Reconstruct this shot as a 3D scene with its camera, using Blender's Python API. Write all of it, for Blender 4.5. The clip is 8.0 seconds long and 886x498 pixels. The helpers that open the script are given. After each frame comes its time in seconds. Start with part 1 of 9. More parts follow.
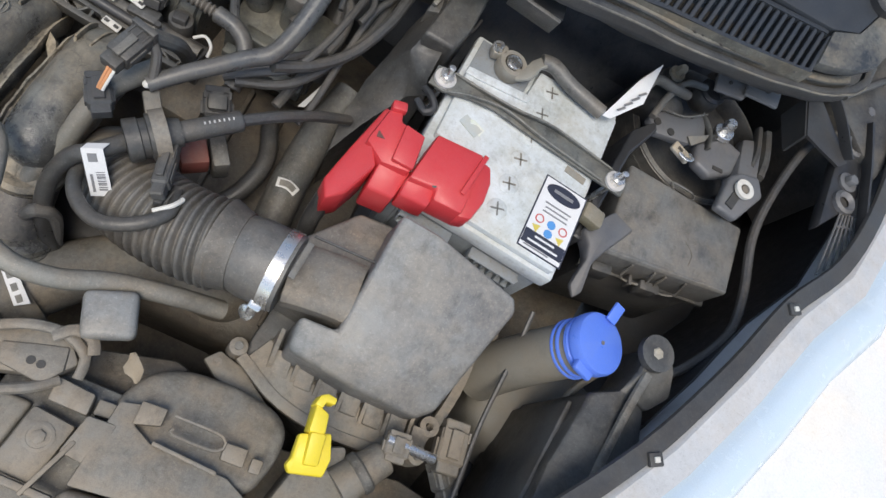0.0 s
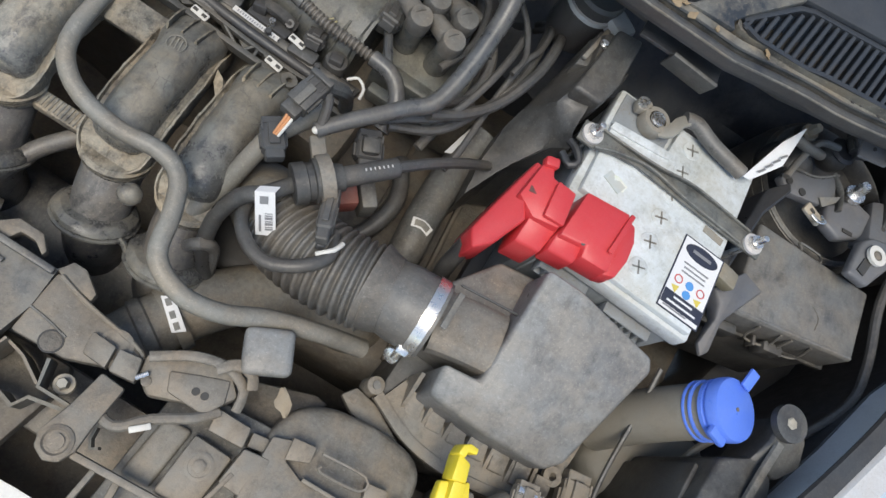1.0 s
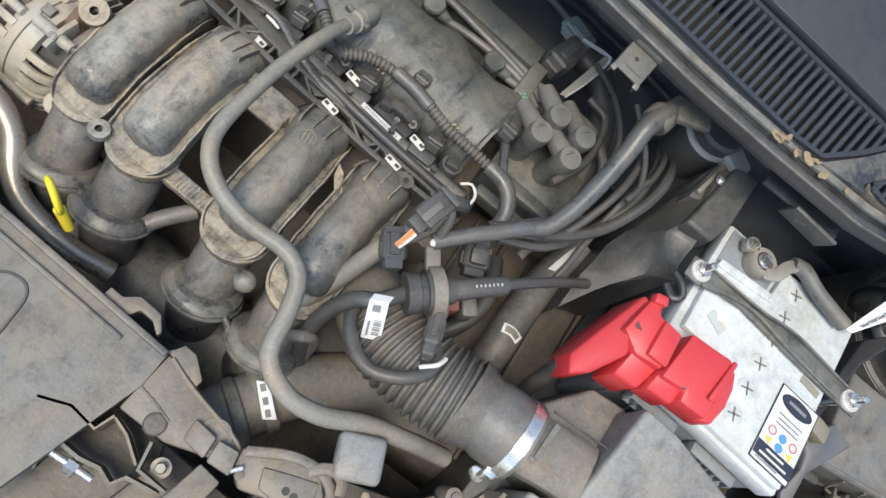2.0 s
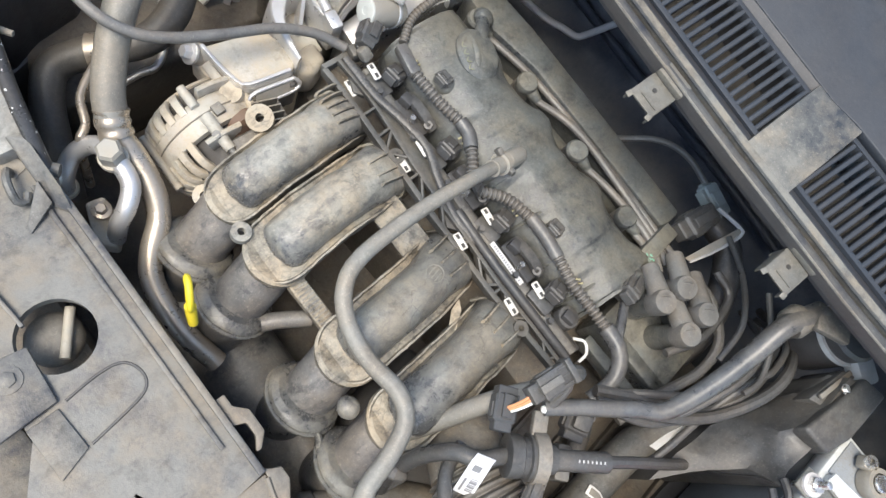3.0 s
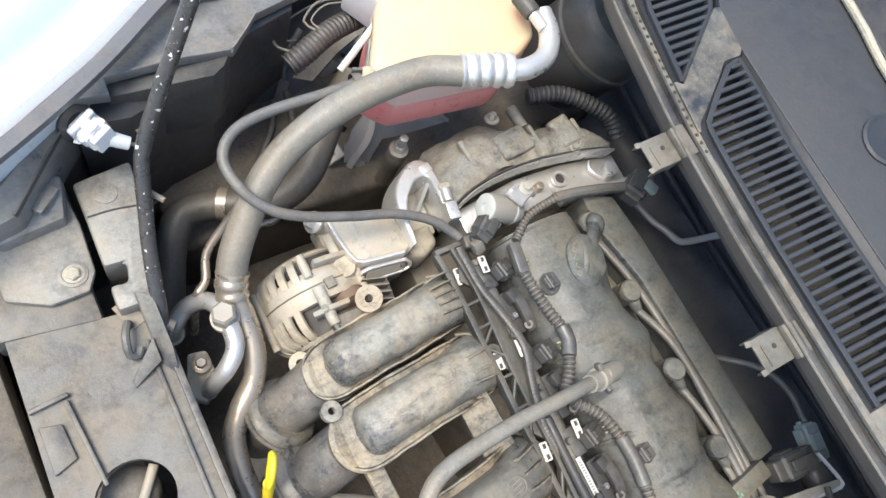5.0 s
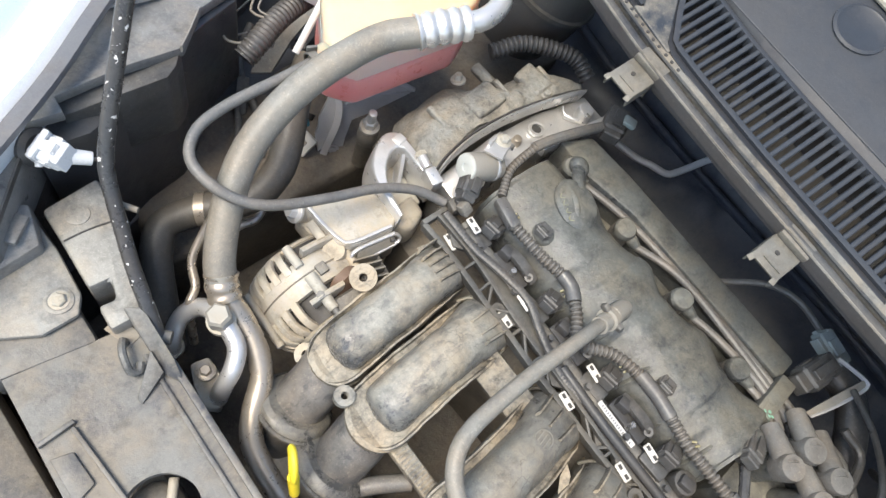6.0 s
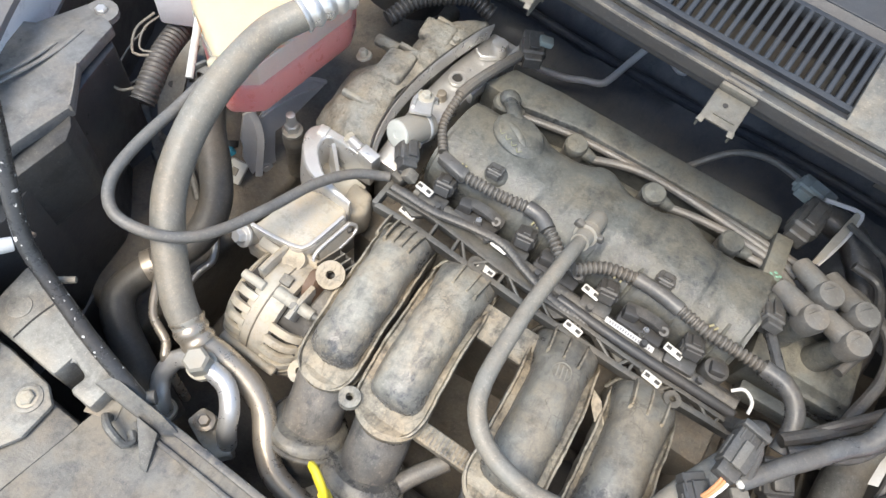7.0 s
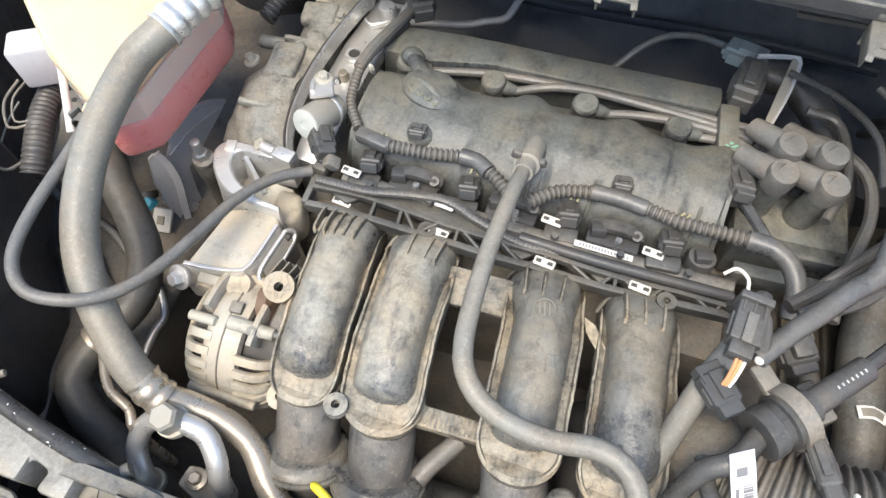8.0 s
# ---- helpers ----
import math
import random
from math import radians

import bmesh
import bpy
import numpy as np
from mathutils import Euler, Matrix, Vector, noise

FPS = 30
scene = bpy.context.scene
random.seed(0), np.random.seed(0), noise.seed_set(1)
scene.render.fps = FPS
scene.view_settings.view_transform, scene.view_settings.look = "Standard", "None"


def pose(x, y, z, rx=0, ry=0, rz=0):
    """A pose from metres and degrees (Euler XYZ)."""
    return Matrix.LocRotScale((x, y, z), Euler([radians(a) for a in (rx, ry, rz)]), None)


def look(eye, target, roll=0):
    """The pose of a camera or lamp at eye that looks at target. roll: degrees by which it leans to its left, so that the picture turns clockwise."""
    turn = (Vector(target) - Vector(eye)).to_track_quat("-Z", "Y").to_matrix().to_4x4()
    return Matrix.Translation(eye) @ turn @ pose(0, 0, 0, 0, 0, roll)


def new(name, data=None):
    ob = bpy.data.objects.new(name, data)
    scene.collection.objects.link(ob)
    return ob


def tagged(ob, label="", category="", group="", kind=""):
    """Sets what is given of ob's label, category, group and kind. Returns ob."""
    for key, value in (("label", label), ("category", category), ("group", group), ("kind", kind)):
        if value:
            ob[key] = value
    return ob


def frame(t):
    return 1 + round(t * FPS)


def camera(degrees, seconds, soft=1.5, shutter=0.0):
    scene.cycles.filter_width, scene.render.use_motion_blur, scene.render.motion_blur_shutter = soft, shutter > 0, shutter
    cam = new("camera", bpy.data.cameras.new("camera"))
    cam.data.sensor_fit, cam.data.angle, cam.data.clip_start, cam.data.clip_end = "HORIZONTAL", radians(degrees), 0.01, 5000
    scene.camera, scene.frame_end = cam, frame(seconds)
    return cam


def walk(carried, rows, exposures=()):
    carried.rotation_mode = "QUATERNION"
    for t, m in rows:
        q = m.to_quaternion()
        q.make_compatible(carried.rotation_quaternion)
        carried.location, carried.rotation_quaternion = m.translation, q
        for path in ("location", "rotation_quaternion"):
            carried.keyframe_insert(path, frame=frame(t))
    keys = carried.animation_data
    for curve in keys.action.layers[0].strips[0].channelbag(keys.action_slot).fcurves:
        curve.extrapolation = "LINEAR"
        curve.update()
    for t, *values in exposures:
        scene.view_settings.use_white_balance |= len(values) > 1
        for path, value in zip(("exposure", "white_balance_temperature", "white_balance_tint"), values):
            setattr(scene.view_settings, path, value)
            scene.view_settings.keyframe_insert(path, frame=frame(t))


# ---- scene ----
# Zero lies on the middle spark plug of the engine; x to the car's left side, y to the windscreen, z up.
cam = camera(65.8, 8.0)
METRES = 0.58
ROWS = [
    (0.0, 0.0, 0.0, 0.0, 0.0, 0.0, -0.0),
    (0.5, -0.0892, -0.0078, 0.0298, 1.57, -0.73, -1.08),
    (1.0, -0.1696, -0.019, 0.0716, 3.11, 0.09, -3.87),
    (1.5, -0.2353, -0.0279, 0.1239, 3.88, 1.23, -6.98),
    (3.0, -0.4551, -0.0534, 0.3085, 8.85, 5.3, -22.5),
    (3.5, -0.524, -0.0733, 0.3592, 9.87, 7.76, -28.46),
    (4.0, -0.5791, -0.0964, 0.4011, 10.89, 10.44, -33.45),
    (5.5, -0.5909, -0.0903, 0.3919, 12.15, 13.44, -30.04),
    (6.0, -0.5693, -0.0631, 0.3751, 13.7, 11.26, -22.74),
    (6.5, -0.5489, -0.0336, 0.3553, 15.07, 10.76, -13.75),
    (7.0, -0.5337, 0.0034, 0.3348, 16.52, 10.97, -4.1),
    (7.5, -0.5204, 0.054, 0.3092, 17.86, 11.28, 5.89),
    (8.0, -0.5082, 0.0932, 0.2888, 18.92, 11.63, 13.54),
]
FIRST = pose(0.3432, -0.4871, 0.6173, -71.867, -21.088, 25.832)
walk(cam, [(t, FIRST @ pose(METRES * x, METRES * y, METRES * z, 90 + pitch, roll, yaw)) for t, x, y, z, yaw, pitch, roll in ROWS],
     exposures=((0.0, 0.66, 7000, 9), (1.5, 0.86, 6980, 7), (3.0, 1.50, 7050, 9), (3.5, 1.58, 7080, 9), (5.5, 1.55, 7180, 9), (6.5, 1.60, 7180, 9), (8.0, 1.62, 7150, 9)))

# ---- light ----
world = bpy.data.worlds.new("sky")
scene.world = world
world.use_nodes = True
sky = world.node_tree.nodes.new("ShaderNodeTexSky")
sky.sky_type, sky.sun_disc = "NISHITA", False
sky.sun_elevation, sky.sun_rotation = radians(66), radians(189)
world.node_tree.links.new(sky.outputs[0], world.node_tree.nodes["Background"].inputs[0])
world.node_tree.nodes["Background"].inputs[1].default_value = 0.115
sun = new("sun", bpy.data.lights.new("sun", "SUN"))
sun.data.energy, sun.data.angle, sun.data.color = 1.6, radians(32), (1.0, 0.965, 0.92)
sun.matrix_world = look((-0.16, -1.0, 2.3), (0, 0, 0))


# ---- materials ----
def surface(name, base, dust=(0.30, 0.27, 0.23), amount=0.4, rough=0.7, metal=0.0, grain=0.25, size=1.0, spec=0.45, streak=0.0, bare=0.0, scuff=0.0, even=0.62, rub=None, cracks=0.0, flake=0.0):
    """A surface with dust patches (large), speckles (fine) and relief."""
    m = bpy.data.materials.new(name)
    m.use_nodes = True
    t = m.node_tree
    b = t.nodes["Principled BSDF"]
    geo = t.nodes.new("ShaderNodeNewGeometry")
    def noise_tex(scale, detail, rgh=0.6):
        n = t.nodes.new("ShaderNodeTexNoise")
        n.inputs["Scale"].default_value, n.inputs["Detail"].default_value, n.inputs["Roughness"].default_value = scale / size, detail, rgh
        t.links.new(geo.outputs["Position"], n.inputs["Vector"])
        return n.outputs["Fac"]
    def math_node(op, a, c, clamp=False):
        n = t.nodes.new("ShaderNodeMath")
        n.operation, n.use_clamp = op, clamp
        for i, v in enumerate((a, c)):
            if isinstance(v, (int, float)):
                n.inputs[i].default_value = v
            else:
                t.links.new(v, n.inputs[i])
        return n.outputs[0]
    big, mid, fine, tiny = noise_tex(13, 6, 0.6), noise_tex(70, 4, 0.7), noise_tex(240, 3), noise_tex(1100, 2)
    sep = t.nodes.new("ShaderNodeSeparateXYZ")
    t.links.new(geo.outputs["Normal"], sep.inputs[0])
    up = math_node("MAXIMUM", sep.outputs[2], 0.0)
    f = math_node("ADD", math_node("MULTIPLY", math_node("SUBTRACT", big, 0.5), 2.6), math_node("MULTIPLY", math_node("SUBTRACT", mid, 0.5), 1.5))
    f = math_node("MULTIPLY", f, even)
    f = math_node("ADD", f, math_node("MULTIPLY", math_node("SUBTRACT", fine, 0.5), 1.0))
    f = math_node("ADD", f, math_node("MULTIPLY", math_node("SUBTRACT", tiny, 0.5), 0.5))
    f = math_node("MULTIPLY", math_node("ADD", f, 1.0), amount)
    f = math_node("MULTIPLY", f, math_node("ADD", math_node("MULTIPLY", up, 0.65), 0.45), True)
    speck = math_node("MULTIPLY", math_node("GREATER_THAN", noise_tex(420, 1), 0.665), amount * 0.55)
    f = math_node("ADD", f, speck, True)
    wear = math_node("MULTIPLY", math_node("SUBTRACT", geo.outputs["Pointiness"], 0.53), 5.0, True)
    f = math_node("ADD", f, math_node("MULTIPLY", wear, amount), True)
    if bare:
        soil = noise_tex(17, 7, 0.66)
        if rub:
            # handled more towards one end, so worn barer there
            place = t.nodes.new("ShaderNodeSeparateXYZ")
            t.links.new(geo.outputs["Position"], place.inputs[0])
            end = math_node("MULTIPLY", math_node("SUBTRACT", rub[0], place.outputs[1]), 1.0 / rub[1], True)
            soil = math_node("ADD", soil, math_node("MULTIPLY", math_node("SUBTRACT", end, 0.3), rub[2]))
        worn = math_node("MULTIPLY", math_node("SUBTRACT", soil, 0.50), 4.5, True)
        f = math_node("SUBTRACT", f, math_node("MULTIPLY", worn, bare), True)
    if flake:
        # peeled patches with sharp edges, and a few thick pale crusts
        patch = math_node("MULTIPLY", math_node("SUBTRACT", noise_tex(85, 9, 0.74), 0.525), 16.0, True)
        near = math_node("MULTIPLY", math_node("SUBTRACT", noise_tex(16, 4), 0.40), 5.0, True)
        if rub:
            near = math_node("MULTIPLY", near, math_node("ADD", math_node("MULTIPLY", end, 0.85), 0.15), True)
        crust = math_node("MULTIPLY", math_node("SUBTRACT", noise_tex(120, 8, 0.76), 0.60), 18.0, True)
        f = math_node("SUBTRACT", f, math_node("MULTIPLY", math_node("MULTIPLY", patch, near), flake), True)
        f = math_node("ADD", f, math_node("MULTIPLY", crust, flake * 0.5), True)
    smear = 0.0
    if scuff:
        # rubbed dark smears and pale scratches drawn out along the car
        drawn = t.nodes.new("ShaderNodeVectorMath")
        drawn.operation = "MULTIPLY"
        drawn.inputs[1].default_value = (1.0, 0.40, 0.8)
        t.links.new(geo.outputs["Position"], drawn.inputs[0])
        def drawn_noise(scale, detail, rgh):
            n = t.nodes.new("ShaderNodeTexNoise")
            n.inputs["Scale"].default_value, n.inputs["Detail"].default_value, n.inputs["Roughness"].default_value = scale, detail, rgh
            t.links.new(drawn.outputs[0], n.inputs["Vector"])
            return n.outputs["Fac"]
        smear = math_node("MULTIPLY", math_node("MULTIPLY", math_node("SUBTRACT", drawn_noise(75, 9, 0.72), 0.52), 9.0, True), scuff)
        chalk = math_node("MULTIPLY", math_node("MULTIPLY", math_node("SUBTRACT", drawn_noise(150, 7, 0.8), 0.57), 9.0, True), scuff * 0.7)
        f = math_node("ADD", math_node("SUBTRACT", f, math_node("MULTIPLY", smear, 0.55), True), chalk, True)
    mix = t.nodes.new("ShaderNodeMix")
    mix.data_type = "RGBA"
    mix.inputs["A"].default_value = (*base, 1)
    earth = t.nodes.new("ShaderNodeMix")
    earth.data_type = "RGBA"
    earth.inputs["A"].default_value = (dust[0] * 0.95, dust[1] * 1.0, dust[2] * 1.03, 1)
    earth.inputs["B"].default_value = (dust[0] * 1.07, dust[1] * 1.0, dust[2] * 0.90, 1)
    t.links.new(math_node("MULTIPLY", math_node("SUBTRACT", noise_tex(24, 4), 0.40), 5.0, True), earth.inputs["Factor"])
    t.links.new(earth.outputs["Result"], mix.inputs["B"])
    t.links.new(f, mix.inputs["Factor"])
    stain = math_node("MULTIPLY", math_node("SUBTRACT", noise_tex(38, 6, 0.75), 0.52), 3.2 * streak + 2.2, True)
    tone = math_node("ADD", math_node("MULTIPLY", math_node("SUBTRACT", tiny, 0.5), 0.26), math_node("SUBTRACT", 1.0, math_node("MULTIPLY", stain, (0.42 + 0.2 * streak) * min(1.0, amount * 1.8))))
    tone = math_node("SUBTRACT", tone, math_node("MULTIPLY", smear, 0.35))
    if cracks:
        # fine dark cracks in the dried dirt, here and there
        bent = t.nodes.new("ShaderNodeVectorMath")
        bent.operation = "MULTIPLY_ADD"
        wob = t.nodes.new("ShaderNodeTexNoise")
        wob.inputs["Scale"].default_value = 90
        t.links.new(geo.outputs["Position"], wob.inputs["Vector"])
        t.links.new(wob.outputs["Color"], bent.inputs[0])
        bent.inputs[1].default_value = (0.012, 0.012, 0.012)
        t.links.new(geo.outputs["Position"], bent.inputs[2])
        cell = t.nodes.new("ShaderNodeTexVoronoi")
        cell.feature = "DISTANCE_TO_EDGE"
        cell.inputs["Scale"].default_value = 75
        t.links.new(bent.outputs[0], cell.inputs["Vector"])
        line = math_node("LESS_THAN", cell.outputs["Distance"], 0.030)
        where = math_node("MULTIPLY", math_node("SUBTRACT", noise_tex(26, 3), 0.50), 6.0, True)
        tone = math_node("SUBTRACT", tone, math_node("MULTIPLY", math_node("MULTIPLY", line, where), cracks), True)
    toned = t.nodes.new("ShaderNodeMix")
    toned.data_type, toned.blend_type = "RGBA", "MULTIPLY"
    toned.inputs["Factor"].default_value = 1.0
    grey = t.nodes.new("ShaderNodeCombineColor")
    for k in range(3):
        t.links.new(tone, grey.inputs[k])
    t.links.new(mix.outputs["Result"], toned.inputs["A"])
    t.links.new(grey.outputs[0], toned.inputs["B"])
    t.links.new(toned.outputs["Result"], b.inputs["Base Color"])
    r = math_node("ADD", math_node("MULTIPLY", f, max(0.0, 0.56 - rough)), rough)
    r = math_node("ADD", r, math_node("MULTIPLY", math_node("SUBTRACT", mid, 0.5), 0.5), True)
    t.links.new(r, b.inputs["Roughness"])
    if metal:
        t.links.new(math_node("SUBTRACT", metal, math_node("MULTIPLY", f, metal), True), b.inputs["Metallic"])
    b.inputs["Specular IOR Level"].default_value = spec
    bump = t.nodes.new("ShaderNodeBump")
    bump.inputs["Strength"].default_value, bump.inputs["Distance"].default_value = grain, 0.0012
    t.links.new(math_node("ADD", math_node("ADD", fine, mid), math_node("MULTIPLY", tiny, 0.5)), bump.inputs["Height"])
    t.links.new(bump.outputs[0], b.inputs["Normal"])
    return m


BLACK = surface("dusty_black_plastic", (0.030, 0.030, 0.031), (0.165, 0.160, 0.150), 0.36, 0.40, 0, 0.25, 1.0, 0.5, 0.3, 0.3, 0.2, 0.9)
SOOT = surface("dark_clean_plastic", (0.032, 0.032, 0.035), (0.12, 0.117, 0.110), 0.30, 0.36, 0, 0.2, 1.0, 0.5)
DARK = surface("dark_dusty_plastic", (0.036, 0.036, 0.036), (0.235, 0.224, 0.202), 0.48, 0.46, 0, 0.25, 1.0, 0.45, 0.3, 0.3, 0.2)
DEEP = surface("deep_grimy_metal", (0.085, 0.075, 0.065), (0.28, 0.245, 0.20), 0.5, 0.5, 0, 0.5, 1.0, 0.45, 0.6, 0.3)
GRIME = surface("dark_oily_grime", (0.066, 0.058, 0.050), (0.205, 0.177, 0.143), 0.52, 0.5, 0, 0.6, 1.0, 0.45, 0.7, 0.4)
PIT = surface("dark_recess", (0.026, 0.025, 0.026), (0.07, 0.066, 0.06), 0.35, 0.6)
AIRBOX = surface("grey_dusty_plastic", (0.125, 0.127, 0.129), (0.34, 0.332, 0.312), 0.46, 0.36, 0, 0.2, 1.0, 0.5, 0.6, 0.4, 0.3)
COVER = surface("dusty_cam_cover_plastic", (0.048, 0.053, 0.057), (0.172, 0.173, 0.153), 0.62, 0.30, 0, 0.45, 1.0, 0.55, 0.6, 0.55, 0.35, 0.65, None, 0.2, 0.26)
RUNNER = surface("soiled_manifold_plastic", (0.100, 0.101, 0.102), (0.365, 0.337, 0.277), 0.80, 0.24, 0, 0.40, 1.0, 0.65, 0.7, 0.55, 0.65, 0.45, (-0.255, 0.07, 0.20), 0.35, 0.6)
FLANGE = surface("tan_dusty_flange", (0.080, 0.076, 0.068), (0.36, 0.318, 0.250), 0.72, 0.5, 0, 0.5, 1.0, 0.4, 1.0, 0.6, 0.6, 0.9, None, 0.3, 0.45)
PIPE = surface("dark_manifold_pipe", (0.055, 0.058, 0.064), (0.30, 0.275, 0.24), 0.46, 0.33, 0, 0.25, 1.0, 0.5, 0.0, 0.3, 0.5)
PANEL = surface("dusty_panel_plastic", (0.060, 0.063, 0.070), (0.195, 0.183, 0.160), 0.62, 0.38, 0, 0.25, 1.0, 0.5, 0.6, 0.75, 0.35, 0.8, None, 0.0, 0.35)
SNORKEL = surface("brown_dusty_plastic", (0.080, 0.073, 0.064), (0.250, 0.226, 0.192), 0.76, 0.5, 0, 0.3, 1.0, 0.4, 0.4, 0.25, 0.15, 0.45)
TIMING = surface("dusty_timing_cover", (0.12, 0.117, 0.108), (0.335, 0.322, 0.285), 0.72, 0.5, 0, 1.4, 1.0, 0.4, 0.8, 0.3, 0.2, 0.7, None, 0.0, 0.4)
ALU = surface("cast_aluminium", (0.72, 0.715, 0.70), (0.50, 0.46, 0.40), 0.20, 0.30, 0.85, 0.3)
ALU_DUST = surface("dusty_cast_aluminium", (0.52, 0.50, 0.465), (0.42, 0.38, 0.31), 0.75, 0.42, 0.35, 0.35, 1.0, 0.45, 0.7, 0.0, 0.2, 0.8)
STEEL = surface("bright_steel", (0.78, 0.78, 0.77), (0.4, 0.37, 0.33), 0.12, 0.22, 1.0, 0.1)
GOLD = surface("soiled_steel_tube", (0.50, 0.44, 0.36), (0.28, 0.235, 0.185), 0.28, 0.24, 0.9, 0.15)
HOSE = surface("dusty_rubber", (0.070, 0.070, 0.070), (0.255, 0.24, 0.217), 0.42, 0.33, 0, 0.3, 1.0, 0.5, 0.3, 0.2)
RUBBER = surface("black_rubber", (0.026, 0.026, 0.028), (0.18, 0.172, 0.16), 0.36, 0.32, 0, 0.25, 1.0, 0.5, 0.2, 0.2)
RED = surface("red_plastic", (0.60, 0.035, 0.045), (0.52, 0.16, 0.15), 0.14, 0.36, 0, 0.08)
WHITE = surface("grey_white_battery_plastic", (0.74, 0.79, 0.82), (0.36, 0.35, 0.28), 0.32, 0.38, 0, 0.08, 1.0, 0.45, 0.8, 0.0, 0.25, 1.4)
CASE = surface("blue_grey_battery_case", (0.30, 0.35, 0.40), (0.2, 0.19, 0.17), 0.4, 0.45)
PAPER = surface("white_label", (0.82, 0.82, 0.82), (0.5, 0.48, 0.45), 0.10, 0.5, 0, 0.05)
INK = surface("dark_blue_print", (0.02, 0.025, 0.05), (0.1, 0.1, 0.1), 0.1, 0.5, 0, 0.05)
GREYINK = surface("grey_print", (0.22, 0.22, 0.23), (0.3, 0.3, 0.3), 0.1, 0.5, 0, 0.05)
BLUE = surface("blue_plastic", (0.09, 0.21, 0.78), (0.25, 0.35, 0.65), 0.12, 0.32, 0, 0.06)
YELLOW = surface("yellow_plastic", (0.86, 0.68, 0.03), (0.6, 0.5, 0.2), 0.12, 0.42, 0, 0.08)
CREAM = surface("cream_translucent_plastic", (0.72, 0.54, 0.36), (0.72, 0.52, 0.35), 0.25, 0.35, 0, 0.05)
COOLANT = surface("red_coolant_in_plastic", (0.80, 0.24, 0.22), (0.78, 0.42, 0.38), 0.35, 0.28, 0, 0.06)
PINK = surface("pale_pink_translucent_plastic", (0.84, 0.50, 0.43), (0.78, 0.50, 0.42), 0.2, 0.35, 0, 0.05)
for m, depth in ((CREAM, 0.9), (PINK, 0.9), (COOLANT, 0.6)):
    p = m.node_tree.nodes["Principled BSDF"]
    p.inputs["Subsurface Weight"].default_value, p.inputs["Subsurface Scale"].default_value = depth, 0.05
    p.inputs["Subsurface Radius"].default_value = (1.0, 0.6, 0.45)
TANK = surface("beige_washer_tank", (0.22, 0.205, 0.175), (0.20, 0.18, 0.145), 0.45, 0.5)
COWL = surface("navy_grey_cowl_plastic", (0.022, 0.027, 0.035), (0.095, 0.099, 0.104), 0.16, 0.48, 0, 0.12)
SEAL = surface("dusty_rubber_seal", (0.05, 0.048, 0.045), (0.30, 0.27, 0.225), 0.5, 0.75)
BODY = surface("dark_navy_body_paint", (0.044, 0.053, 0.068), (0.125, 0.13, 0.138), 0.32, 0.36, 0, 0.25, 1.0, 0.5, 0.6, 0.3, 0.3, 1.0)
PAINT = surface("pale_blue_car_paint", (0.60, 0.72, 0.82), (0.66, 0.68, 0.69), 0.15, 0.14, 0, 0.0, 1.0, 0.6)
PAINT_DUST = surface("dusty_painted_flange", (0.66, 0.67, 0.68), (0.40, 0.38, 0.36), 0.35, 0.35)
GROUND = surface("pale_concrete", (0.90, 0.89, 0.87), (0.74, 0.72, 0.69), 0.3, 0.9, 0, 0.5, 8.0)
COPPER = surface("orange_wire", (0.65, 0.28, 0.12), (0.4, 0.3, 0.2), 0.2, 0.5)
GREEN = surface("green_clip_plastic", (0.10, 0.42, 0.30), (0.3, 0.35, 0.3), 0.3, 0.5)
TEAL = surface("cyan_plastic", (0.03, 0.40, 0.58), (0.2, 0.3, 0.35), 0.2, 0.4)
LATCH = surface("dusty_latch_steel", (0.115, 0.107, 0.095), (0.240, 0.212, 0.175), 0.66, 0.5, 0.15, 0.3, 1.0, 0.45, 0.6, 0.3, 0.2, 0.8)
SEALTAN = surface("pale_dusted_seal", (0.12, 0.115, 0.10), (0.42, 0.40, 0.34), 0.8, 0.6)
RAILDUST = surface("dark_cowl_edge", (0.034, 0.037, 0.043), (0.15, 0.142, 0.125), 0.30, 0.50, 0, 0.3, 1.0, 0.4, 0.5, 0.5, 0.0, 1.0)
BANDDUST = surface("cream_dust_band", (0.045, 0.045, 0.044), (0.225, 0.208, 0.175), 0.62, 0.6, 0, 0.4, 1.0, 0.4, 0.6, 0.5, 0.0, 1.2)
STEELGREY = surface("grey_painted_steel", (0.115, 0.12, 0.135), (0.19, 0.185, 0.175), 0.35, 0.42, 0, 0.15, 1.0, 0.5, 0.4, 0.3)
FUSELID = surface("scuffed_dark_lid_plastic", (0.100, 0.100, 0.100), (0.245, 0.236, 0.216), 0.50, 0.42, 0, 0.25, 1.0, 0.45, 0.5, 0.4, 0.3)
PANELPALE = surface("pale_dusty_panel_plastic", (0.125, 0.125, 0.124), (0.335, 0.318, 0.282), 0.62, 0.4, 0, 0.25, 1.0, 0.5, 0.6, 0.6, 0.25, 0.8, None, 0.0, 0.3)
GREYHOSE = surface("grey_dusted_hose_rubber", (0.125, 0.118, 0.105), (0.325, 0.302, 0.258), 0.50, 0.36, 0, 0.25, 1.0, 0.45, 0.3, 0.2, 0.0, 0.4)
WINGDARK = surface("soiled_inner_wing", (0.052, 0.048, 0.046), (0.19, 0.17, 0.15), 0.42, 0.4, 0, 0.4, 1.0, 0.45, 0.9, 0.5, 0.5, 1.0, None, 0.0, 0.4)
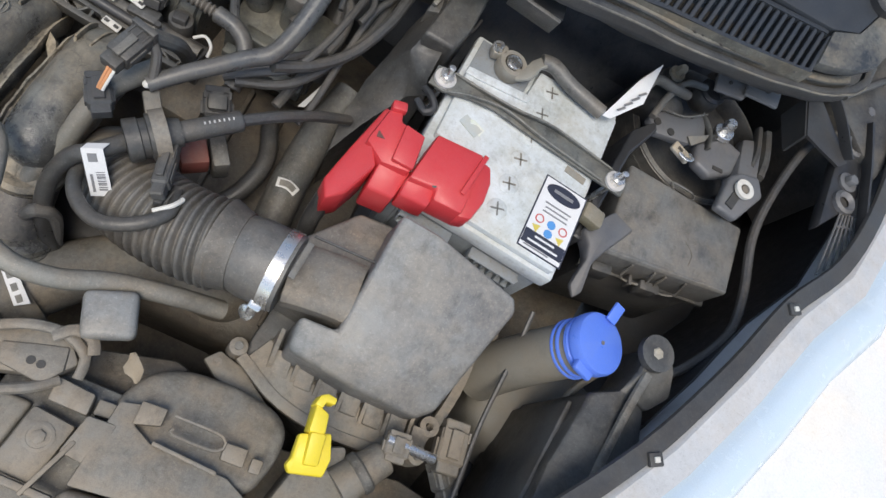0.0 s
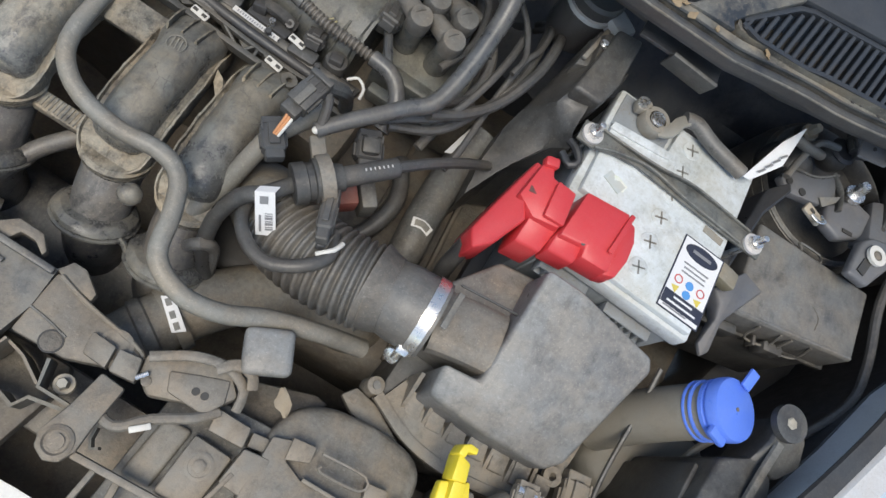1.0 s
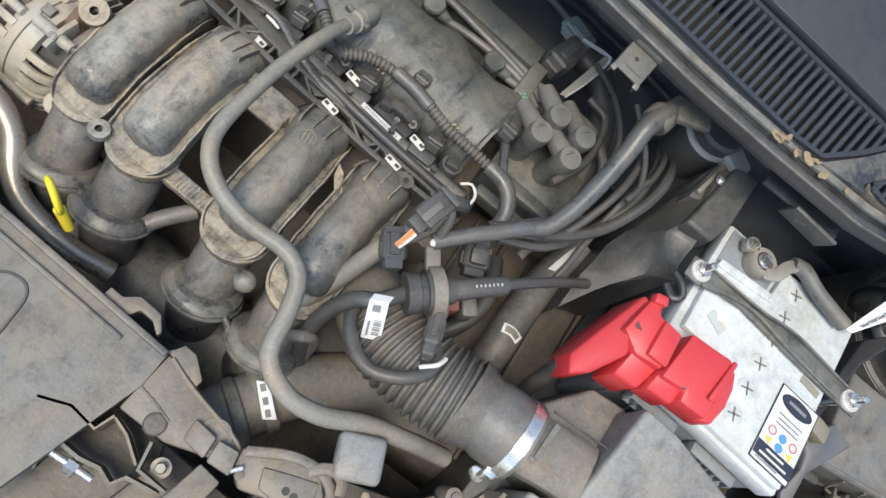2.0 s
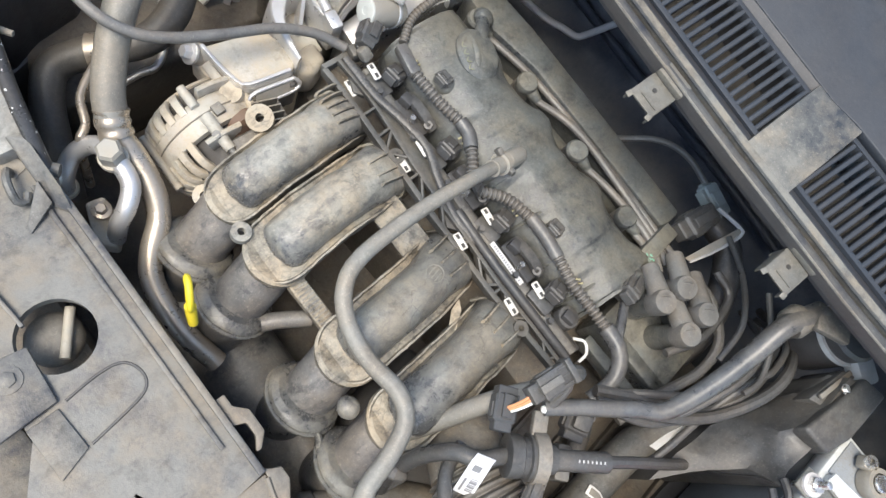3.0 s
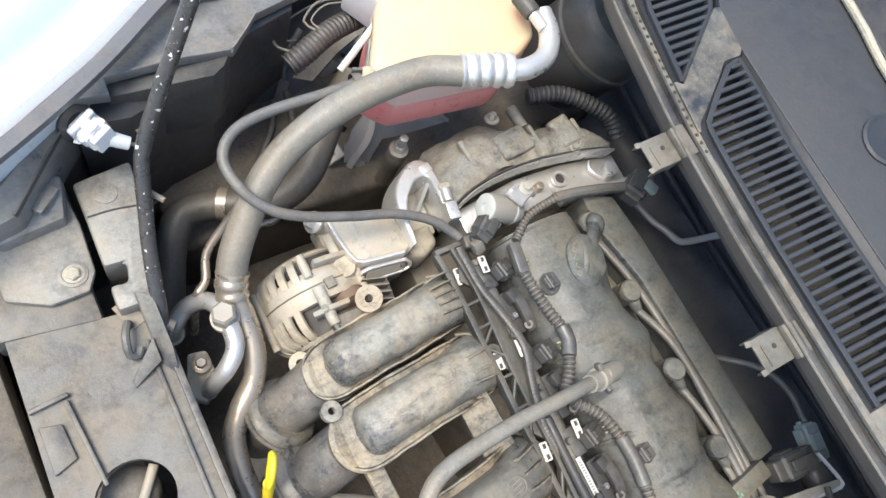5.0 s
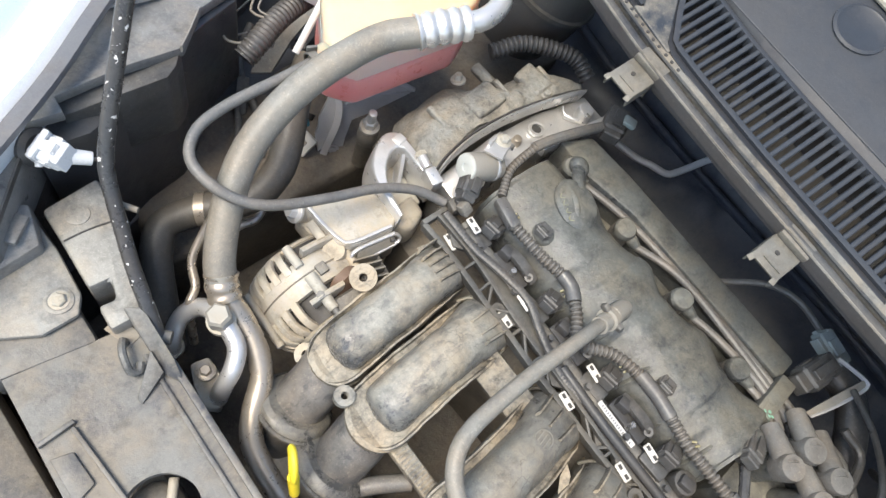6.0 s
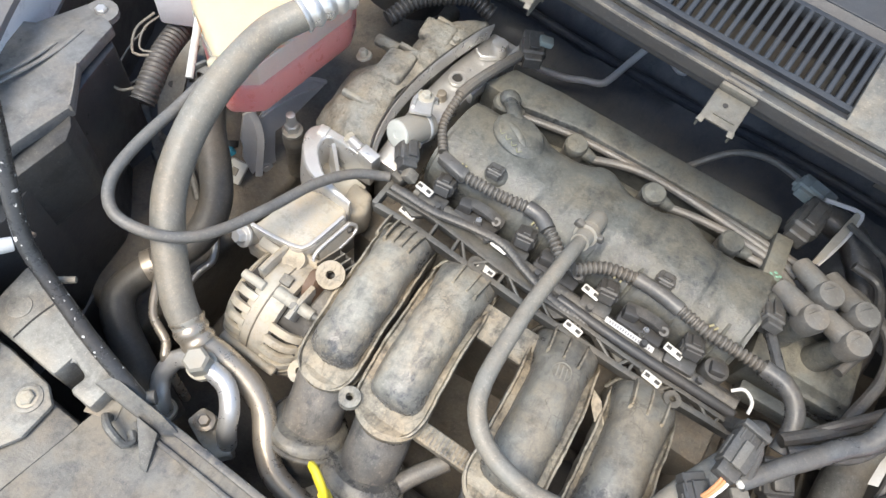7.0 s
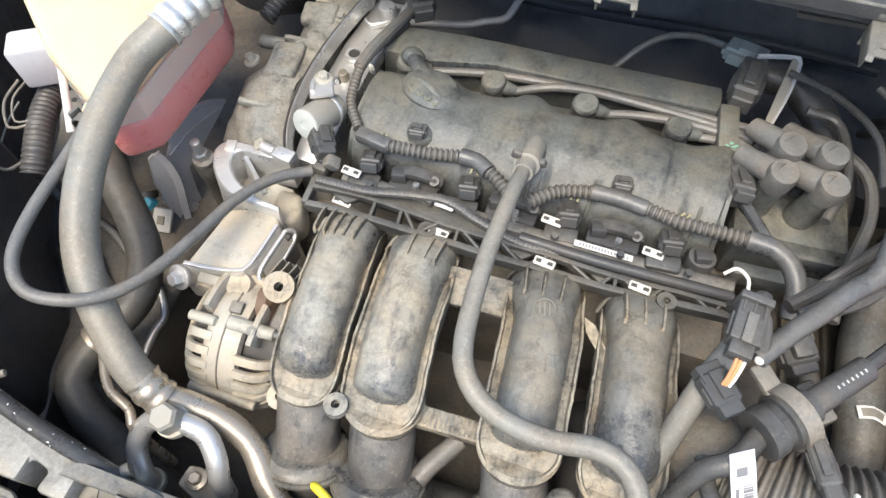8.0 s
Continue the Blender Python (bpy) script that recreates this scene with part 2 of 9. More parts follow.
TAPED = surface("smooth_taped_loom", (0.050, 0.051, 0.054), (0.180, 0.174, 0.162), 0.44, 0.26, 0, 0.2, 1.0, 0.6, 0.5, 0.5, 0.3, 0.9)
BROWNHOSE = surface("brown_soiled_hose_rubber", (0.058, 0.054, 0.048), (0.165, 0.150, 0.128), 0.45, 0.36, 0, 0.3, 1.0, 0.45, 0.4, 0.3)
LINE = surface("dull_black_line_rubber", (0.030, 0.030, 0.031), (0.16, 0.152, 0.14), 0.38, 0.30, 0, 0.25, 1.0, 0.5, 0.3, 0.2)
RUNNER_DARK = surface("darker_manifold_plastic", (0.076, 0.077, 0.077), (0.235, 0.221, 0.187), 0.72, 0.22, 0, 0.34, 1.0, 0.65, 0.7, 0.55, 0.45, 0.5, (-0.24, 0.08, 0.16), 0.3, 0.5)
DUCT = surface("brown_dusted_duct_plastic", (0.09, 0.086, 0.08), (0.27, 0.242, 0.205), 0.55, 0.5, 0, 0.3, 1.0, 0.4, 0.6, 0.3)
WEBDUST = surface("smeared_cream_dust_on_plastic", (0.034, 0.040, 0.048), (0.29, 0.268, 0.222), 0.30, 0.5, 0, 0.2, 1.0, 0.4, 0.3, 0.5, 0.0, 1.7)
JET = surface("satin_black_plastic", (0.024, 0.025, 0.029), (0.085, 0.086, 0.088), 0.26, 0.34, 0, 0.15, 1.0, 0.5, 0.3, 0.3)
SOLENOID = surface("dull_solenoid_metal", (0.34, 0.325, 0.29), (0.34, 0.31, 0.26), 0.5, 0.4, 0.5, 0.2)
GALV = surface("dull_galvanised_steel", (0.64, 0.625, 0.62), (0.46, 0.43, 0.39), 0.3, 0.35, 0.2, 0.15)
TAB = surface("dusty_zinc_tab", (0.10, 0.098, 0.09), (0.185, 0.175, 0.15), 0.55, 0.45, 0.3, 0.3, 1.0, 0.45, 0.5)
BELLOWS = surface("dusty_bellows_rubber", (0.05, 0.049, 0.048), (0.215, 0.198, 0.175), 0.5, 0.42, 0, 0.3, 1.0, 0.45, 0.3, 0.2)
IVORY = surface("ivory_connector_plastic", (0.74, 0.73, 0.68), (0.5, 0.46, 0.4), 0.25, 0.45)
RAILGREY = surface("dusted_black_rail_plastic", (0.032, 0.032, 0.032), (0.145, 0.138, 0.122), 0.55, 0.40, 0, 0.2, 1.0, 0.45, 0.3, 0.35)
CLOTH = surface("white_cable_tag", (0.78, 0.78, 0.76), (0.5, 0.47, 0.43), 0.3, 0.6)
DRYLEAF = surface("dry_leaf", (0.24, 0.165, 0.085), (0.34, 0.26, 0.17), 0.4, 0.7)


# ---- building helpers ----
def V(*a):
    return Vector(a)


def thing(name, at, label, category, group="", kind=""):
    ob = new(name)
    ob.location = at
    ob.empty_display_size = 0.02
    return tagged(ob, label, category, group, kind)


def base_of(ob):
    p = Vector((0, 0, 0))
    while ob:
        p += ob.location
        ob = ob.parent
    return p


def finish(bm, sharp=0.6):
    bmesh.ops.recalc_face_normals(bm, faces=bm.faces)
    for f in bm.faces:
        f.smooth = True
    for e in bm.edges:
        if len(e.link_faces) == 2 and e.calc_face_angle(0) > sharp:
            e.smooth = False


def part(name, bm, material, parent=None, label="", kind="", sharp=0.6):
    """One mesh object out of a bmesh given in world places, under a thing or a part."""
    finish(bm, sharp)
    o = base_of(parent) if parent else Vector((0, 0, 0))
    bmesh.ops.translate(bm, vec=-o, verts=bm.verts)
    me = bpy.data.meshes.new(name)
    bm.to_mesh(me)
    bm.free()
    me.materials.append(material)
    ob = new(name, me)
    ob.parent = parent
    return tagged(ob, label, "", "", kind)


def solid(name, bm, material, label, category, group="", kind=""):
    """A thing of one single mesh."""
    return tagged(part(name, bm, material), label, category, group, kind)


def join(bm, other):
    me = bpy.data.meshes.new("tmp")
    other.to_mesh(me)
    other.free()
    bm.from_mesh(me)
    bpy.data.meshes.remove(me)
    return bm


def box(c, s, rot=(0, 0, 0), bev=0.002, seg=2, taper=1.0, bm=None):
    """A rounded box: centre, size, turn in degrees; taper narrows its top."""
    b = bmesh.new()
    bmesh.ops.create_cube(b, size=1)
    for v in b.verts:
        k = taper if v.co.z > 0 else 1.0
        v.co = Vector((v.co.x * s[0] * k, v.co.y * s[1] * k, v.co.z * s[2]))
    if bev:
        bmesh.ops.bevel(b, geom=b.edges[:], offset=min(bev, min(s) * 0.45), segments=seg, affect="EDGES", profile=0.5)
    bmesh.ops.transform(b, matrix=pose(*c, *rot), verts=b.verts)
    return b if bm is None else join(bm, b)


def prism(pts, z0, z1, bev=0.002, bm=None, seg=2):
    """An upright block over a plan outline; z0 and z1 may be a height or one height a corner."""
    b = bmesh.new()
    n = len(pts)
    lo = [b.verts.new((p[0], p[1], z0[i] if isinstance(z0, (list, tuple)) else z0)) for i, p in enumerate(pts)]
    hi = [b.verts.new((p[0], p[1], z1[i] if isinstance(z1, (list, tuple)) else z1)) for i, p in enumerate(pts)]
    b.faces.new(lo[::-1])
    b.faces.new(hi)
    for i in range(n):
        b.faces.new((lo[i], lo[(i + 1) % n], hi[(i + 1) % n], hi[i]))
    bmesh.ops.recalc_face_normals(b, faces=b.faces)
    if bev:
        bmesh.ops.bevel(b, geom=b.edges[:], offset=bev, segments=seg, affect="EDGES", profile=0.5)
    return b if bm is None else join(bm, b)


def frame_of(axis):
    z = Vector(axis).normalized()
    x = z.orthogonal().normalized()
    return x, z.cross(x), z


def cyl(p0, p1, r0, r1=None, seg=20, bev=0.0, bm=None):
    r1 = r0 if r1 is None else r1
    h = (Vector(p1) - Vector(p0)).length
    b = min(bev, h * 0.4, r1 * 0.6)
    prof = [(r0, 0.0)] + ([(r1, h)] if not b else [(r1, h - b), (r1 - b * 0.3, h - b * 0.3), (r1 - b, h)])
    return lathe(prof, p0, Vector(p1) - Vector(p0), seg, bm)


def lathe(profile, at, axis, seg=24, bm=None, close=True):
    """A turned body: profile of (radius, height) along the axis from at."""
    b = bmesh.new()
    x, y, z = frame_of(axis)
    rings = []
    for r, h in profile:
        rings.append([b.verts.new(Vector(at) + z * h + (x * math.cos(2 * math.pi * i / seg) + y * math.sin(2 * math.pi * i / seg)) * max(r, 1e-5)) for i in range(seg)])
    for a, c in zip(rings[:-1], rings[1:]):
        for i in range(seg):
            b.faces.new((a[i], a[(i + 1) % seg], c[(i + 1) % seg], c[i]))
    if close:
        b.faces.new(rings[0][::-1])
        b.faces.new(rings[-1])
    return b if bm is None else join(bm, b)


def spline(pts, step):
    """Points along a smooth line through pts."""
    p = [Vector(q) for q in pts]
    p = [p[0] * 2 - p[1]] + p + [p[-1] * 2 - p[-2]]
    out = []
    for i in range(1, len(p) - 2):
        n = max(2, int((p[i + 1] - p[i]).length / step))
        for k in range(n):
            t = k / n
            a, b, c, d = p[i - 1], p[i], p[i + 1], p[i + 2]
            out.append(0.5 * (2 * b + (c - a) * t + (2 * a - 5 * b + 4 * c - d) * t * t + (3 * b - a - 3 * c + d) * t ** 3))
    return out + [p[-2]]


def sweep(pts, size, seg=14, step=0.006, bm=None, close=True, power=2.0, up=(0, 0, 1), ribs=None, smooth=True):
    """A tube along pts. size(u): (half width, half height) at u from 0 to 1, or a radius; ribs: (pitch, depth, from, to)."""
    line = spline(pts, min(step, ribs[0] / 7) if ribs else step) if smooth else [Vector(p) for p in pts]
    run = [0.0]
    for a, c in zip(line[:-1], line[1:]):
        run.append(run[-1] + (c - a).length)
    b = bmesh.new()
    rings, side = [], None
    for i, q in enumerate(line):
        d = (line[min(i + 1, len(line) - 1)] - line[max(i - 1, 0)]).normalized()
        if side is None:
            side = d.cross(Vector(up))
            side = side.normalized() if side.length > 0.05 else d.orthogonal().normalized()
        side = (side - d * side.dot(d)).normalized()
        top = side.cross(d)
        u = run[i] / run[-1]
        w = size(u) if callable(size) else size
        w, h = w if isinstance(w, tuple) else (w, w)
        if ribs and ribs[2] <= u <= ribs[3]:
            k = ribs[1] * (0.5 - 0.5 * math.cos(2 * math.pi * run[i] / ribs[0])) ** 1.7
            w, h = w - k, h - k
        ring = []
        for j in range(seg):
            a = 2 * math.pi * j / seg
            ca, sa = math.cos(a), math.sin(a)
            e = 2.0 / power
            ring.append(b.verts.new(q + side * (w * math.copysign(abs(ca) ** e, ca)) + top * (h * math.copysign(abs(sa) ** e, sa))))
        rings.append(ring)
    for a, c in zip(rings[:-1], rings[1:]):
        for j in range(seg):
            b.faces.new((a[j], a[(j + 1) % seg], c[(j + 1) % seg], c[j]))
    if close:
        b.faces.new(rings[0][::-1])
        b.faces.new(rings[-1])
    return b if bm is None else join(bm, b)


def dome(c, r, bm=None, seg=16, flat=1.0):
    b = bmesh.new()
    bmesh.ops.create_uvsphere(b, u_segments=seg, v_segments=seg // 2 + 2, radius=1)
    rr = r if isinstance(r, tuple) else (r, r, r * flat)
    for v in b.verts:
        v.co = Vector((v.co.x * rr[0], v.co.y * rr[1], v.co.z * rr[2])) + Vector(c)
    return b if bm is None else join(bm, b)


def rough_up(bm, amount, scale):
    """Push the points about by a slow noise."""
    for v in bm.verts:
        v.co += noise.noise_vector(v.co * scale) * amount
    return bm


def bolt(parent, at, axis=(0, 0, 1), r=0.006, h=0.006, material=None, name="bolt"):
    z = Vector(axis).normalized()
    b = lathe([(r * 1.7, 0), (r * 1.7, h * 0.3), (r * 1.6, h * 0.35)], at, z, 18)
    lathe([(r, h * 0.3), (r, h), (r * 0.8, h * 1.2)], at, z, 6, b)
    return part(name, b, material or STEEL, parent)


def strip(pts, width, thick, bm=None, up=(0, 0, 1), step=0.01):
    return sweep(pts, (width / 2, thick / 2), 8, step, bm, True, 6.0, up)


def connector(name, at, size, rot, parent, material=None, ridges=4, label=""):
    """A wiring connector: a stepped body with ridges, a latch and a collar, in one mesh."""
    m = pose(*at, *rot)
    x, y, z = size
    b = bmesh.new()
    for c, s_ in (((0, 0, 0), (x, y, z)), ((0, -y * 0.62, 0), (x * 0.78, y * 0.35, z * 0.75)), ((0, y * 0.6, 0), (x * 0.86, y * 0.28, z * 0.85)), ((0, y * 0.05, z * 0.58), (x * 0.42, y * 0.8, z * 0.22))):
        box(m @ V(*c), s_, rot, min(s_) * 0.12, 1, bm=b)
    for i in range(ridges):
        box(m @ V((i / max(1, ridges - 1) - 0.5) * x * 0.86, y * 0.34, z * 0.5), (x * 0.07, y * 0.3, z * 0.12), rot, 0, 1, bm=b)
    for k in (-1, 1):
        box(m @ V(k * x * 0.52, -y * 0.1, 0), (x * 0.1, y * 0.5, z * 0.4), rot, 0, 1, bm=b)
    return part(name, b, material or BLACK, parent, label)


def chipped(name, base, under, level):
    """Dark gloss paint with small bare chips."""
    m = surface(name, base, (0.14, 0.135, 0.13), 0.25, 0.25, 0, 0.1)
    t = m.node_tree
    b = t.nodes["Principled BSDF"]
    n = t.nodes.new("ShaderNodeTexNoise")
    n.inputs["Scale"].default_value, n.inputs["Detail"].default_value = 190, 3
    g = t.nodes.new("ShaderNodeNewGeometry")
    t.links.new(g.outputs["Position"], n.inputs["Vector"])
    k = t.nodes.new("ShaderNodeMath")
    k.operation = "GREATER_THAN"
    k.inputs[1].default_value = level
    t.links.new(n.outputs["Fac"], k.inputs[0])
    mix = t.nodes.new("ShaderNodeMix")
    mix.data_type = "RGBA"
    mix.inputs["B"].default_value = (*under, 1)
    t.links.new(k.outputs[0], mix.inputs["Factor"])
    t.links.new(b.inputs["Base Color"].links[0].from_socket, mix.inputs["A"])
    t.links.new(mix.outputs["Result"], b.inputs["Base Color"])
    return m


def sheet(pts, thick, bm=None):
    """A bent plate: a flat outline in space given thickness along its mean normal."""
    p = [Vector(q) for q in pts]
    n = Vector((0, 0, 0))
    for a, c in zip(p, p[1:] + p[:1]):
        n += a.cross(c)
    n = n.normalized() * thick / 2
    b = bmesh.new()
    lo, hi = [b.verts.new(q - n) for q in p], [b.verts.new(q + n) for q in p]
    f = [b.faces.new(lo[::-1]), b.faces.new(hi)]
    for i in range(len(p)):
        b.faces.new((lo[i], lo[(i + 1) % len(p)], hi[(i + 1) % len(p)], hi[i]))
    bmesh.ops.triangulate(b, faces=f)
    return b if bm is None else join(bm, b)


def loft(rows, drop, bm=None):
    """A closed body under a grid of points, its rim carried down to the height drop."""
    b = bmesh.new()
    g = [[b.verts.new(q) for q in r] for r in rows]
    for a, c in zip(g[:-1], g[1:]):
        for i in range(len(a) - 1):
            b.faces.new((a[i], a[i + 1], c[i + 1], c[i]))
    rim = g[0] + [r[-1] for r in g[1:-1]] + g[-1][::-1] + [r[0] for r in g[-2:0:-1]]
    low = [b.verts.new((v.co.x, v.co.y, drop)) for v in rim]
    for i in range(len(rim)):
        k = (i + 1) % len(rim)
        b.faces.new((rim[i], rim[k], low[k], low[i]))
    b.faces.new(low)
    return b if bm is None else join(bm, b)


def fold(pts, z0, z1, thick=0.0022, bm=None):
    """A folded sheet standing on edge along a line of points in plan."""
    b = bmesh.new()
    p = [V(x, y, 0) for x, y in pts]
    sides = []
    for i, q in enumerate(p):
        d = (p[min(i + 1, len(p) - 1)] - p[max(i - 1, 0)]).normalized()
        n = V(-d.y, d.x, 0) * thick / 2
        sides.append([b.verts.new((q.x + k * n.x, q.y + k * n.y, z)) for k, z in ((1, z0), (1, z1), (-1, z1), (-1, z0))])
    for a, c in zip(sides[:-1], sides[1:]):
        for k in range(4):
            b.faces.new((a[k], a[(k + 1) % 4], c[(k + 1) % 4], c[k]))
    b.faces.new(sides[0])
    b.faces.new(sides[-1][::-1])
    return b if bm is None else join(bm, b)


def leaf_scrap(at, size, turn, seed):
    """A curled scrap of dry leaf."""
    r = random.Random(seed)
    m = pose(*at, r.uniform(-12, 12), r.uniform(-12, 12), turn)
    b = bmesh.new()
    mid = [b.verts.new(m @ V(size * (k / 5 - 0.5), size * 0.05 * r.uniform(-1, 1), size * (0.10 + 0.06 * r.random()))) for k in range(6)]
    for s_ in (-1, 1):
        rim = [b.verts.new(m @ V(size * (k / 5 - 0.5), s_ * size * 0.30 * math.sin(math.pi * (k + 0.5) / 6) * r.uniform(0.6, 1.2), size * 0.16 * r.random())) for k in range(6)]
        for k in range(5):
            b.faces.new((mid[k], mid[k + 1], rim[k + 1], rim[k]))
    ext = bmesh.ops.extrude_face_region(b, geom=b.faces[:])
    bmesh.ops.translate(b, vec=(0, 0, -0.0008), verts=[v for v in ext["geom"] if isinstance(v, bmesh.types.BMVert)])
    return b

# ---- setting ----
def grid_slab(lo, hi, z, thick, n=40):
    """A flat slab with a finely divided top."""
    rows = [[V(lo[0] + (hi[0] - lo[0]) * i / n, lo[1] + (hi[1] - lo[1]) * k / n, z) for i in range(n + 1)] for k in range(n + 1)]
    return loft(rows, z - thick)


MID = 0.10      # the car's middle line
solid("ground", box((MID, 0, -0.85), (400, 400, 0.1), bev=0), GROUND, "pale dusty concrete ground under the car", "ground", kind="structure")
part_rail = rough_up(box((-0.435, -0.02, -0.20), (0.17, 0.74, 0.14), (0, 0, 0), 0.012, 3), 0.003, 20)
solid("chassis_rail", part_rail, GRIME, "brown block added as a chassis rail low beside the engine", "chassis rail", kind="structure")
solid("bay_floor", rough_up(grid_slab((MID - 0.65, -0.62), (MID + 0.65, 0.42), -0.26, 0.02), 0.03, 9), GRIME, "dark soiled undertray under the engine", "undertray", kind="structure")
fire = solid("firewall", box((MID, 0.36, -0.12), (1.66, 0.02, 0.60), bev=0.004), BODY, "dark navy painted steel bulkhead behind the engine", "bulkhead", kind="structure")
rows = []
for v in np.linspace(0, 1, 22):
    row = []
    for u in np.linspace(0, 1, 70):
        x = MID - 0.60 + 1.2 * u
        y, z = 0.345 - 0.20 * v ** 1.3, 0.06 - 0.26 * v
        z += 0.008 * math.exp(-((v - 0.34 - 0.05 * math.sin(9 * u)) / 0.03) ** 2) - 0.006 * math.exp(-((v - 0.62) / 0.02) ** 2)
        y -= 0.006 * math.exp(-((math.sin(26 * u)) / 0.25) ** 2) * (1 if v < 0.6 else 0)
        row.append(V(x, y, z))
    rows.append(row)
part("sound_mat", rough_up(loft(rows[::-1], -0.30), 0.006, 22), BODY, fire, "creased dark sound-deadening mat")
for k, (x, z) in enumerate(((-0.16, 0.0), (0.04, -0.02), (0.12, -0.06), (0.20, -0.01))):
    part("mat_stud", lathe([(0.009, 0), (0.008, 0.004), (0.003, 0.006), (0, 0.006)], (x, 0.288 + 0.02 * (k % 2), z + 0.012), (0, -0.8, 0.6), 16), SOOT, fire)
part("seam_bead", sweep([(-0.45, 0.306, 0.012), (-0.2, 0.300, 0.004), (0.05, 0.304, 0.010), (0.3, 0.302, 0.004)], 0.005, 10, 0.03), BODY, fire)
part("seam_bead", sweep([(-0.45, 0.236, -0.07), (-0.25, 0.226, -0.082), (-0.05, 0.224, -0.082), (0.15, 0.230, -0.078), (0.3, 0.226, -0.08)], 0.006, 10, 0.03), BODY, fire)


def inner_wing(side):
    """The dark wheel arch and inner wing of one side."""
    pts = [(0.46, -0.62), (0.50, -0.42), (0.56, -0.25), (0.65, -0.05), (0.68, 0.36), (0.86, 0.36), (0.80, -0.03), (0.72, -0.20), (0.60, -0.40), (0.52, -0.62)]
    b = prism([(MID + side * x, y) for x, y in pts][::int(side)], -0.43, -0.16 if side > 0 else -0.13, 0.01)
    return solid("inner_wing", b, SOOT, "dark inner wing panel beside the engine bay", "inner wing", kind="structure")


inner_wing(1)
solid("wing_shelf", prism([(0.80, 0.225), (0.885, 0.150), (0.915, 0.24), (0.93, 0.46), (0.80, 0.46)], -0.10, [0.098, 0.092, 0.098, 0.10, 0.10], 0.004), BLACK, "black ledge between the wing and the cowl", "wing ledge", kind="structure")
inner_wing(-1)


def fender(side, out, wide, flange, strip_mat, skin, inside):
    """The painted wing: a dusty flange along the bay and the curved pale outer skin."""
    edge = [(0.40, -0.62), (0.465, -0.50), (0.515, -0.42), (0.565, -0.355), (0.61, -0.29), (0.665, -0.19), (0.71, -0.095), (0.765, -0.01), (0.80, 0.10), (0.82, 0.26), (0.83, 0.50)]
    edge = [(x + out, y) for x, y in edge]
    f = thing("fender", (MID + side * 0.7, 0, -0.6), "pale blue painted car wing with a dusty inner flange", "fender", "wings of the car")
    def ribbon(offsets, bm):
        rows = []
        for x, y in edge:
            n = V(0.86, -0.5, 0)
            rows.append([bm.verts.new((MID + side * (x + n.x * o), y + n.y * o, z)) for o, z in offsets])
        for r, s in zip(rows[:-1], rows[1:]):
            for i in range(len(offsets) - 1):
                bm.faces.new((r[i], r[i + 1], s[i + 1], s[i]))
        return bm
    part("skin", ribbon([(wide + a, z) for a, z in skin], bmesh.new()), PAINT, f)
    part("flange", ribbon([(-0.012, 0.03), (-0.010, 0.100), (-0.004, 0.106), (wide, 0.105), (wide + 0.003, 0.097)], bmesh.new()), flange, f, "dusty painted wing flange")
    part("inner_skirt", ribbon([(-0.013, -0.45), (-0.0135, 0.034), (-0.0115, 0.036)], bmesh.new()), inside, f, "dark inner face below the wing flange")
    lip = bmesh.new()
    sweep([(MID + side * (x - 0.0165), y + 0.009, 0.102) for x, y in edge], (0.010 if side > 0 else 0.007, 0.004), 8, 0.02, lip, True, 5.0)
    part("edge_seal", lip, strip_mat, f, "black plastic strip along the wing edge")
    return f


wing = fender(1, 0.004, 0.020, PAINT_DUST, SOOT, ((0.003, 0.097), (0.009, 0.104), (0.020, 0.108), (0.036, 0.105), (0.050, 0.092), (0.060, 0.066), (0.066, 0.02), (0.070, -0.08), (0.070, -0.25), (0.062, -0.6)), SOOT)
fender(-1, 0.036, 0.026, surface("sunlit_flange_paint", (0.74, 0.77, 0.80), (0.5, 0.5, 0.5), 0.15, 0.3), STEELGREY, ((0.004, 0.098), (0.014, 0.113), (0.026, 0.120), (0.047, 0.118), (0.077, 0.104), (0.107, 0.075), (0.127, 0.03), (0.140, -0.05), (0.142, -0.25), (0.132, -0.6)), WINGDARK)


# ---- cowl ----
cowl = thing("windscreen_cowl", (MID, 0.1, 0.16), "dark navy-grey plastic windscreen cowl with slotted air grilles", "cowl")


def cowl_z(y):
    return 0.19 + max(0.0, y) * 0.22


def plate(pts, thick=0.006, bm=None, lift=0.0, bev=0.0012):
    z = [cowl_z(p[1]) + lift for p in pts]
    return prism(pts, [h - thick for h in z], z, bev, bm)


front = [(-0.53, 0.10), (-0.42, 0.042), (-0.32, 0.007), (-0.195, -0.012), (-0.12, -0.0168), (-0.08, -0.019), (0.08, -0.022), (0.24, -0.0205), (0.33, -0.014), (0.4257, -0.004), (0.496, 0.017), (0.544, 0.026), (0.59, 0.041), (0.64, 0.058), (0.704, 0.088), (0.732, 0.110)]


def ledge(x):
    return float(np.interp(x, [p[0] for p in front], [p[1] for p in front]))


def along(a, c, lift=0.0, n=46):
    """A line that runs beside the cowl's front edge, a metres behind it at the left end and c at the right."""
    out = []
    for i in range(n):
        x = -0.52 + 1.25 * i / (n - 1)
        out.append((x, ledge(x) + a + (c - a) * i / (n - 1), 0.19 + lift))
    return out


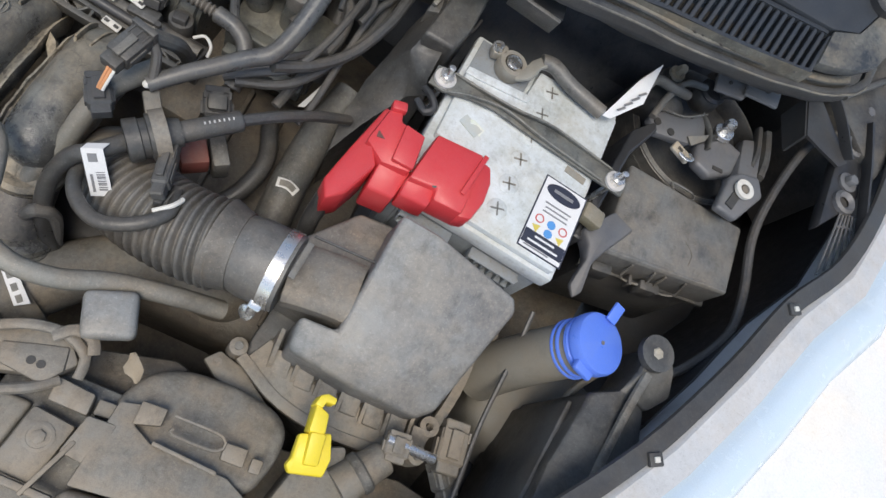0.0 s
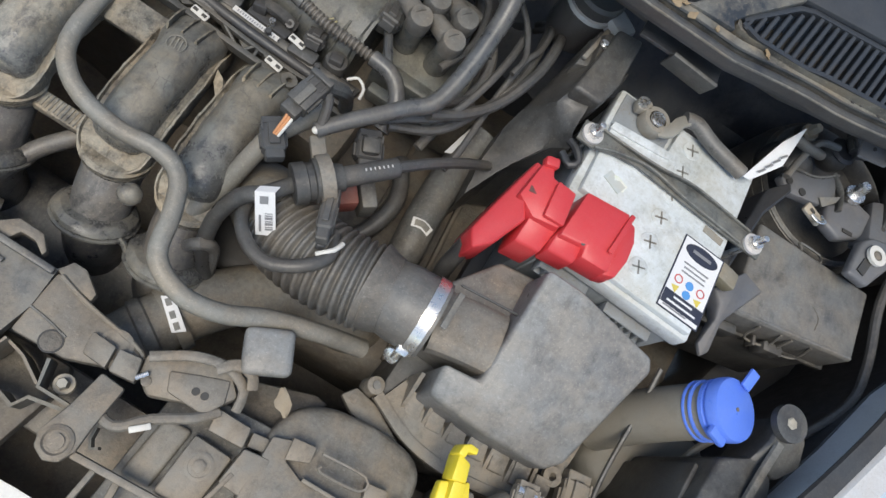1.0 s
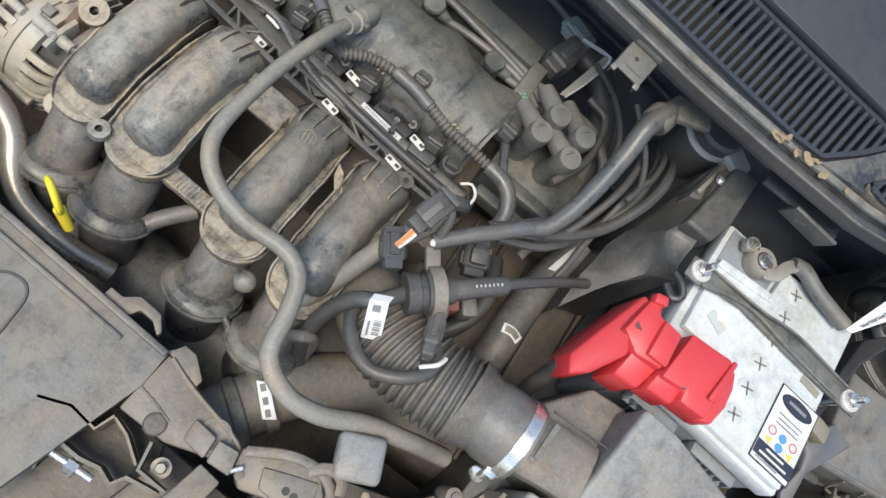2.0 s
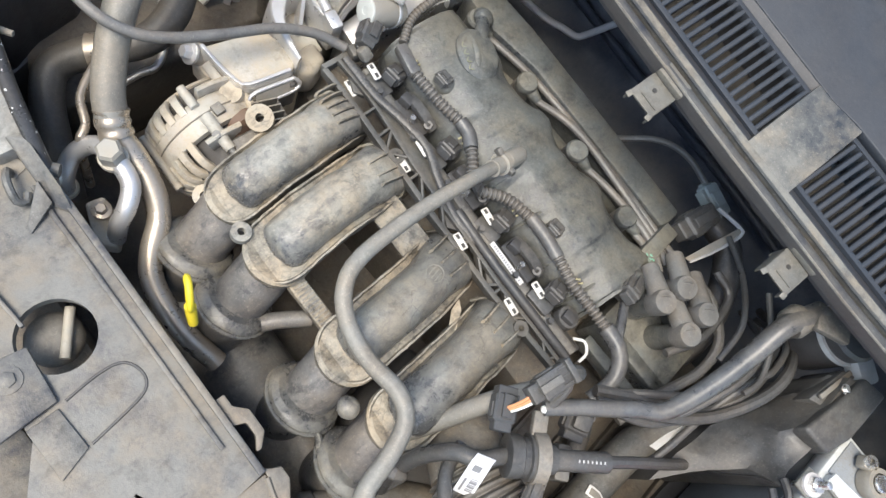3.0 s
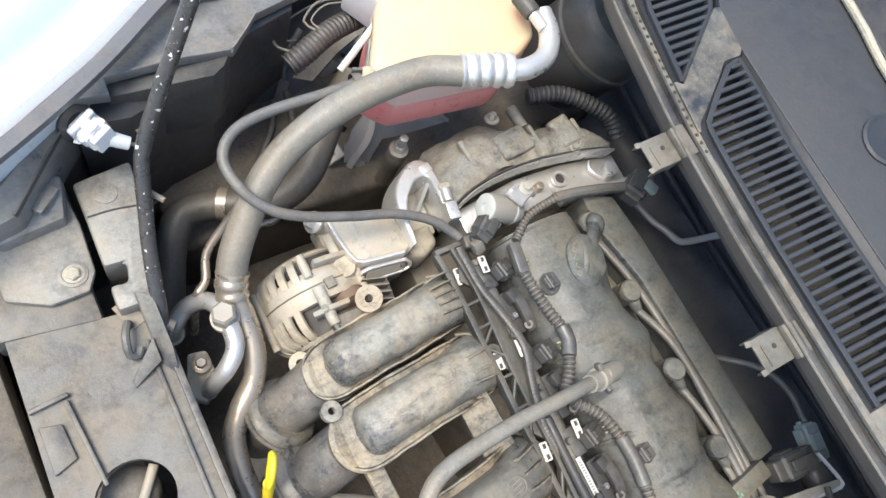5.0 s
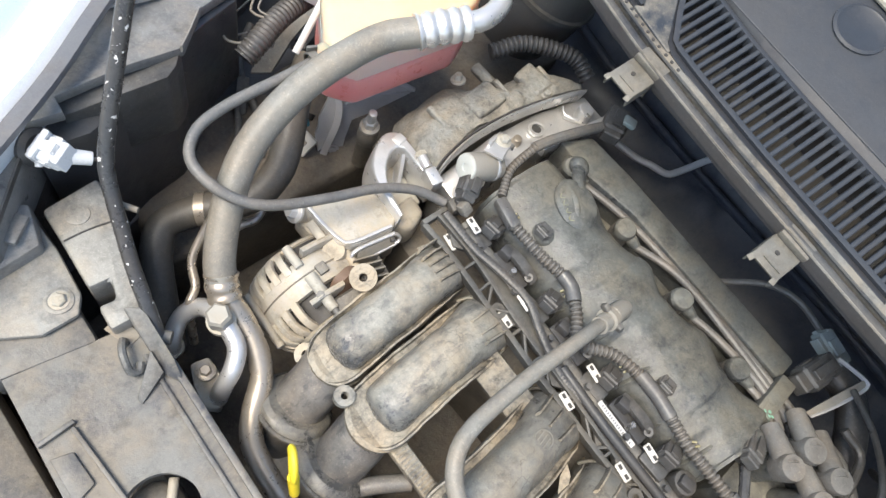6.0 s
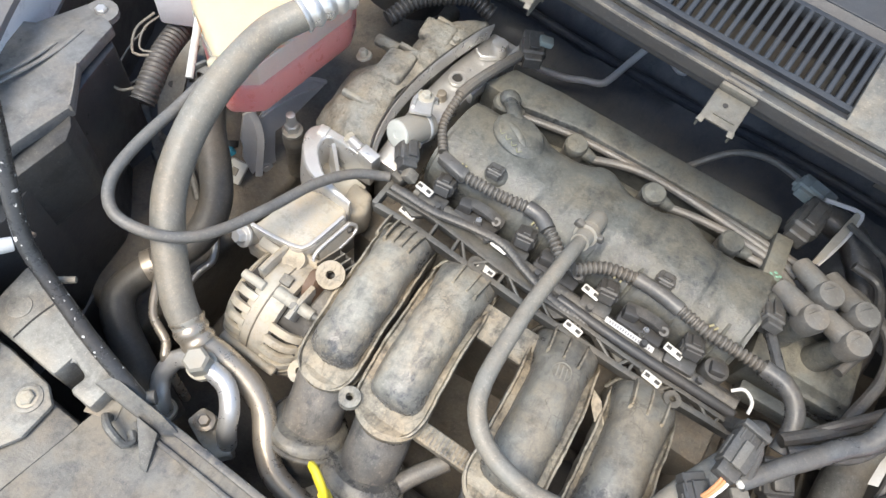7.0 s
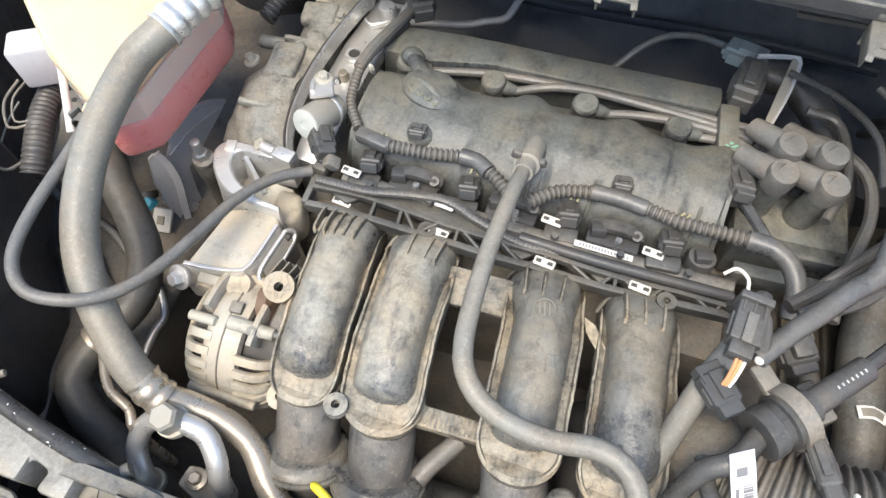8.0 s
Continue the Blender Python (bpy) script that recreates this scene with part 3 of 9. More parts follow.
def ribbon(outer, inner, drop):
    """A sloping dark channel wall between two lines of the cowl."""
    n = 40
    def even(pts):
        d = [0.0]
        for p, q in zip(pts[:-1], pts[1:]):
            d.append(d[-1] + math.hypot(q[0] - p[0], q[1] - p[1]))
        return [(float(np.interp(d[-1] * i / n, d, [p[0] for p in pts])), float(np.interp(d[-1] * i / n, d, [p[1] for p in pts]))) for i in range(n + 1)]
    o, q = even(outer), even(inner)
    return loft([[V(x, y, cowl_z(y) - 0.0008) for x, y in o], [V(x, y, cowl_z(y) - drop) for x, y in q]], 0.165)


b = loft([[V(*p) for p in along(0.0015, 0.0015, -0.012)], [V(*p) for p in along(0.0125, 0.0165, -0.012)]], 0.174)
part("gutter", b, JET, cowl, "dark gutter along the cowl's front")
part("front_lip", sweep(along(0.0015, 0.0015, -0.006), (0.0018, 0.0060), 8, 0.02, None, True, 5.0), SOOT, cowl)
rim_corner = [(0.751, 0.134, 0.189), (0.761, 0.188, 0.189), (0.777, 0.232, 0.191), (0.790, 0.30, 0.199)]
part("lip_edge", sweep(along(0.0012, 0.0012, -0.001) + rim_corner, (0.0011, 0.0016), 6, 0.02), BANDDUST, cowl, "thin dusty edge of the cowl lip")
corner = [(0.748, 0.140, 0.19), (0.756, 0.19, 0.19), (0.772, 0.235, 0.192), (0.785, 0.30, 0.20)]
part("rubber_seal", sweep(along(0.0075, 0.0085, -0.006) + corner, (0.0048, 0.0050), 10, 0.02, None, True, 3.0), RAILDUST, cowl, "dark rubber bonnet seal")
part("dust_band", loft([[V(*p) for p in along(0.0140, 0.0165, 0.0)], [V(*p) for p in along(0.0168, 0.0205, 0.0012)], [V(*p) for p in along(0.0225, 0.0280, 0.0006)]], 0.172), BANDDUST, cowl, "cream-dusted band behind the seal")
part("band_bead", sweep(along(0.0140, 0.0165, 0.0008), (0.0012, 0.0016), 6, 0.02), RAILDUST, cowl)
b = bmesh.new()
plate([(-0.5, 0.125), (-0.31, 0.112), (-0.279, 0.0968), (-0.234, 0.0915), (-0.19, 0.0902), (-0.13, 0.0892), (0.10, 0.0895), (0.13, 0.094), (0.345, 0.097), (0.40, 0.097), (0.4567, 0.0930), (0.60, 0.1245), (0.672, 0.135), (0.70, 0.150), (0.72, 0.20), (0.738, 0.30), (0.745, 0.44), (-0.55, 0.44)], 0.01, b)
part("rear_panel", b, COWL, cowl)
part("rear_seal", sweep([(-0.55, 0.235, cowl_z(0.235) + 0.004), (-0.40, 0.222, cowl_z(0.222) + 0.004), (-0.225, 0.212, cowl_z(0.212) + 0.004), (-0.14, 0.2, cowl_z(0.2) + 0.004), (0.06, 0.196, cowl_z(0.196) + 0.004), (0.35, 0.205, cowl_z(0.205) + 0.004), (0.60, 0.215, cowl_z(0.215) + 0.004)], (0.0045, 0.004), 10, 0.02), SEALTAN, cowl, "pale dusty seal along the windscreen's foot")
part("screen_foot", prism([(-0.55, 0.242), (-0.40, 0.229), (-0.225, 0.218), (-0.14, 0.206), (0.06, 0.202), (0.35, 0.211), (0.60, 0.221), (0.62, 0.44), (-0.55, 0.44)], [0.238] * 7 + [0.27] * 2, [0.247, 0.2445, 0.242, 0.2395, 0.2385, 0.2405, 0.2425, 0.30, 0.30], 0.001), JET, cowl, "black edge of the windscreen")
part("wiper_spindle", lathe([(0.020, 0.0), (0.020, 0.008), (0.015, 0.014), (0.009, 0.016), (0.009, 0.024), (0.0, 0.026)], (0.712, 0.200, cowl_z(0.2)), (0, -0.22, 1), 26), JET, cowl, "black wiper spindle cap")
part("round_cap", lathe([(0.026, -0.002), (0.026, 0.002), (0.023, 0.003), (0.021, 0.0018)], (-0.10, 0.165, cowl_z(0.165)), (0, -0.22, 1), 28), COWL, cowl)
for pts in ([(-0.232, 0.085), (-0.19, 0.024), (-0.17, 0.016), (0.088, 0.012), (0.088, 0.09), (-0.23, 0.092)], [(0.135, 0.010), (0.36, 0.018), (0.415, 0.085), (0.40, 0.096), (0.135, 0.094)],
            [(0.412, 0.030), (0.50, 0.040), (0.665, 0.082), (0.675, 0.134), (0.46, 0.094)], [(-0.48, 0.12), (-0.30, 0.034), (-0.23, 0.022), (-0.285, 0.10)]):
    part("slot_shade_sheet", plate(pts, 0.004, None, -0.045, 0), PIT, cowl)
for name, pts in (("web", [(-0.2307, 0.0171), (-0.2255, 0.0225), (-0.2815, 0.0919), (-0.2800, 0.0975), (-0.234, 0.0920), (-0.2287, 0.0871), (-0.2294, 0.0696), (-0.2151, 0.053), (-0.1868, 0.0161), (-0.1787, 0.0116), (-0.180, 0.0090), (-0.2307, 0.0150)]),
                  ("web", [(0.083, 0.000), (0.137, 0.002), (0.137, 0.094), (0.100, 0.0895), (0.083, 0.0895)]),
                  ("web", [(0.360, 0.0145), (0.3667, 0.0184), (0.3914, 0.0472), (0.4100, 0.074), (0.4095, 0.089), (0.401, 0.0965), (0.4567, 0.0925), (0.4152, 0.0415), (0.4071, 0.0291), (0.412, 0.0225)]),
                  ("web", [(0.672, 0.094), (0.69, 0.1005), (0.715, 0.114), (0.733, 0.132), (0.742, 0.160), (0.751, 0.20), (0.764, 0.245), (0.776, 0.30), (0.738, 0.298), (0.721, 0.20), (0.701, 0.150), (0.674, 0.134)])):
    part(name, plate(pts, 0.012), WEBDUST, cowl, "cream-dusted bridge between two grilles")
GRILLES = (
    # slot fronts, slot backs, frame front, frame back, lean
    ([(-0.224, 0.080), (-0.2124, 0.0624), (-0.1954, 0.0420), (-0.1865, 0.0326), (-0.1793, 0.0290), (-0.1463, 0.0275), (-0.1, 0.026), (-0.06, 0.0235), (0.080, 0.0220)],
     [(-0.224, 0.0870), (-0.19, 0.0852), (-0.18, 0.0840), (-0.145, 0.0785), (-0.1, 0.077), (0.080, 0.077)],
     [(-0.2285, 0.0865), (-0.2254, 0.0751), (-0.2046, 0.0486), (-0.1856, 0.027), (-0.1782, 0.0248), (-0.142, 0.022), (-0.06, 0.0185), (0.084, 0.0175)],
     [(-0.2285, 0.0885), (-0.19, 0.0870), (-0.145, 0.0820), (-0.07, 0.0805), (0.084, 0.0805)], 0.002),
    ([(0.140, 0.0215), (0.286, 0.0223), (0.3208, 0.0237), (0.3591, 0.0265), (0.378, 0.0437), (0.3951, 0.0675), (0.4038, 0.0786)],
     [(0.140, 0.083), (0.3485, 0.0851), (0.382, 0.0865), (0.4038, 0.0850)],
     [(0.136, 0.0180), (0.2817, 0.0195), (0.3346, 0.0205), (0.3645, 0.0250), (0.3883, 0.0509), (0.4051, 0.0735), (0.4085, 0.0830)],
     [(0.136, 0.0875), (0.3485, 0.0895), (0.389, 0.0905), (0.4085, 0.0870)], 0.004),
    ([(0.4226, 0.0389), (0.4645, 0.0422), (0.4968, 0.047), (0.5163, 0.0525), (0.5761, 0.0657), (0.6577, 0.0853), (0.664, 0.088)],
     [(0.4226, 0.0435), (0.4383, 0.0605), (0.4545, 0.0782), (0.4694, 0.0893), (0.5991, 0.1157), (0.664, 0.1288)],
     [(0.4165, 0.0380), (0.4355, 0.0345), (0.4867, 0.0410), (0.5109, 0.0485), (0.5799, 0.0620), (0.6563, 0.0800), (0.6690, 0.0850)],
     [(0.4155, 0.0410), (0.4567, 0.0866), (0.47, 0.0930), (0.6021, 0.1200), (0.6700, 0.1335)], 0.008),
    ([(-0.47, 0.105), (-0.36, 0.062), (-0.2933, 0.041), (-0.2403, 0.0349), (-0.236, 0.0345)],
     [(-0.47, 0.118), (-0.31, 0.105), (-0.282, 0.0864), (-0.2726, 0.0778), (-0.2388, 0.0395), (-0.236, 0.036)],
     [(-0.47, 0.098), (-0.36, 0.056), (-0.3051, 0.0385), (-0.2357, 0.0280), (-0.229, 0.0265)],
     [(-0.47, 0.122), (-0.31, 0.109), (-0.2815, 0.0905), (-0.2290, 0.0265)], 0.003))
for fronts, backs, rim, rear, lean in GRILLES:
    x0, x1 = fronts[0][0], fronts[-1][0]
    n = int((x1 - x0) / 0.0085)
    for i in range(n + 1):
        x = x0 + i * (x1 - x0) / n
        y0 = float(np.interp(x, [p[0] for p in fronts], [p[1] for p in fronts])) - 0.0035
        y1 = float(np.interp(x, [p[0] for p in backs], [p[1] for p in backs])) + 0.0035
        if y1 - y0 > 0.009:
            part("slat", box((x + lean * ((y0 + y1) / 2 - 0.05) / 0.06, (y0 + y1) / 2, cowl_z((y0 + y1) / 2) - 0.0085), (0.0044, math.hypot(y1 - y0, lean), 0.010), (12.4, 0, -math.degrees(math.atan2(lean, 0.06))), 0.0010, 1), COWL, cowl)
    for line in (rim, rear):
        part("grille_frame", sweep([(x, y, cowl_z(y) - 0.0085) for x, y in line], (0.0030, 0.0052), 8, 0.02, None, True, 6, smooth=False), COWL, cowl)
part("channel", ribbon([(-0.2294, 0.0885), (-0.2294, 0.0696), (-0.2151, 0.053), (-0.1868, 0.0161), (-0.1787, 0.0110), (-0.148, 0.0075), (-0.06, 0.0040), (0.084, 0.0025)], GRILLES[0][2], 0.009), JET, cowl, "dark sloping channel round a grille")
part("channel", ribbon([(0.136, 0.0020), (0.2591, 0.0050), (0.3141, 0.0090), (0.348, 0.0118), (0.3667, 0.0184), (0.3914, 0.0472), (0.411, 0.0780)], GRILLES[1][2], 0.009), JET, cowl)
part("channel", ribbon([(0.4095, 0.0360), (0.412, 0.0265), (0.4319, 0.0270), (0.4881, 0.0360), (0.53, 0.0460), (0.60, 0.0620), (0.6715, 0.0810)], GRILLES[2][2], 0.009), BANDDUST, cowl)
part("channel", ribbon([(-0.47, 0.085), (-0.36, 0.046), (-0.3103, 0.0280), (-0.2307, 0.0150), (-0.226, 0.0200)], GRILLES[3][2], 0.009), JET, cowl)
part("rear_channel", ribbon([(-0.2285, 0.0900), (-0.19, 0.0900), (-0.13, 0.0888), (0.084, 0.0890)], [(-0.2285, 0.0890), (-0.19, 0.0885), (-0.145, 0.0840), (-0.07, 0.0825), (0.084, 0.0825)], 0.007), JET, cowl)


def cowl_tab(at):
    t = thing("cowl_clip", at, "dusty metal clip hanging from the cowl edge", "clip", "clips along the cowl edge")
    x, y, z = at
    part("plate", box((x, y, z), (0.028, 0.030, 0.0022), (9, 0, 0), 0.0008), TAB, t)
    part("top_block", box((x + 0.001, y + 0.020, z + 0.0075), (0.030, 0.015, 0.008), (6, 0, 0), 0.002), TAB, t)
    part("back", box((x, y + 0.014, z - 0.008), (0.028, 0.002, 0.022), (0, 0, 0), 0.0008), TAB, t)
    for k in (-1, 1):
        part("side_fold", box((x + k * 0.0135, y, z - 0.006), (0.0018, 0.029, 0.013), (9, 0, 0), 0.0006), TAB, t)
        part("corner_tab", box((x + k * 0.0125, y - 0.0165, z - 0.0025), (0.0052, 0.0052, 0.0022), (30, 0, 10 * k), 0.0006), TAB, t)
    part("crease", box((x + 0.002, y - 0.008, z + 0.0002), (0.018, 0.0016, 0.0022), (9, 0, 0), 0.0005), TAB, t)
    part("hole", cyl((x - 0.002, y + 0.003, z - 0.001), (x - 0.002, y + 0.003, z + 0.0020), 0.0022, 0.0022, 12), PIT, t)
    return t


for p in ((-0.180, -0.027, 0.178), (0.006, -0.036, 0.177), (0.187, -0.034, 0.175)):
    cowl_tab(p)
sx = random.Random(3)
for k in range(29):
    x = -0.40 + 0.0085 * k + sx.uniform(-0.0006, 0.0006)
    part("pin_hole", lathe([(0.0017, 0), (0.0017, 0.0008)], (x, ledge(x) + 0.0190, 0.1910), (0, 0, 1), 8), PIT, cowl)
for k in range(13):
    x = 0.545 + 0.0115 * k + sx.uniform(-0.003, 0.003)
    part("dirt_crumb", rough_up(dome((x, ledge(x) + 0.0215 + sx.uniform(-0.003, 0.002), 0.1915), (sx.uniform(0.0011, 0.0026), 0.0014, 0.0009), None, 8), 0.0006, 300), PIT, cowl)
for k, (x, y, size) in enumerate(((0.318, 0.000, 0.014), (0.322, 0.006, 0.018), (0.328, 0.003, 0.012), (0.340, 0.006, 0.009), (0.352, 0.008, 0.014), (0.360, 0.010, 0.010), (0.372, 0.013, 0.012), (0.398, 0.019, 0.008), (0.45, 0.03, 0.010))):
    solid("dry_leaf", leaf_scrap((x, ledge(x) + 0.019 + (k % 3 - 1) * 0.004, 0.1925), size, 40 * k, k), DRYLEAF, "scrap of dry leaf lying on the cowl edge", "leaf", "dry leaf scraps on the cowl")
t = thing("cowl_bracket", (0.42, 0.0, 0.15), "black perforated steel bracket under the cowl edge", "bracket")
part("plate", prism([(0.350, -0.002), (0.438, 0.008), (0.434, 0.050), (0.350, 0.025)], 0.146, 0.150, 0.001), JET, t)
t2 = thing("cowl_tongue", (0.66, 0.09, 0.12), "two folded dark steel tongues under the cowl", "bracket")
part("tongue", prism([(0.619, 0.103), (0.657, 0.119), (0.660, 0.092), (0.624, 0.080)], [0.128, 0.128, 0.122, 0.122], [0.132, 0.132, 0.126, 0.126], 0.0008), STEELGREY, t2)
part("tongue", prism([(0.653, 0.118), (0.695, 0.137), (0.698, 0.104), (0.656, 0.094)], [0.134, 0.134, 0.128, 0.128], [0.138, 0.138, 0.132, 0.132], 0.0008), STEELGREY, t2)
part("hole", cyl((0.637, 0.098, 0.126), (0.637, 0.097, 0.1302), 0.0022, 0.0022, 12), PIT, t2)
part("hole", cyl((0.678, 0.114, 0.130), (0.678, 0.113, 0.1352), 0.0035, 0.0035, 12), PIT, t2)
part("flange", box((0.41, 0.0, 0.145), (0.05, 0.004, 0.03), (20, 0, 0), 0.001), BLACK, t)

# ---- front panel ----
panel = thing("radiator_support_panel", (-0.15, -0.5, -0.06), "dusty grey plastic panel over the radiator", "panel", kind="structure")
b = bmesh.new()
cx, cy, cr = -0.119, -0.503, 0.030
outer = [(-0.262, -0.437), (0.065, -0.436), (0.068, -0.47), (0.045, -0.60), (-0.02, -0.60), (-0.06, -0.556), (-0.275, -0.550)]


def holed(outline, c, r, z0, z1, n=28):
    """A flat plate with one round hole."""
    b = bmesh.new()
    circ = [(c[0] + r * math.cos(2 * math.pi * i / n), c[1] + r * math.sin(2 * math.pi * i / n)) for i in range(n)]
    def on_edge(a):
        d = V(math.cos(a), math.sin(a), 0)
        best = 9.0
        for p, q in zip(outline, outline[1:] + outline[:1]):
            e = V(q[0] - p[0], q[1] - p[1], 0)
            w = V(p[0] - c[0], p[1] - c[1], 0)
            den = d.x * e.y - d.y * e.x
            if abs(den) < 1e-9:
                continue
            s, u = (w.x * e.y - w.y * e.x) / den, (w.x * d.y - w.y * d.x) / den
            if s > 0 and -1e-6 <= u <= 1 + 1e-6:
                best = min(best, s)
        return (c[0] + d.x * best, c[1] + d.y * best)
    angles = sorted([2 * math.pi * i / n for i in range(n)] + [math.atan2(p[1] - c[1], p[0] - c[0]) % (2 * math.pi) for p in outline])
    rows = []
    for a in angles:
        i = (c[0] + r * math.cos(a), c[1] + r * math.sin(a))
        o = on_edge(a)
        rows.append([b.verts.new((*q, z)) for q, z in ((i, z0), (i, z1), (o, z1), (o, z0))])
    for p, q in zip(rows, rows[1:] + rows[:1]):
        for k in range(4):
            b.faces.new((p[k], p[(k + 1) % 4], q[(k + 1) % 4], q[k]))
    return b


part("plate", holed(outer, (cx, cy), cr, -0.012, 0.0), PANEL, panel)
part("back_rib", prism([(-0.245, -0.443), (0.065, -0.4425), (0.065, -0.4365), (-0.245, -0.4365)], 0.0, 0.007, 0.0015), PANEL, panel)
part("back_rib", prism([(-0.235, -0.456), (0.03, -0.455), (0.03, -0.451), (-0.235, -0.452)], 0.0, 0.004, 0.001), PANEL, panel)
part("bolt_pad", prism([(-0.128, -0.568), (-0.123, -0.523), (-0.074, -0.527), (-0.070, -0.578), (-0.10, -0.60)], 0.0, 0.006, 0.002), PANEL, panel)
bolt(panel, (-0.108, -0.546, 0.006), r=0.0065, h=0.0035, material=PANEL)
part("groove_line", sweep([(-0.072, -0.523, 0.0004), (-0.0755, -0.500, 0.0004), (-0.0755, -0.482, 0.0004), (-0.071, -0.473, 0.0004), (-0.062, -0.4685, 0.0004), (-0.052, -0.4685, 0.0004), (-0.0445, -0.4745, 0.0004), (-0.040, -0.488, 0.0004), (-0.033, -0.525, 0.0004)], 0.0012, 6, 0.003), SOOT, panel)
part("pad_block", prism([(-0.068, -0.556), (-0.070, -0.530), (-0.032, -0.528), (-0.022, -0.555)], 0.0, 0.003, 0.001), PANEL, panel)
part("step_block", prism([(-0.200, -0.548), (-0.196, -0.532), (-0.166, -0.530), (-0.160, -0.548)], 0.0, 0.004, 0.0015), PANEL, panel)
part("front_shelf", prism([(-0.46, -0.570), (0.05, -0.562), (0.08, -0.80), (-0.46, -0.80)], -0.09, -0.050, 0.004), PANEL, panel)
part("step_rib", box((-0.175, -0.521, 0.003), (0.075, 0.0035, 0.006), (0, 0, 5), 0.001), PANEL, panel)
part("step_rib", box((-0.215, -0.536, 0.003), (0.004, 0.03, 0.006), (0, 0, 5), 0.001), PANEL, panel)
part("side_plate", prism([(0.066, -0.437), (0.10, -0.4445), (0.150, -0.4515), (0.165, -0.457), (0.150, -0.476), (0.112, -0.490), (0.067, -0.492)], -0.016, -0.001, 0.003), LATCH, panel)
part("front_drop", prism([(0.050, -0.493), (0.112, -0.491), (0.118, -0.505), (0.10, -0.60), (0.048, -0.60)], -0.07, -0.05, 0.003), GRIME, panel)
part("hook", prism([(-0.006, -0.4365), (-0.006, -0.428), (0.006, -0.428), (0.016, -0.4185), (0.038, -0.4185), (0.049, -0.429), (0.048, -0.434), (0.037, -0.427), (0.024, -0.427), (0.020, -0.4365)], -0.012, 0.0, 0.0015), LATCH, panel)
part("hook", prism([(0.062, -0.4365), (0.066, -0.432), (0.070, -0.424), (0.082, -0.424), (0.100, -0.436), (0.100, -0.4435)], -0.014, -0.002, 0.0015), LATCH, panel)
part("cap", lathe([(0.0080, 0), (0.0080, 0.001), (0.0068, 0.0015)], (0.097, -0.484, -0.001), (0, 0, 1), 20), GRIME, panel)
part("cap_ring", lathe([(0.0080, 0), (0.0094, 0), (0.0094, 0.0012), (0.0080, 0.0012)], (0.097, -0.484, -0.0012), (0, 0, 1), 24, None, False), PIT, panel)
part("pad", lathe([(0.014, 0), (0.014, 0.0015), (0.011, 0.002), (0.009, 0.0008)], (0.138, -0.462, -0.001), (0, 0, 1), 24), LATCH, panel)
part("folded_flange", fold([(0.018, -0.522), (0.032, -0.516), (0.041, -0.512), (0.066, -0.514), (0.070, -0.498)], -0.045, 0.0), LATCH, panel, "bent sheet edge")
part("folded_flange", fold([(0.070, -0.499), (0.086, -0.503), (0.108, -0.515)], -0.045, -0.008), LATCH, panel)
part("folded_flange", fold([(0.105, -0.495), (0.112, -0.516), (0.139, -0.516)], -0.03, 0.002, 0.0028), TAB, panel)
part("folded_flange", fold([(0.03, -0.540), (0.049, -0.537), (0.072, -0.537), (0.089, -0.533), (0.103, -0.537), (0.109, -0.526), (0.136, -0.521)], -0.045, -0.010, 0.0030), TAB, panel)
part("link_rod", cyl((0.035, -0.548, -0.022), (0.091, -0.543, -0.020), 0.0035, 0.0035, 12, 0.0008), STEEL, panel, "bright steel rod")
part("rod_nut", cyl((0.068, -0.546, -0.022), (0.078, -0.545, -0.021), 0.0065, 0.0065, 6, 0.001), STEEL, panel)
for k in range(5):
    part("spring_coil", lathe([(0.006, -0.0012), (0.0085, 0), (0.006, 0.0012)], (0.030 + 0.005 * k, -0.560 + 0.001 * k, -0.026), (1, 0.2, 0), 16, None, False), ALU_DUST, panel)
part("crease", sweep([(0.068, -0.470, -0.0006), (0.085, -0.472, -0.0006), (0.104, -0.476, -0.0006)], 0.0011, 6, 0.004), DARK, panel)
part("edge_rim", sweep([(0.070, -0.4385, -0.0005), (0.100, -0.4460, -0.0005), (0.148, -0.4530, -0.0005), (0.160, -0.4575, -0.0005)], (0.0022, 0.0016), 6, 0.006), LATCH, panel)
bolt(panel, (0.124, -0.505, -0.014), r=0.005, h=0.012, material=SOLENOID)
# left tower of the panel
block_ = part("corner_block", prism([(-0.385, -0.463), (-0.392, -0.412), (-0.345, -0.4165), (-0.262, -0.431), (-0.262, -0.466), (-0.286, -0.465), (-0.284, -0.450), (-0.302, -0.446), (-0.303, -0.464), (-0.348, -0.463)], -0.05, 0.018, 0.004), PANELPALE, panel)
part("crease", sweep([(-0.350, -0.461, 0.0182), (-0.350, -0.440, 0.0182), (-0.347, -0.418, 0.0182)], (0.0009, 0.0007), 6, 0.006), PIT, block_)
part("drain_hole", lathe([(0.0028, 0), (0.0028, 0.0006)], (-0.318, -0.426, 0.018), (0, 0, 1), 14), PIT, block_)
part("corner_step", prism([(-0.345, -0.478), (-0.265, -0.478), (-0.276, -0.56), (-0.36, -0.545)], -0.04, 0.002, 0.004), PANEL, panel)
part("bolt_plate", rough_up(prism([(-0.380, -0.470), (-0.350, -0.468), (-0.305, -0.470), (-0.290, -0.480), (-0.288, -0.510), (-0.305, -0.540), (-0.345, -0.540), (-0.366, -0.524)], 0.003, 0.010, 0.003), 0.0008, 60), PANELPALE, panel)
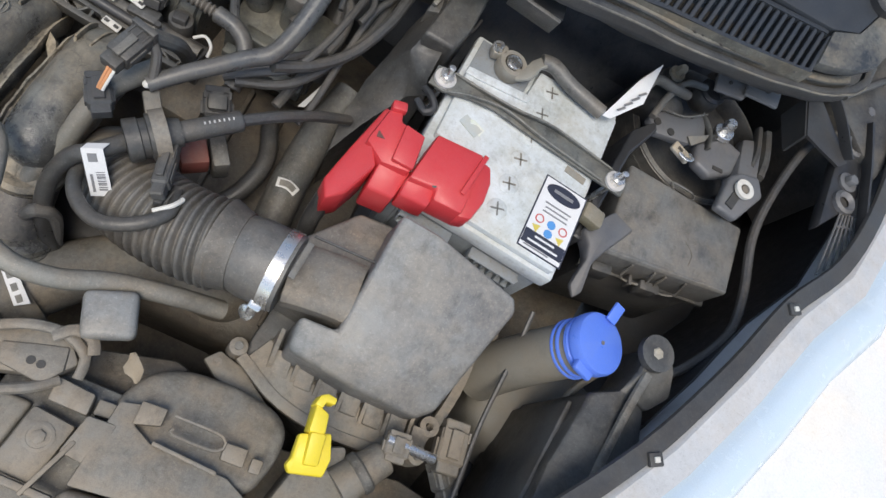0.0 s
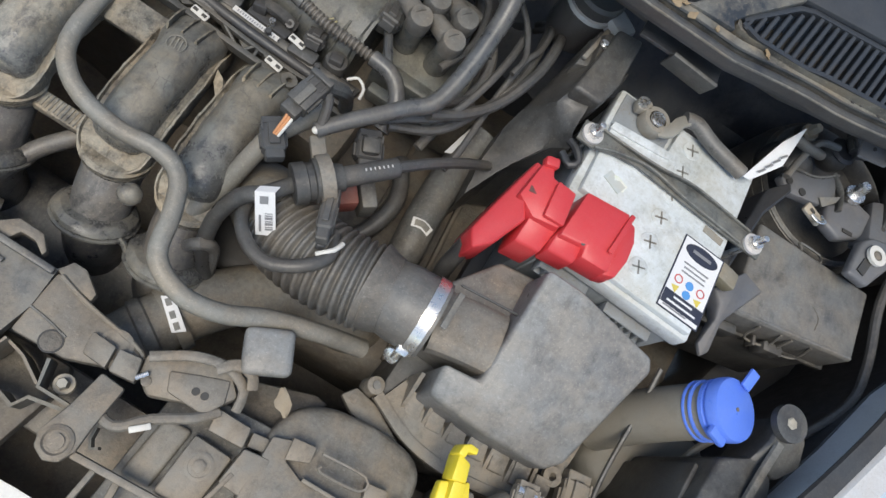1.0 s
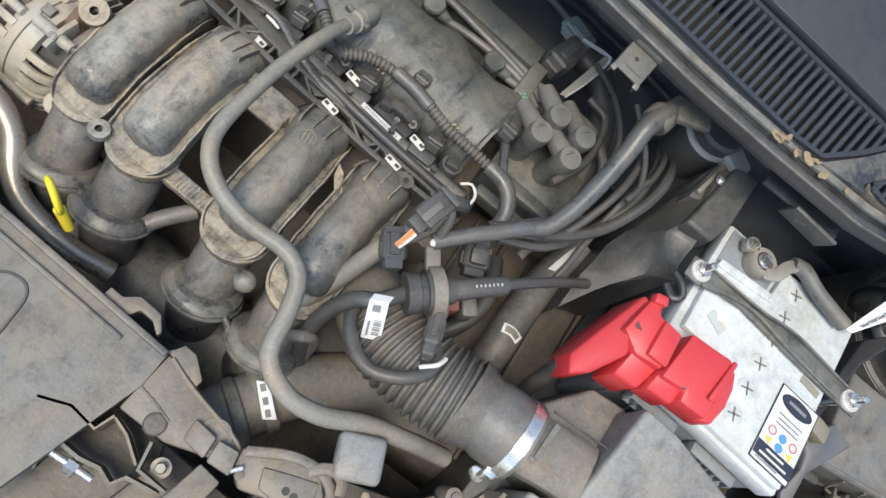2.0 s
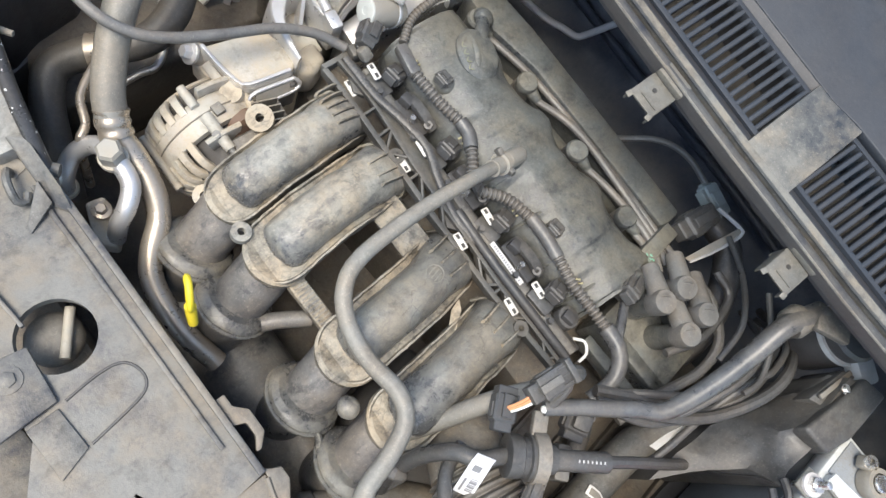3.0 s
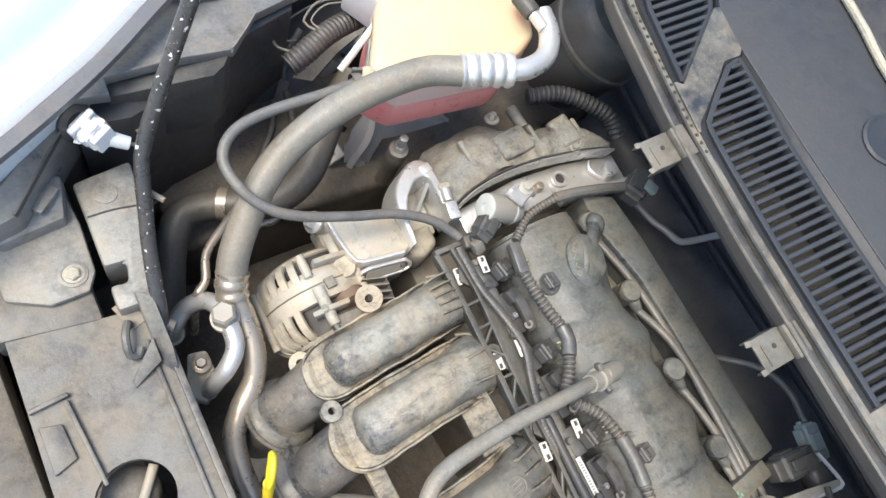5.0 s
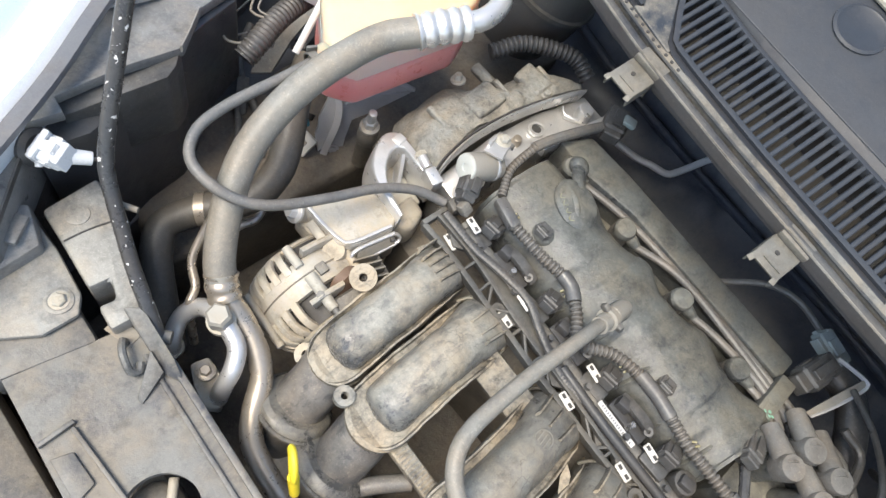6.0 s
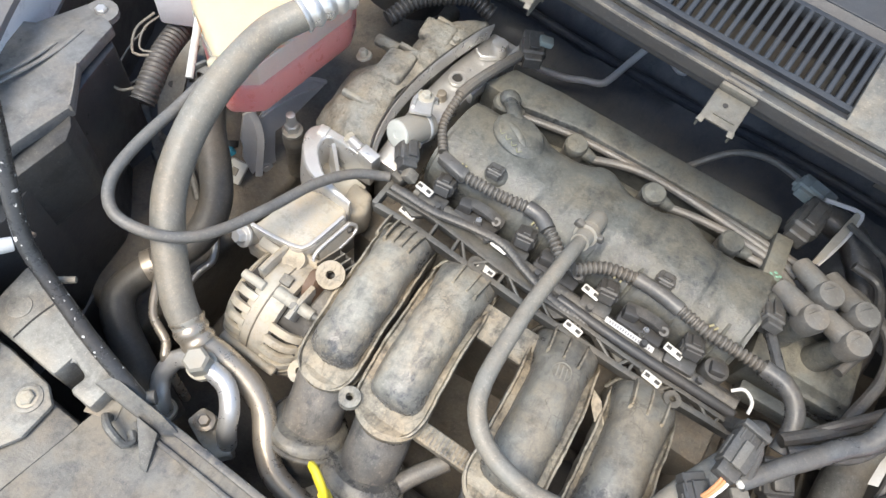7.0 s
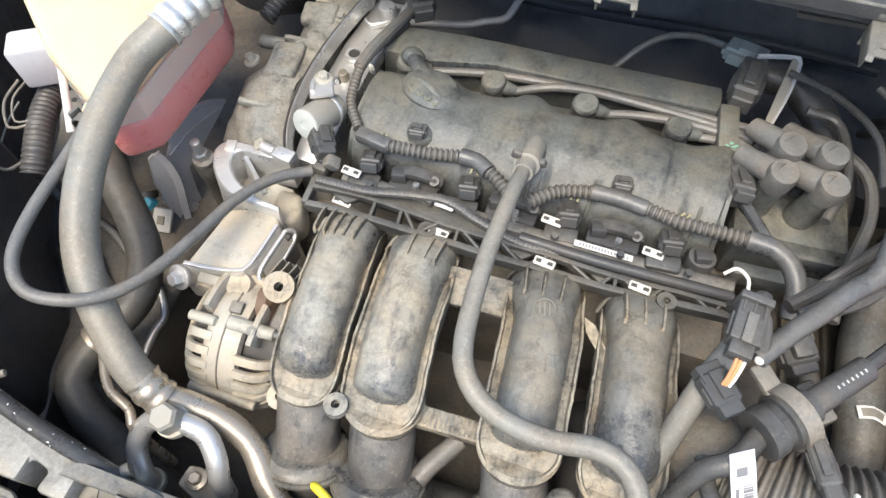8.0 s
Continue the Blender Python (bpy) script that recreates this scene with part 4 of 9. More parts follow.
part("bolt_washer", lathe([(0.0115, 0), (0.0115, 0.0012), (0.009, 0.002), (0.007, 0.0012)], (-0.308, -0.487, 0.010), (0, 0, 1), 24), PANELPALE, panel)
bolt(panel, (-0.308, -0.487, 0.010), r=0.0062, h=0.0045, material=ALU_DUST)
bolt(panel, (-0.345, -0.53, 0.003), r=0.0065, h=0.004, material=PANEL)
part("pad", lathe([(0.010, 0), (0.010, 0.001), (0.008, 0.0015)], (-0.367, -0.441, 0.018), (0, 0, 1), 24), PANELPALE, panel)
part("staple", sweep([(-0.252, -0.462, 0.0), (-0.252, -0.463, 0.010), (-0.240, -0.468, 0.016), (-0.226, -0.470, 0.010), (-0.224, -0.464, 0.006), (-0.230, -0.460, 0.006)], 0.0034, 8, 0.004), DARK, panel)
part("post", prism([(-0.272, -0.450), (-0.264, -0.437), (-0.215, -0.438), (-0.196, -0.440), (-0.212, -0.450)], 0.0, [0.026, 0.026, 0.022, 0.004, 0.004], 0.002), PANEL, panel)
part("gusset", prism([(-0.232, -0.449), (-0.212, -0.449), (-0.200, -0.475), (-0.206, -0.476)], 0.0, [0.016, 0.010, 0.002, 0.002], 0.001), DARK, panel)
part("recess", box((-0.262, -0.459, 0.0006), (0.026, 0.014, 0.001), (0, 0, 20), 0), SNORKEL, panel)

# the horn and screw seen through the hole
h = thing("horn", (-0.14, -0.50, -0.1), "dull brass-coloured horn under the radiator panel", "horn")
part("shell", dome((-0.128, -0.508, -0.045), (0.024, 0.024, 0.016)), DUCT, h)
part("rod", cyl((-0.141, -0.484, -0.03), (-0.106, -0.509, -0.028), 0.0042), ALU_DUST, h)
solid("radiator", box((-0.10, -0.52, -0.24), (0.66, 0.06, 0.34), bev=0.005), DEEP, "dark radiator core below the panel", "radiator")
solid("bumper_beam", box((MID, -0.66, -0.15), (1.1, 0.05, 0.30), bev=0.02), DEEP, "dark bumper carrier at the car's front", "bumper", kind="structure")

# ---- valve cover ----
vc = thing("valve_cover", (-0.03, -0.04, -0.09), "black plastic engine valve cover under a coat of grey dust", "valve cover")
b = bmesh.new()
sec = [(p.y, p.z) for p in spline([(0, -0.118, -0.085), (0, -0.1185, -0.02), (0, -0.112, 0.004), (0, -0.098, 0.017), (0, -0.075, 0.0245), (0, -0.045, 0.0235), (0, -0.024, 0.015), (0, -0.014, 0.0), (0, -0.012, -0.03), (0, -0.012, -0.085)], 0.006)]
rings = []
for i in range(181):
    x = -0.198 + 0.338 * i / 180
    k = 1.0 if 2 < i < 178 else 0.94
    low = 0.0042 * min(1.0, max(0.0, math.sin(2 * math.pi * (x + 0.02) / 0.118) * 3 - 0.6))
    wave = 0.011 * (0.5 + 0.5 * math.cos(2 * math.pi * (x - 0.043) / 0.0895)) ** 2
    step = 0.0018 if -0.06 < x < 0.085 else 0.0
    ring = []
    for y, z in sec:
        g = max(0.0, min(1.0, (y + 0.070) / 0.045))
        f = max(0.0, min(1.0, (-0.075 - y) / 0.02))
        ring.append(b.verts.new((x, y * k - 0.04 * (1 - k) + wave * g, z * k - (low * f if z > -0.03 else 0.0) + (step if z > 0 else 0.0) * (1 - f))))
    rings.append(ring)
for p, q in zip(rings[:-1], rings[1:]):
    for k in range(len(sec)):
        b.faces.new((p[k], p[(k + 1) % len(sec)], q[(k + 1) % len(sec)], q[k]))
b.faces.new(rings[0])
b.faces.new(rings[-1][::-1])
part("front_ridge", rough_up(rough_up(b, 0.0016, 22), 0.0006, 90), COVER, vc, sharp=0.9)
part("plug_valley", box((-0.03, 0.010, -0.062), (0.335, 0.046, 0.05), bev=0.004), COVER, vc)
b = prism([(-0.212, 0.012), (-0.196, 0.052), (-0.14, 0.058), (0.122, 0.066), (0.124, 0.034), (-0.1, 0.026), (-0.16, 0.012)], -0.06, 0.004, 0.004)
part("rear_rail", b, COVER, vc)
for x in [-0.064, -0.028, -0.021, 0.026, 0.074, 0.116]:
    part("rib", rough_up(sweep([(x, -0.1195, -0.03), (x, -0.1185, -0.014), (x + 0.001, -0.1120, 0.003), (x + 0.002, -0.100, 0.0135), (x + 0.0025, -0.088, 0.0185)], (0.0011, 0.0024), 6, 0.005), 0.0008, 60), COVER, vc)
for x in (-0.135, 0.051):
    part("clip_boss", dome((x, -0.086, 0.014), (0.015, 0.014, 0.010)), COVER, vc)
    connector("clip", (x, -0.090, 0.024), (0.016, 0.011, 0.008), (-15, 0, 6), vc, BLACK, 2)
    part("clip_slot", box((x, -0.091, 0.0296), (0.010, 0.002, 0.001), (-15, 0, 6), 0), PIT, vc)
oc = thing("oil_filler_cap", (-0.142, -0.047, 0.028), "round dark plastic oil filler cap with faded yellow marks", "oil cap")
b = lathe([(0.0285, -0.012), (0.0275, -0.003), (0.0262, 0.002), (0.0258, 0.008), (0.0225, 0.0120), (0.0135, 0.0145), (0.0, 0.0152)], (0, 0, 0), (0, 0, 1), 36)
bmesh.ops.transform(b, matrix=pose(-0.140, -0.040, 0.0165, -7, 3, -18) @ Matrix.Diagonal((1.12, 0.92, 1, 1)), verts=b.verts)
part("lid", rough_up(b, 0.0006, 70), COVER, oc)
part("grip", rough_up(sweep([(-0.150, -0.026, 0.024), (-0.162, -0.013, 0.022), (-0.170, -0.004, 0.018), (-0.175, 0.003, 0.012)], (0.0075, 0.0065), 12, 0.004), 0.0008, 80), COVER, oc)
part("grip_tip", rough_up(dome((-0.173, 0.001, 0.016), (0.0125, 0.0105, 0.0085)), 0.001, 80), COVER, oc)
part("ridge", sweep([(-0.160, -0.034, 0.0265), (-0.142, -0.043, 0.0325), (-0.122, -0.053, 0.0260)], (0.0040, 0.0026), 10, 0.004), COVER, oc)
FADED = surface("faded_yellow_print", (0.30, 0.30, 0.15), (0.22, 0.22, 0.17), 0.5, 0.5)
for k, (dx, dy) in enumerate(((-0.012, 0.0), (-0.004, -0.003), (0.004, -0.006), (0.012, -0.009))):
    part("mark", sweep([(-0.141 + dx - 0.003, -0.052 + dy + 0.002, 0.0322 - abs(dx) * 0.06), (-0.141 + dx, -0.054 + dy, 0.0322 - abs(dx) * 0.06), (-0.141 + dx + 0.003, -0.050 + dy, 0.0325 - abs(dx) * 0.06)], 0.0005, 6, 0.002), FADED, oc)


def plug_boot(at, to):
    t = thing("spark_plug_boot", at, "dusty grey rubber spark plug boot", "spark plug boot", "spark plug boots in the valve cover")
    p = V(*at)
    part("hood", rough_up(lathe([(0.0115, -0.004), (0.0125, 0.002), (0.0125, 0.009), (0.0105, 0.0118), (0.0, 0.0122)], p, (0.05, -0.12, 1), 20), 0.0008, 80), COVER, t)
    part("neck", cyl(p + V(0, 0, -0.02), p, 0.012, 0.0125, 18), HOSE, t)
    part("nose", cyl(p + V(0.004, 0, 0.003), p + V(*to), 0.0085, 0.0055, 14), COVER, t)


for p, q in (((-0.092, 0.008, -0.006), (0.022, 0.002, -0.002)), ((0.0, 0.0, 0.002), (0.022, 0.004, -0.004)), ((0.088, 0.002, -0.002), (0.022, 0.003, 0)), ((-0.178, 0.002, 0.0), (0.02, 0.006, -0.004))):
    plug_boot(p, q)


def wire(name, pts, r, material, label, category, group="", seg=10, ribs=None):
    return solid(name, sweep(pts, r, seg, 0.008, ribs=ribs), material, label, category, group)


W = "spark plug leads over the valve cover"
wire("spark_plug_lead", [(-0.07, 0.010, -0.008), (-0.035, 0.017, 0.002), (0.0, 0.022, 0.003), (0.05, 0.022, 0.002), (0.118, 0.018, 0.002), (0.155, 0.002, 0.012)], 0.0043, HOSE, "dusty grey spark plug lead", "spark plug lead", W)
wire("spark_plug_lead", [(0.022, 0.004, -0.002), (0.05, 0.006, 0.004), (0.09, 0.010, 0.004), (0.128, 0.008, 0.004), (0.155, -0.012, 0.012)], 0.0043, HOSE, "dusty grey spark plug lead", "spark plug lead", W)
wire("spark_plug_lead", [(0.11, 0.003, -0.002), (0.13, 0.000, 0.002), (0.155, -0.022, 0.010)], 0.0043, HOSE, "dusty grey spark plug lead", "spark plug lead", W)
wire("spark_plug_lead", [(-0.158, 0.008, -0.006), (-0.10, 0.022, -0.006), (-0.03, 0.027, -0.004), (0.06, 0.028, -0.002), (0.125, 0.024, 0.002), (0.17, 0.012, 0.014)], 0.0043, HOSE, "dusty grey spark plug lead", "spark plug lead", W)
t = thing("lead_clip", (0.131, 0.01, 0.0), "dusty plastic comb holding the spark plug leads", "cable clip")
part("body", box((0.131, 0.010, 0.006), (0.018, 0.054, 0.016), (0, 0, 5), 0.002), COVER, t)
part("green_end", box((0.135, -0.014, 0.008), (0.014, 0.010, 0.013), (0, 0, 5), 0.003), surface("faded_green_plastic", (0.05, 0.09, 0.075), (0.2, 0.24, 0.22), 0.5), t, "dark plastic end with green paint specks")
for q in ((0.1315, -0.0125, 0.0150), (0.1352, -0.0090, 0.0150), (0.1375, -0.0128, 0.0148), (0.1400, -0.0105, 0.0146)):
    part("paint_speck", rough_up(dome(q, (0.0020, 0.0014, 0.0006), None, 8), 0.0005, 300), GREEN, t)

# ---- ignition coil ----
coil = thing("ignition_coil", (0.21, -0.045, -0.09), "dusty grey ignition coil pack with four elbow boots", "ignition coil")
part("base", box((0.205, -0.050, -0.045), (0.10, 0.075, 0.05), (0, 0, 4), 0.004), COVER, coil)
part("foot", box((0.215, -0.078, -0.03), (0.085, 0.018, 0.02), (0, 0, 3), 0.003), COVER, coil)
part("foot", box((0.21, -0.100, -0.045), (0.09, 0.014, 0.02), (0, 0, 3), 0.003), COVER, coil)
for (tx, ty), (fx, fy) in zip(((0.177, -0.019), (0.211, -0.018), (0.173, -0.050), (0.213, -0.050)), ((0.150, 0.008), (0.178, 0.012), (0.142, -0.026), (0.178, -0.026))):
    top = V(tx, ty, 0.036)
    b = lathe([(0.0135, -0.06), (0.0135, -0.044), (0.0125, -0.042), (0.0125, 0.0)], top, (0.06, -0.1, 1), 18)
    boot_part = part("tower", b, COVER, coil)
    part("elbow", lathe([(0.0132, -0.012), (0.0134, 0.004), (0.0118, 0.0082), (0.0, 0.0090)], top, (0.06, -0.1, 1), 18), HOSE, boot_part)
    part("sleeve", cyl(top, (fx, fy, 0.022), 0.0118, 0.0095, 16), HOSE, coil)
part("plug_boss", dome((0.143, -0.050, 0.010), (0.019, 0.022, 0.016)), COVER, coil)
connector("plug", (0.146, -0.056, 0.020), (0.020, 0.026, 0.014), (-20, 10, 8), coil, BLACK, 3, "dusty wiring plug")

# ---- intake manifold ----
mani = thing("intake_manifold", (-0.02, -0.28, -0.12), "soiled black plastic intake manifold with four arched runners", "intake manifold")


def runner(xb, xm, xf, hw, fw, skin):
    """One arched runner: a walled flange all round and a steep rounded hump inside a groove, ending in a blunt nose."""
    mid1, mid2 = xb * 0.6 + xm * 0.4, xm * 0.5 + xf * 0.5
    line = spline([(xb, -0.174, -0.036), (mid1, -0.196, -0.012), (xm, -0.243, 0.000), (mid2, -0.284, 0.001), (xf, -0.316, -0.006), (xf, -0.346, -0.016)], 0.0030)
    n = len(line)
    b = bmesh.new()
    rings, crest = [], []
    arch = [(-math.cos(math.pi * k / 22), math.sin(math.pi * k / 22)) for k in range(23)]
    for i, q in enumerate(line):
        u = i / (n - 1)
        d = (line[min(i + 1, n - 1)] - line[max(i - 1, 0)]).normalized()
        side = d.cross(V(0, 0, 1)).normalized()
        top = side.cross(d)
        e = max(0.0, (u - 0.835) / 0.165)
        f = fw * math.sqrt(max(0.012, 1 - e ** 2.2))
        g = min(1.0, max(0.0, (u - 0.765) / 0.115))
        k = math.sqrt(max(0.0, 1 - g ** 2.1))
        back = max(0.0, 0.34 - u) / 0.34
        w = min(f * 0.90, hw + (fw * 0.90 - hw) * min(1.0, back * 1.6)) * max(0.10, math.sqrt(max(0.0, 1 - g ** 4.0)))
        h = (0.0265 - 0.010 * back ** 1.5) * k
        gd = 0.0006 if h > 0.002 else 0.0
        lip, trench = f - min(0.0026, (f - w) * 0.45), f - min(0.0040, (f - w) * 0.75)
        ring = [q + side * (-f * 0.97) - top * 0.016, q + side * (-f) - top * 0.0035, q + side * (-f + 0.0008) + top * 0.0026, q + side * (-lip) + top * 0.0028, q + side * (-trench) - top * 0.0004, q + side * (-(w + 0.0006)) - top * (gd + 0.0012 * min(1.0, h * 200))]
        for ca, sa in arch:
            dent = 0.0006 if math.sin(u * 58 + 2 * math.sin(ca * 1.7)) > 0.955 and sa > 0.2 else 0.0
            ring.append(q + side * (w * math.copysign(abs(ca) ** 0.92, ca)) + top * (h * sa ** 0.80 - dent - (gd if sa < 0.02 else 0.0)))
        ring += [q + side * (w + 0.0006) - top * (gd + 0.0012 * min(1.0, h * 200)), q + side * trench - top * 0.0004, q + side * lip + top * 0.0028, q + side * (f - 0.0008) + top * 0.0026, q + side * f - top * 0.0035, q + side * (f * 0.97) - top * 0.016]
        crest.append(w if h > 0.001 else 0.0)
        rings.append([b.verts.new(p) for p in ring])
    m = len(rings[0])
    for i, (a, c_) in enumerate(zip(rings[:-1], rings[1:])):
        for j in range(m):
            face = b.faces.new((a[j], a[(j + 1) % m], c_[(j + 1) % m], c_[j]))
            face.material_index = 0 if 6 <= j < m - 7 and crest[i] > 0 else 1
    b.faces.new(rings[0][::-1])
    b.faces.new(rings[-1])
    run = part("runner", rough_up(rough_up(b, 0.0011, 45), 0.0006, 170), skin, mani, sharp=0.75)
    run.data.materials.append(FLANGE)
    part("collar", lathe([(fw - 0.006, 0), (fw - 0.001, 0.001), (fw, 0.006), (fw - 0.004, 0.009)], (xf + 0.001, -0.320, -0.026), (0, 0.30, 1), 32), FLANGE, run)
    part("collar_step", rough_up(lathe([(fw - 0.010, 0), (fw - 0.0035, 0.001), (fw - 0.003, 0.005), (fw - 0.008, 0.006)], (xf + 0.002, -0.322, -0.034), (0, 0.30, 1), 30), 0.0007, 70), RUNNER_DARK, run)
    part("lower_pipe", rough_up(sweep([(xf, -0.320, -0.038), (xf + 0.006, -0.343, -0.050), (xf + 0.010, -0.363, -0.068), (xf + 0.012, -0.380, -0.10), (xf + 0.012, -0.385, -0.15)], lambda u: 0.0265 + 0.001 * u, 26, 0.006), 0.0012, 50), PIPE, run, "dark lower intake pipe")
    part("lower_ring", rough_up(lathe([(0.028, 0), (0.0365, 0.002), (0.038, 0.006), (0.0365, 0.010), (0.031, 0.014), (0.028, 0.014)], (xf + 0.011, -0.371, -0.072), (-0.1, 0.55, 0.8), 30), 0.0012, 60), RUNNER_DARK, run)
    part("ring_lip", lathe([(0.037, 0.0), (0.0395, 0.001), (0.0395, 0.003), (0.037, 0.004)], (xf + 0.011, -0.371, -0.072), (-0.1, 0.55, 0.8), 30), RUNNER_DARK, run)
    for k in {-0.168: (-0.75, -0.42, -0.08, 0.26, 0.60), -0.098: (-0.2, 0.3, 0.62)}.get(xb, (-0.5, 0.0, 0.5)):
        part("rib", sweep([(xb + k * fw, -0.170, -0.018), (xb + k * fw * 0.96, -0.184, 0.004), (xb * 0.75 + mid1 * 0.25 + k * fw * 0.92, -0.197, 0.0130), (xb * 0.5 + mid1 * 0.5 + k * fw * 0.87, -0.210, 0.0180)], (0.0015, 0.0050), 6, 0.005, smooth=True), FLANGE, run)
    part("back_lip", sweep([(xb - fw, -0.188, -0.026), (xb - fw * 0.75, -0.176, -0.016), (xb, -0.170, -0.011), (xb + fw * 0.75, -0.176, -0.016), (xb + fw, -0.188, -0.026)], (0.002, 0.005), 8, 0.005), skin, run)


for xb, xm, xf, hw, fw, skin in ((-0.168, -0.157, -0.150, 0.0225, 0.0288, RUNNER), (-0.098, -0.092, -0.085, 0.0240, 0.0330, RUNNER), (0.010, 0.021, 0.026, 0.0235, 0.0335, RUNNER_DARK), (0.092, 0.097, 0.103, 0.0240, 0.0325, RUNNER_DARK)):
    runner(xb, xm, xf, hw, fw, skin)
part("stamp_ring", sweep([(0.017 + 0.0085 * math.cos(a), -0.2225 + 0.0085 * math.sin(a), 0.0235) for a in [math.radians(30 * k) for k in range(13)]], 0.0006, 5, 0.004), RUNNER_DARK, mani, "round moulded stamp")
for k in (-0.004, 0.0, 0.004):
    part("stamp_bar", box((0.017 + k, -0.2225, 0.0238), (0.0012, 0.011, 0.0006), (0, 0, 12), 0), RUNNER_DARK, mani)
part("bridge_web", sheet([(0.050, -0.206, -0.006), (0.060, -0.212, -0.004), (0.072, -0.228, -0.006), (0.068, -0.234, -0.008), (0.054, -0.218, -0.008)], 0.004), FLANGE, mani)
for x in (-0.098, 0.072):
    part("web", sweep([(x - 0.018, -0.388, -0.066), (x, -0.378, -0.066), (x + 0.016, -0.390, -0.066)], (0.004, 0.010), 8, 0.005), RUNNER, mani)
part("eyelet", lathe([(0.0035, 0), (0.0095, 0), (0.0095, 0.007), (0.0035, 0.007)], (-0.115, -0.338, -0.010), (0, 0.1, 1), 20, None, False), RUNNER, mani)
part("eyelet", lathe([(0.003, 0), (0.008, 0), (0.008, 0.007), (0.003, 0.007)], (-0.098, -0.174, -0.002), (0, 0.1, 1), 20, None, False), RAILGREY, mani)
part("eyelet", lathe([(0.003, 0), (0.008, 0), (0.008, 0.007), (0.003, 0.007)], (0.108, -0.178, 0.0), (0, 0.1, 1), 20, None, False), RAILGREY, mani)
part("strut", box((-0.026, -0.318, -0.032), (0.062, 0.018, 0.012), (0, 0, 2), 0.003), FLANGE, mani)
for i in range(14):
    part("strut_groove", box((-0.052 + i * 0.004, -0.318, -0.0257), (0.0014, 0.014, 0.0012), (0, 0, 2), 0), RUNNER, mani)
part("strut", box((-0.040, -0.208, -0.014), (0.062, 0.034, 0.010), (14, 0, 2), 0.004), FLANGE, mani)
part("plenum", sweep([(-0.13, -0.385, -0.19), (0.0, -0.385, -0.19), (0.13, -0.375, -0.19)], 0.05, 18, 0.02), PIPE, mani)
part("fin_boss", rough_up(dome((0.066, -0.352, -0.004), (0.011, 0.010, 0.010)), 0.001, 80), RUNNER_DARK, mani)
solid("engine_block", box((-0.03, -0.06, -0.23), (0.42, 0.24, 0.30), bev=0.01), DEEP, "dark oily engine block below the covers", "engine block")

# ---- wiring rail ----
rail = thing("wiring_rail", (-0.02, -0.16, -0.01), "black plastic injector wiring rail with a lattice edge", "wiring rail")
upper = [(-0.209, -0.163), (-0.164, -0.160), (-0.121, -0.162), (-0.083, -0.165), (-0.042, -0.166), (0.002, -0.166), (0.07, -0.166), (0.115, -0.162), (0.169, -0.160)]
lower = [(-0.209, -0.180), (-0.169, -0.1775), (-0.136, -0.178), (-0.099, -0.179), (-0.073, -0.179), (-0.038, -0.180), (-0.003, -0.179), (0.035, -0.178), (0.073, -0.176), (0.118, -0.171), (0.172, -0.166)]


def rail_z(x):
    return 0.003 - 0.012 * max(0.0, x / 0.17)


def on_rail(edge, x):
    return float(np.interp(x, [p[0] for p in edge], [p[1] for p in edge]))


part("tray", prism([(x, y + 0.0015) for x, y in upper] + [(0.169, -0.150), (0.06, -0.152), (-0.06, -0.148), (-0.14, -0.1475), (-0.209, -0.1475)], [rail_z(x) - 0.008 for x, y in upper] + [-0.017, -0.010, -0.006, -0.005, -0.005], [rail_z(x) for x, y in upper] + [-0.008, -0.002, 0.002, 0.003, 0.003], 0.0015), RAILGREY, rail)
part("tray_rim", sweep([(x, y, rail_z(x) + 0.001) for x, y in upper], (0.0022, 0.0036), 8, 0.02, None, True, 5), RAILGREY, rail)
part("edge_bar", sweep([(x, y, rail_z(x) - 0.004) for x, y in lower], (0.0032, 0.0062), 8, 0.02, None, True, 5), RAILGREY, rail)
part("end_bar", box((-0.211, -0.163, 0.000), (0.006, 0.036, 0.012), (0, 0, 2), 0.0015), RAILGREY, rail)
part("end_block", box((-0.207, -0.141, 0.006), (0.014, 0.020, 0.018), (0, 0, -8), 0.003), RAILGREY, rail)
part("end_block_cap", box((-0.206, -0.139, 0.0165), (0.010, 0.012, 0.006), (0, 0, -8), 0.0015), SOOT, rail)
for k, (xa, xc) in enumerate(((-0.150, -0.150), (-0.125, -0.124), (-0.122, -0.107), (-0.090, -0.106), (-0.072, -0.072), (-0.068, -0.046), (-0.040, -0.040), (-0.034, -0.012), (0.008, -0.008), (0.010, 0.012), (0.026, 0.050), (0.062, 0.054), (0.066, 0.066), (0.072, 0.090), (0.104, 0.096), (0.108, 0.108), (0.132, 0.146), (0.152, 0.150))):
    part("brace", sweep([(xa, on_rail(upper, xa), rail_z(xa) - 0.001), (xc, on_rail(lower, xc), rail_z(xc) - 0.004)], (0.0016, 0.0052), 8, 0.02, None, True, 4), RAILGREY, rail)
for xa, xc in ((-0.192, -0.166), (-0.100, -0.076), (-0.030, -0.004), (0.044, 0.058), (0.086, 0.104)):
    part("gusset", prism([(xa, on_rail(upper, xa) - 0.001), (xc, on_rail(upper, xc) - 0.001), ((xa + xc) / 2 + 0.004, on_rail(upper, xc) - 0.0085)], rail_z(xc) - 0.007, rail_z(xc) - 0.001, 0.0008), RAILGREY, rail)
for k in range(6):
    part("rail_screw", cyl((-0.16 + k * 0.056, -0.149, 0.008), (-0.16 + k * 0.056, -0.149, 0.012), 0.0035, 0.003, 10), BLACK, rail)
